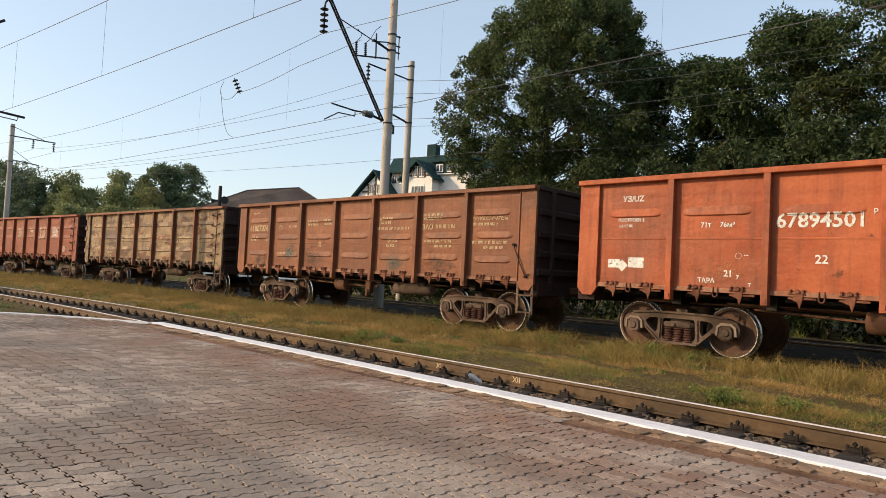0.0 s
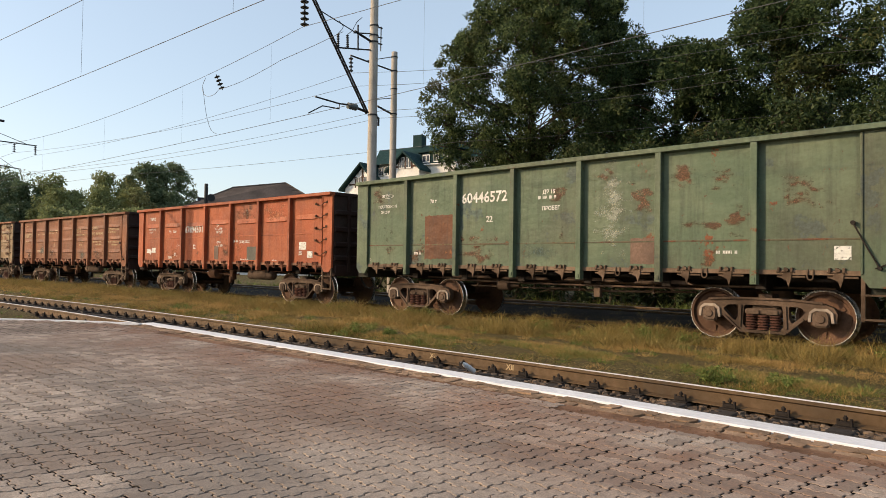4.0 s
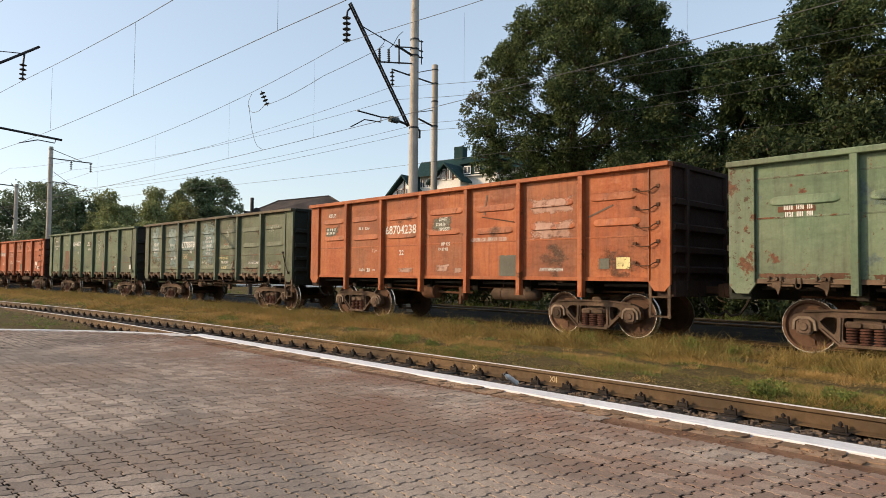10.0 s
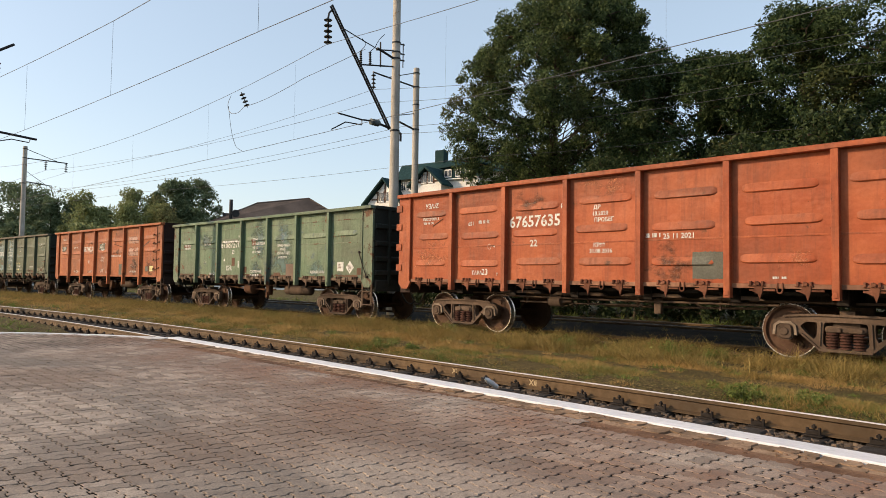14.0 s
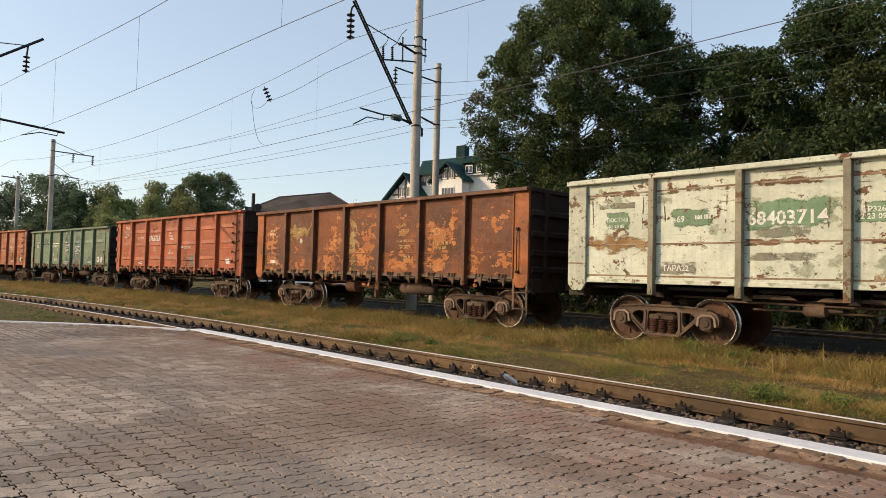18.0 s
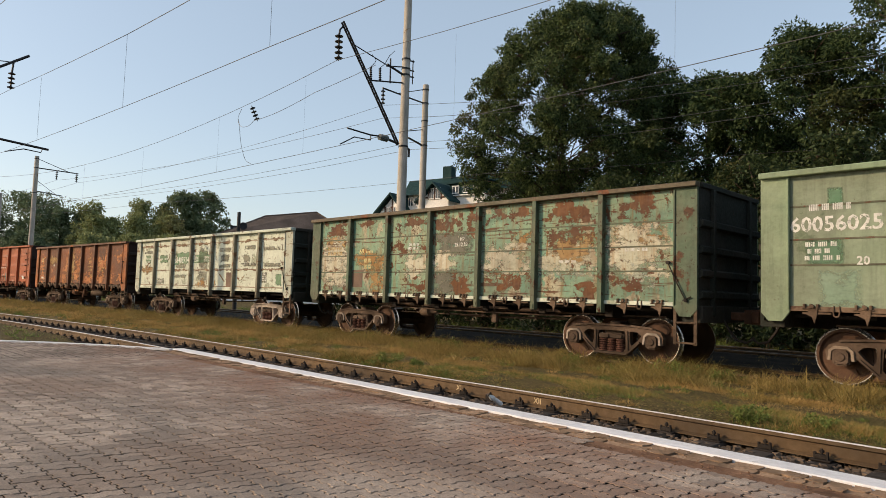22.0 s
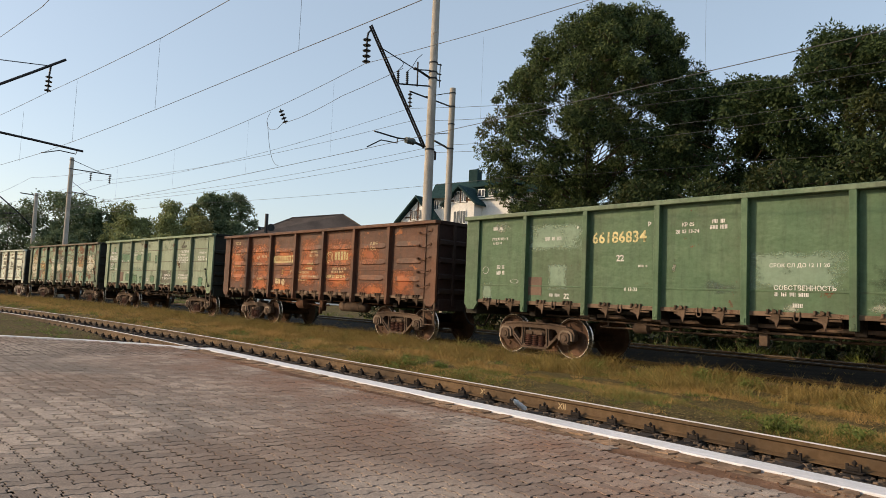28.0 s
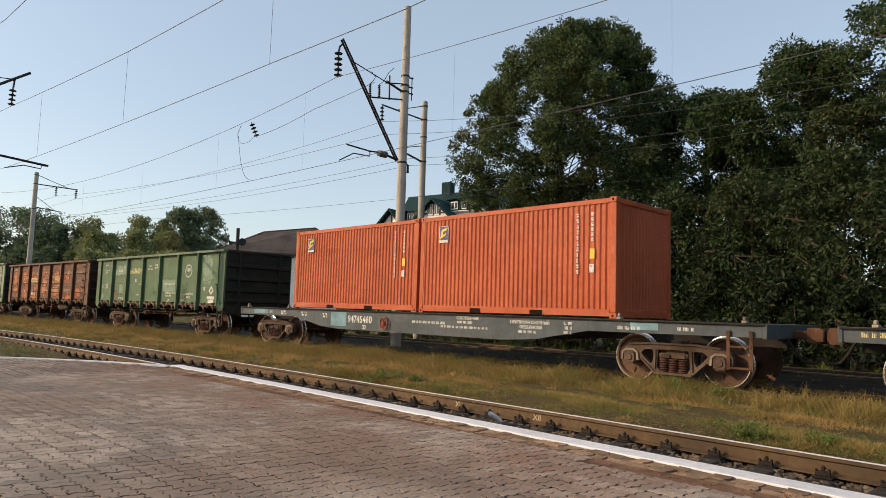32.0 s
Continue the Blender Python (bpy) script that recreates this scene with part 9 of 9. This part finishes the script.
# the courses drift: rows and columns do not meet quite square
SKEW = Matrix(((math.cos(radians(0.5)), math.cos(radians(84)), 0, 0), (math.sin(radians(0.5)), math.sin(radians(84)), 0, 0), (0, 0, 1, 0), (0, 0, 0, 1)))
DRIFT = np.array(SKEW.to_3x3())
PV_SET = [np.stack([PV[:, 0], PV[:, 1], PV[:, 2]], 1) @ DRIFT.T, np.stack([-PV[:, 1], PV[:, 0], PV[:, 2]], 1) @ DRIFT.T]
ME_PAVERS = [Geo().add([tuple(p) for p in q], PF).mesh("paver", smooth=False) for q in PV_SET]
for i in range(-45, 125):
    for j in range(-90, -40):
        cx, cy, _ = SKEW @ Vector((i * UNIT, j * UNIT, 0))
        if not on_platform(cx, cy) or cx > 22 or (cx - 15.57) * 0.69 - (cy + 13.72) * 0.72 > 0.9:
            continue
        lay = (i + j) % 2 == 0
        for d in (-UNIT / 4, UNIT / 4):
            bx, by, _ = SKEW @ Vector((i * UNIT, j * UNIT + d, 0) if lay else (i * UNIT + d, j * UNIT, 0))
            z = PLAT + rs.uniform(-0.0016, 0.0016)
            turn = rs.normal(0, 0.012)
            tx, ty = rs.normal(0, 0.010, 2)
            if singles < 300 and 11.9 < bx < 14.4 and -12.2 < by < -10.6:
                singles += 1
                ob = new("paver", ME_PAVERS[0 if lay else 1])
                ob.material_slots[0].link, ob.material_slots[0].material = "OBJECT", M_PAVER
                ob.parent = platform
                ob.matrix_basis = Matrix.Translation((bx, by, z)) @ Matrix.Rotation(turn, 4, "Z")
                continue
            c, sn = math.cos(turn), math.sin(turn)
            v = PV_SET[0 if lay else 1]
            v = np.stack([v[:, 0] * c - v[:, 1] * sn + bx, v[:, 0] * sn + v[:, 1] * c + by, v[:, 2] + z + v[:, 0] * tx + v[:, 1] * ty], 1)
            near = (bx - 15.6) ** 2 + (by + 13.7) ** 2 < 130
            v = v[:2 * K] if near else v[:K]
            allv.append(v)
            allf.extend([tuple(base_n + q for q in f) for f in PF[:K + 1 if near else 1]])
            base_n += len(v)
me = bpy.data.meshes.new("paving")
me.from_pydata(np.concatenate(allv).tolist(), [], allf)
me.materials.append(None)
pv = part("paving", me, M_PAVER, platform)
pv["kind"] = "stuff"
# the paving goes on behind, in plain blocks
rest = []
for i in range(-10, 175):
    for j in range(-118, -44):
        cx, cy, _ = SKEW @ Vector((i * UNIT, j * UNIT, 0))
        if not on_platform(cx, cy) or cx > 34 or not (cx > 22 or (cx - 15.57) * 0.69 - (cy + 13.72) * 0.72 > 0.9):
            continue
        lay = (i + j) % 2 == 0
        for d in (-UNIT / 4, UNIT / 4):
            x, y = (i * UNIT, j * UNIT + d) if lay else (i * UNIT + d, j * UNIT)
            hx2, hy2 = (0.096, 0.046) if lay else (0.046, 0.096)
            rest.append([tuple(SKEW @ Vector((x + a * hx2, y + b * hy2, PLAT))) for a, b in ((-1, -1), (1, -1), (1, 1), (-1, 1))])
rest = quads("paving", np.array(rest), M_PAVER)
rest.parent, rest["kind"] = platform, "stuff"


# ---- movement of the train ----
TRAVEL = [70.12, 64.91, 59.70, 54.49, 49.27, 44.02, 38.72, 33.35, 27.92, 22.44, 16.91, 11.33, 5.72, 0.08, -5.58, -11.25, -16.95, -22.67, -28.43, -34.23, -40.07, -45.95, -51.85, -57.77, -63.72, -69.69, -75.68, -81.69, -87.72, -93.78, -99.86, -105.95, -112.05]


def travelled(t):
    """How far the train stands along the line at t seconds, smooth between whole seconds."""
    i = min(int(t), len(TRAVEL) - 2)
    p = [TRAVEL[max(0, min(len(TRAVEL) - 1, j))] for j in (i - 1, i, i + 1, i + 2)]
    u = t - i
    return p[1] + 0.5 * u * (p[2] - p[0] + u * (2 * p[0] - 5 * p[1] + 4 * p[2] - p[3] + u * (3 * (p[1] - p[2]) + p[3] - p[0])))


def motions():
    for thing, centre in TRAIN:
        z = DECK + 0.002 if thing.name.startswith("shipping") else 0.0
        walk(thing, [(float(t), along(centre + TRAVEL[t], 0, z)) for t in range(33)])
    ticks = [k * 0.1 for k in range(321)]
    angles = [(travelled(t) - TRAVEL[0]) / 0.482 for t in ticks]
    for wheel, ax in WHEELSETS:
        walk(wheel, [(t, Matrix.Translation((ax, 0, 0.482)) @ Matrix.Rotation(a, 4, "Y")) for t, a in zip(ticks, angles)])


motions()
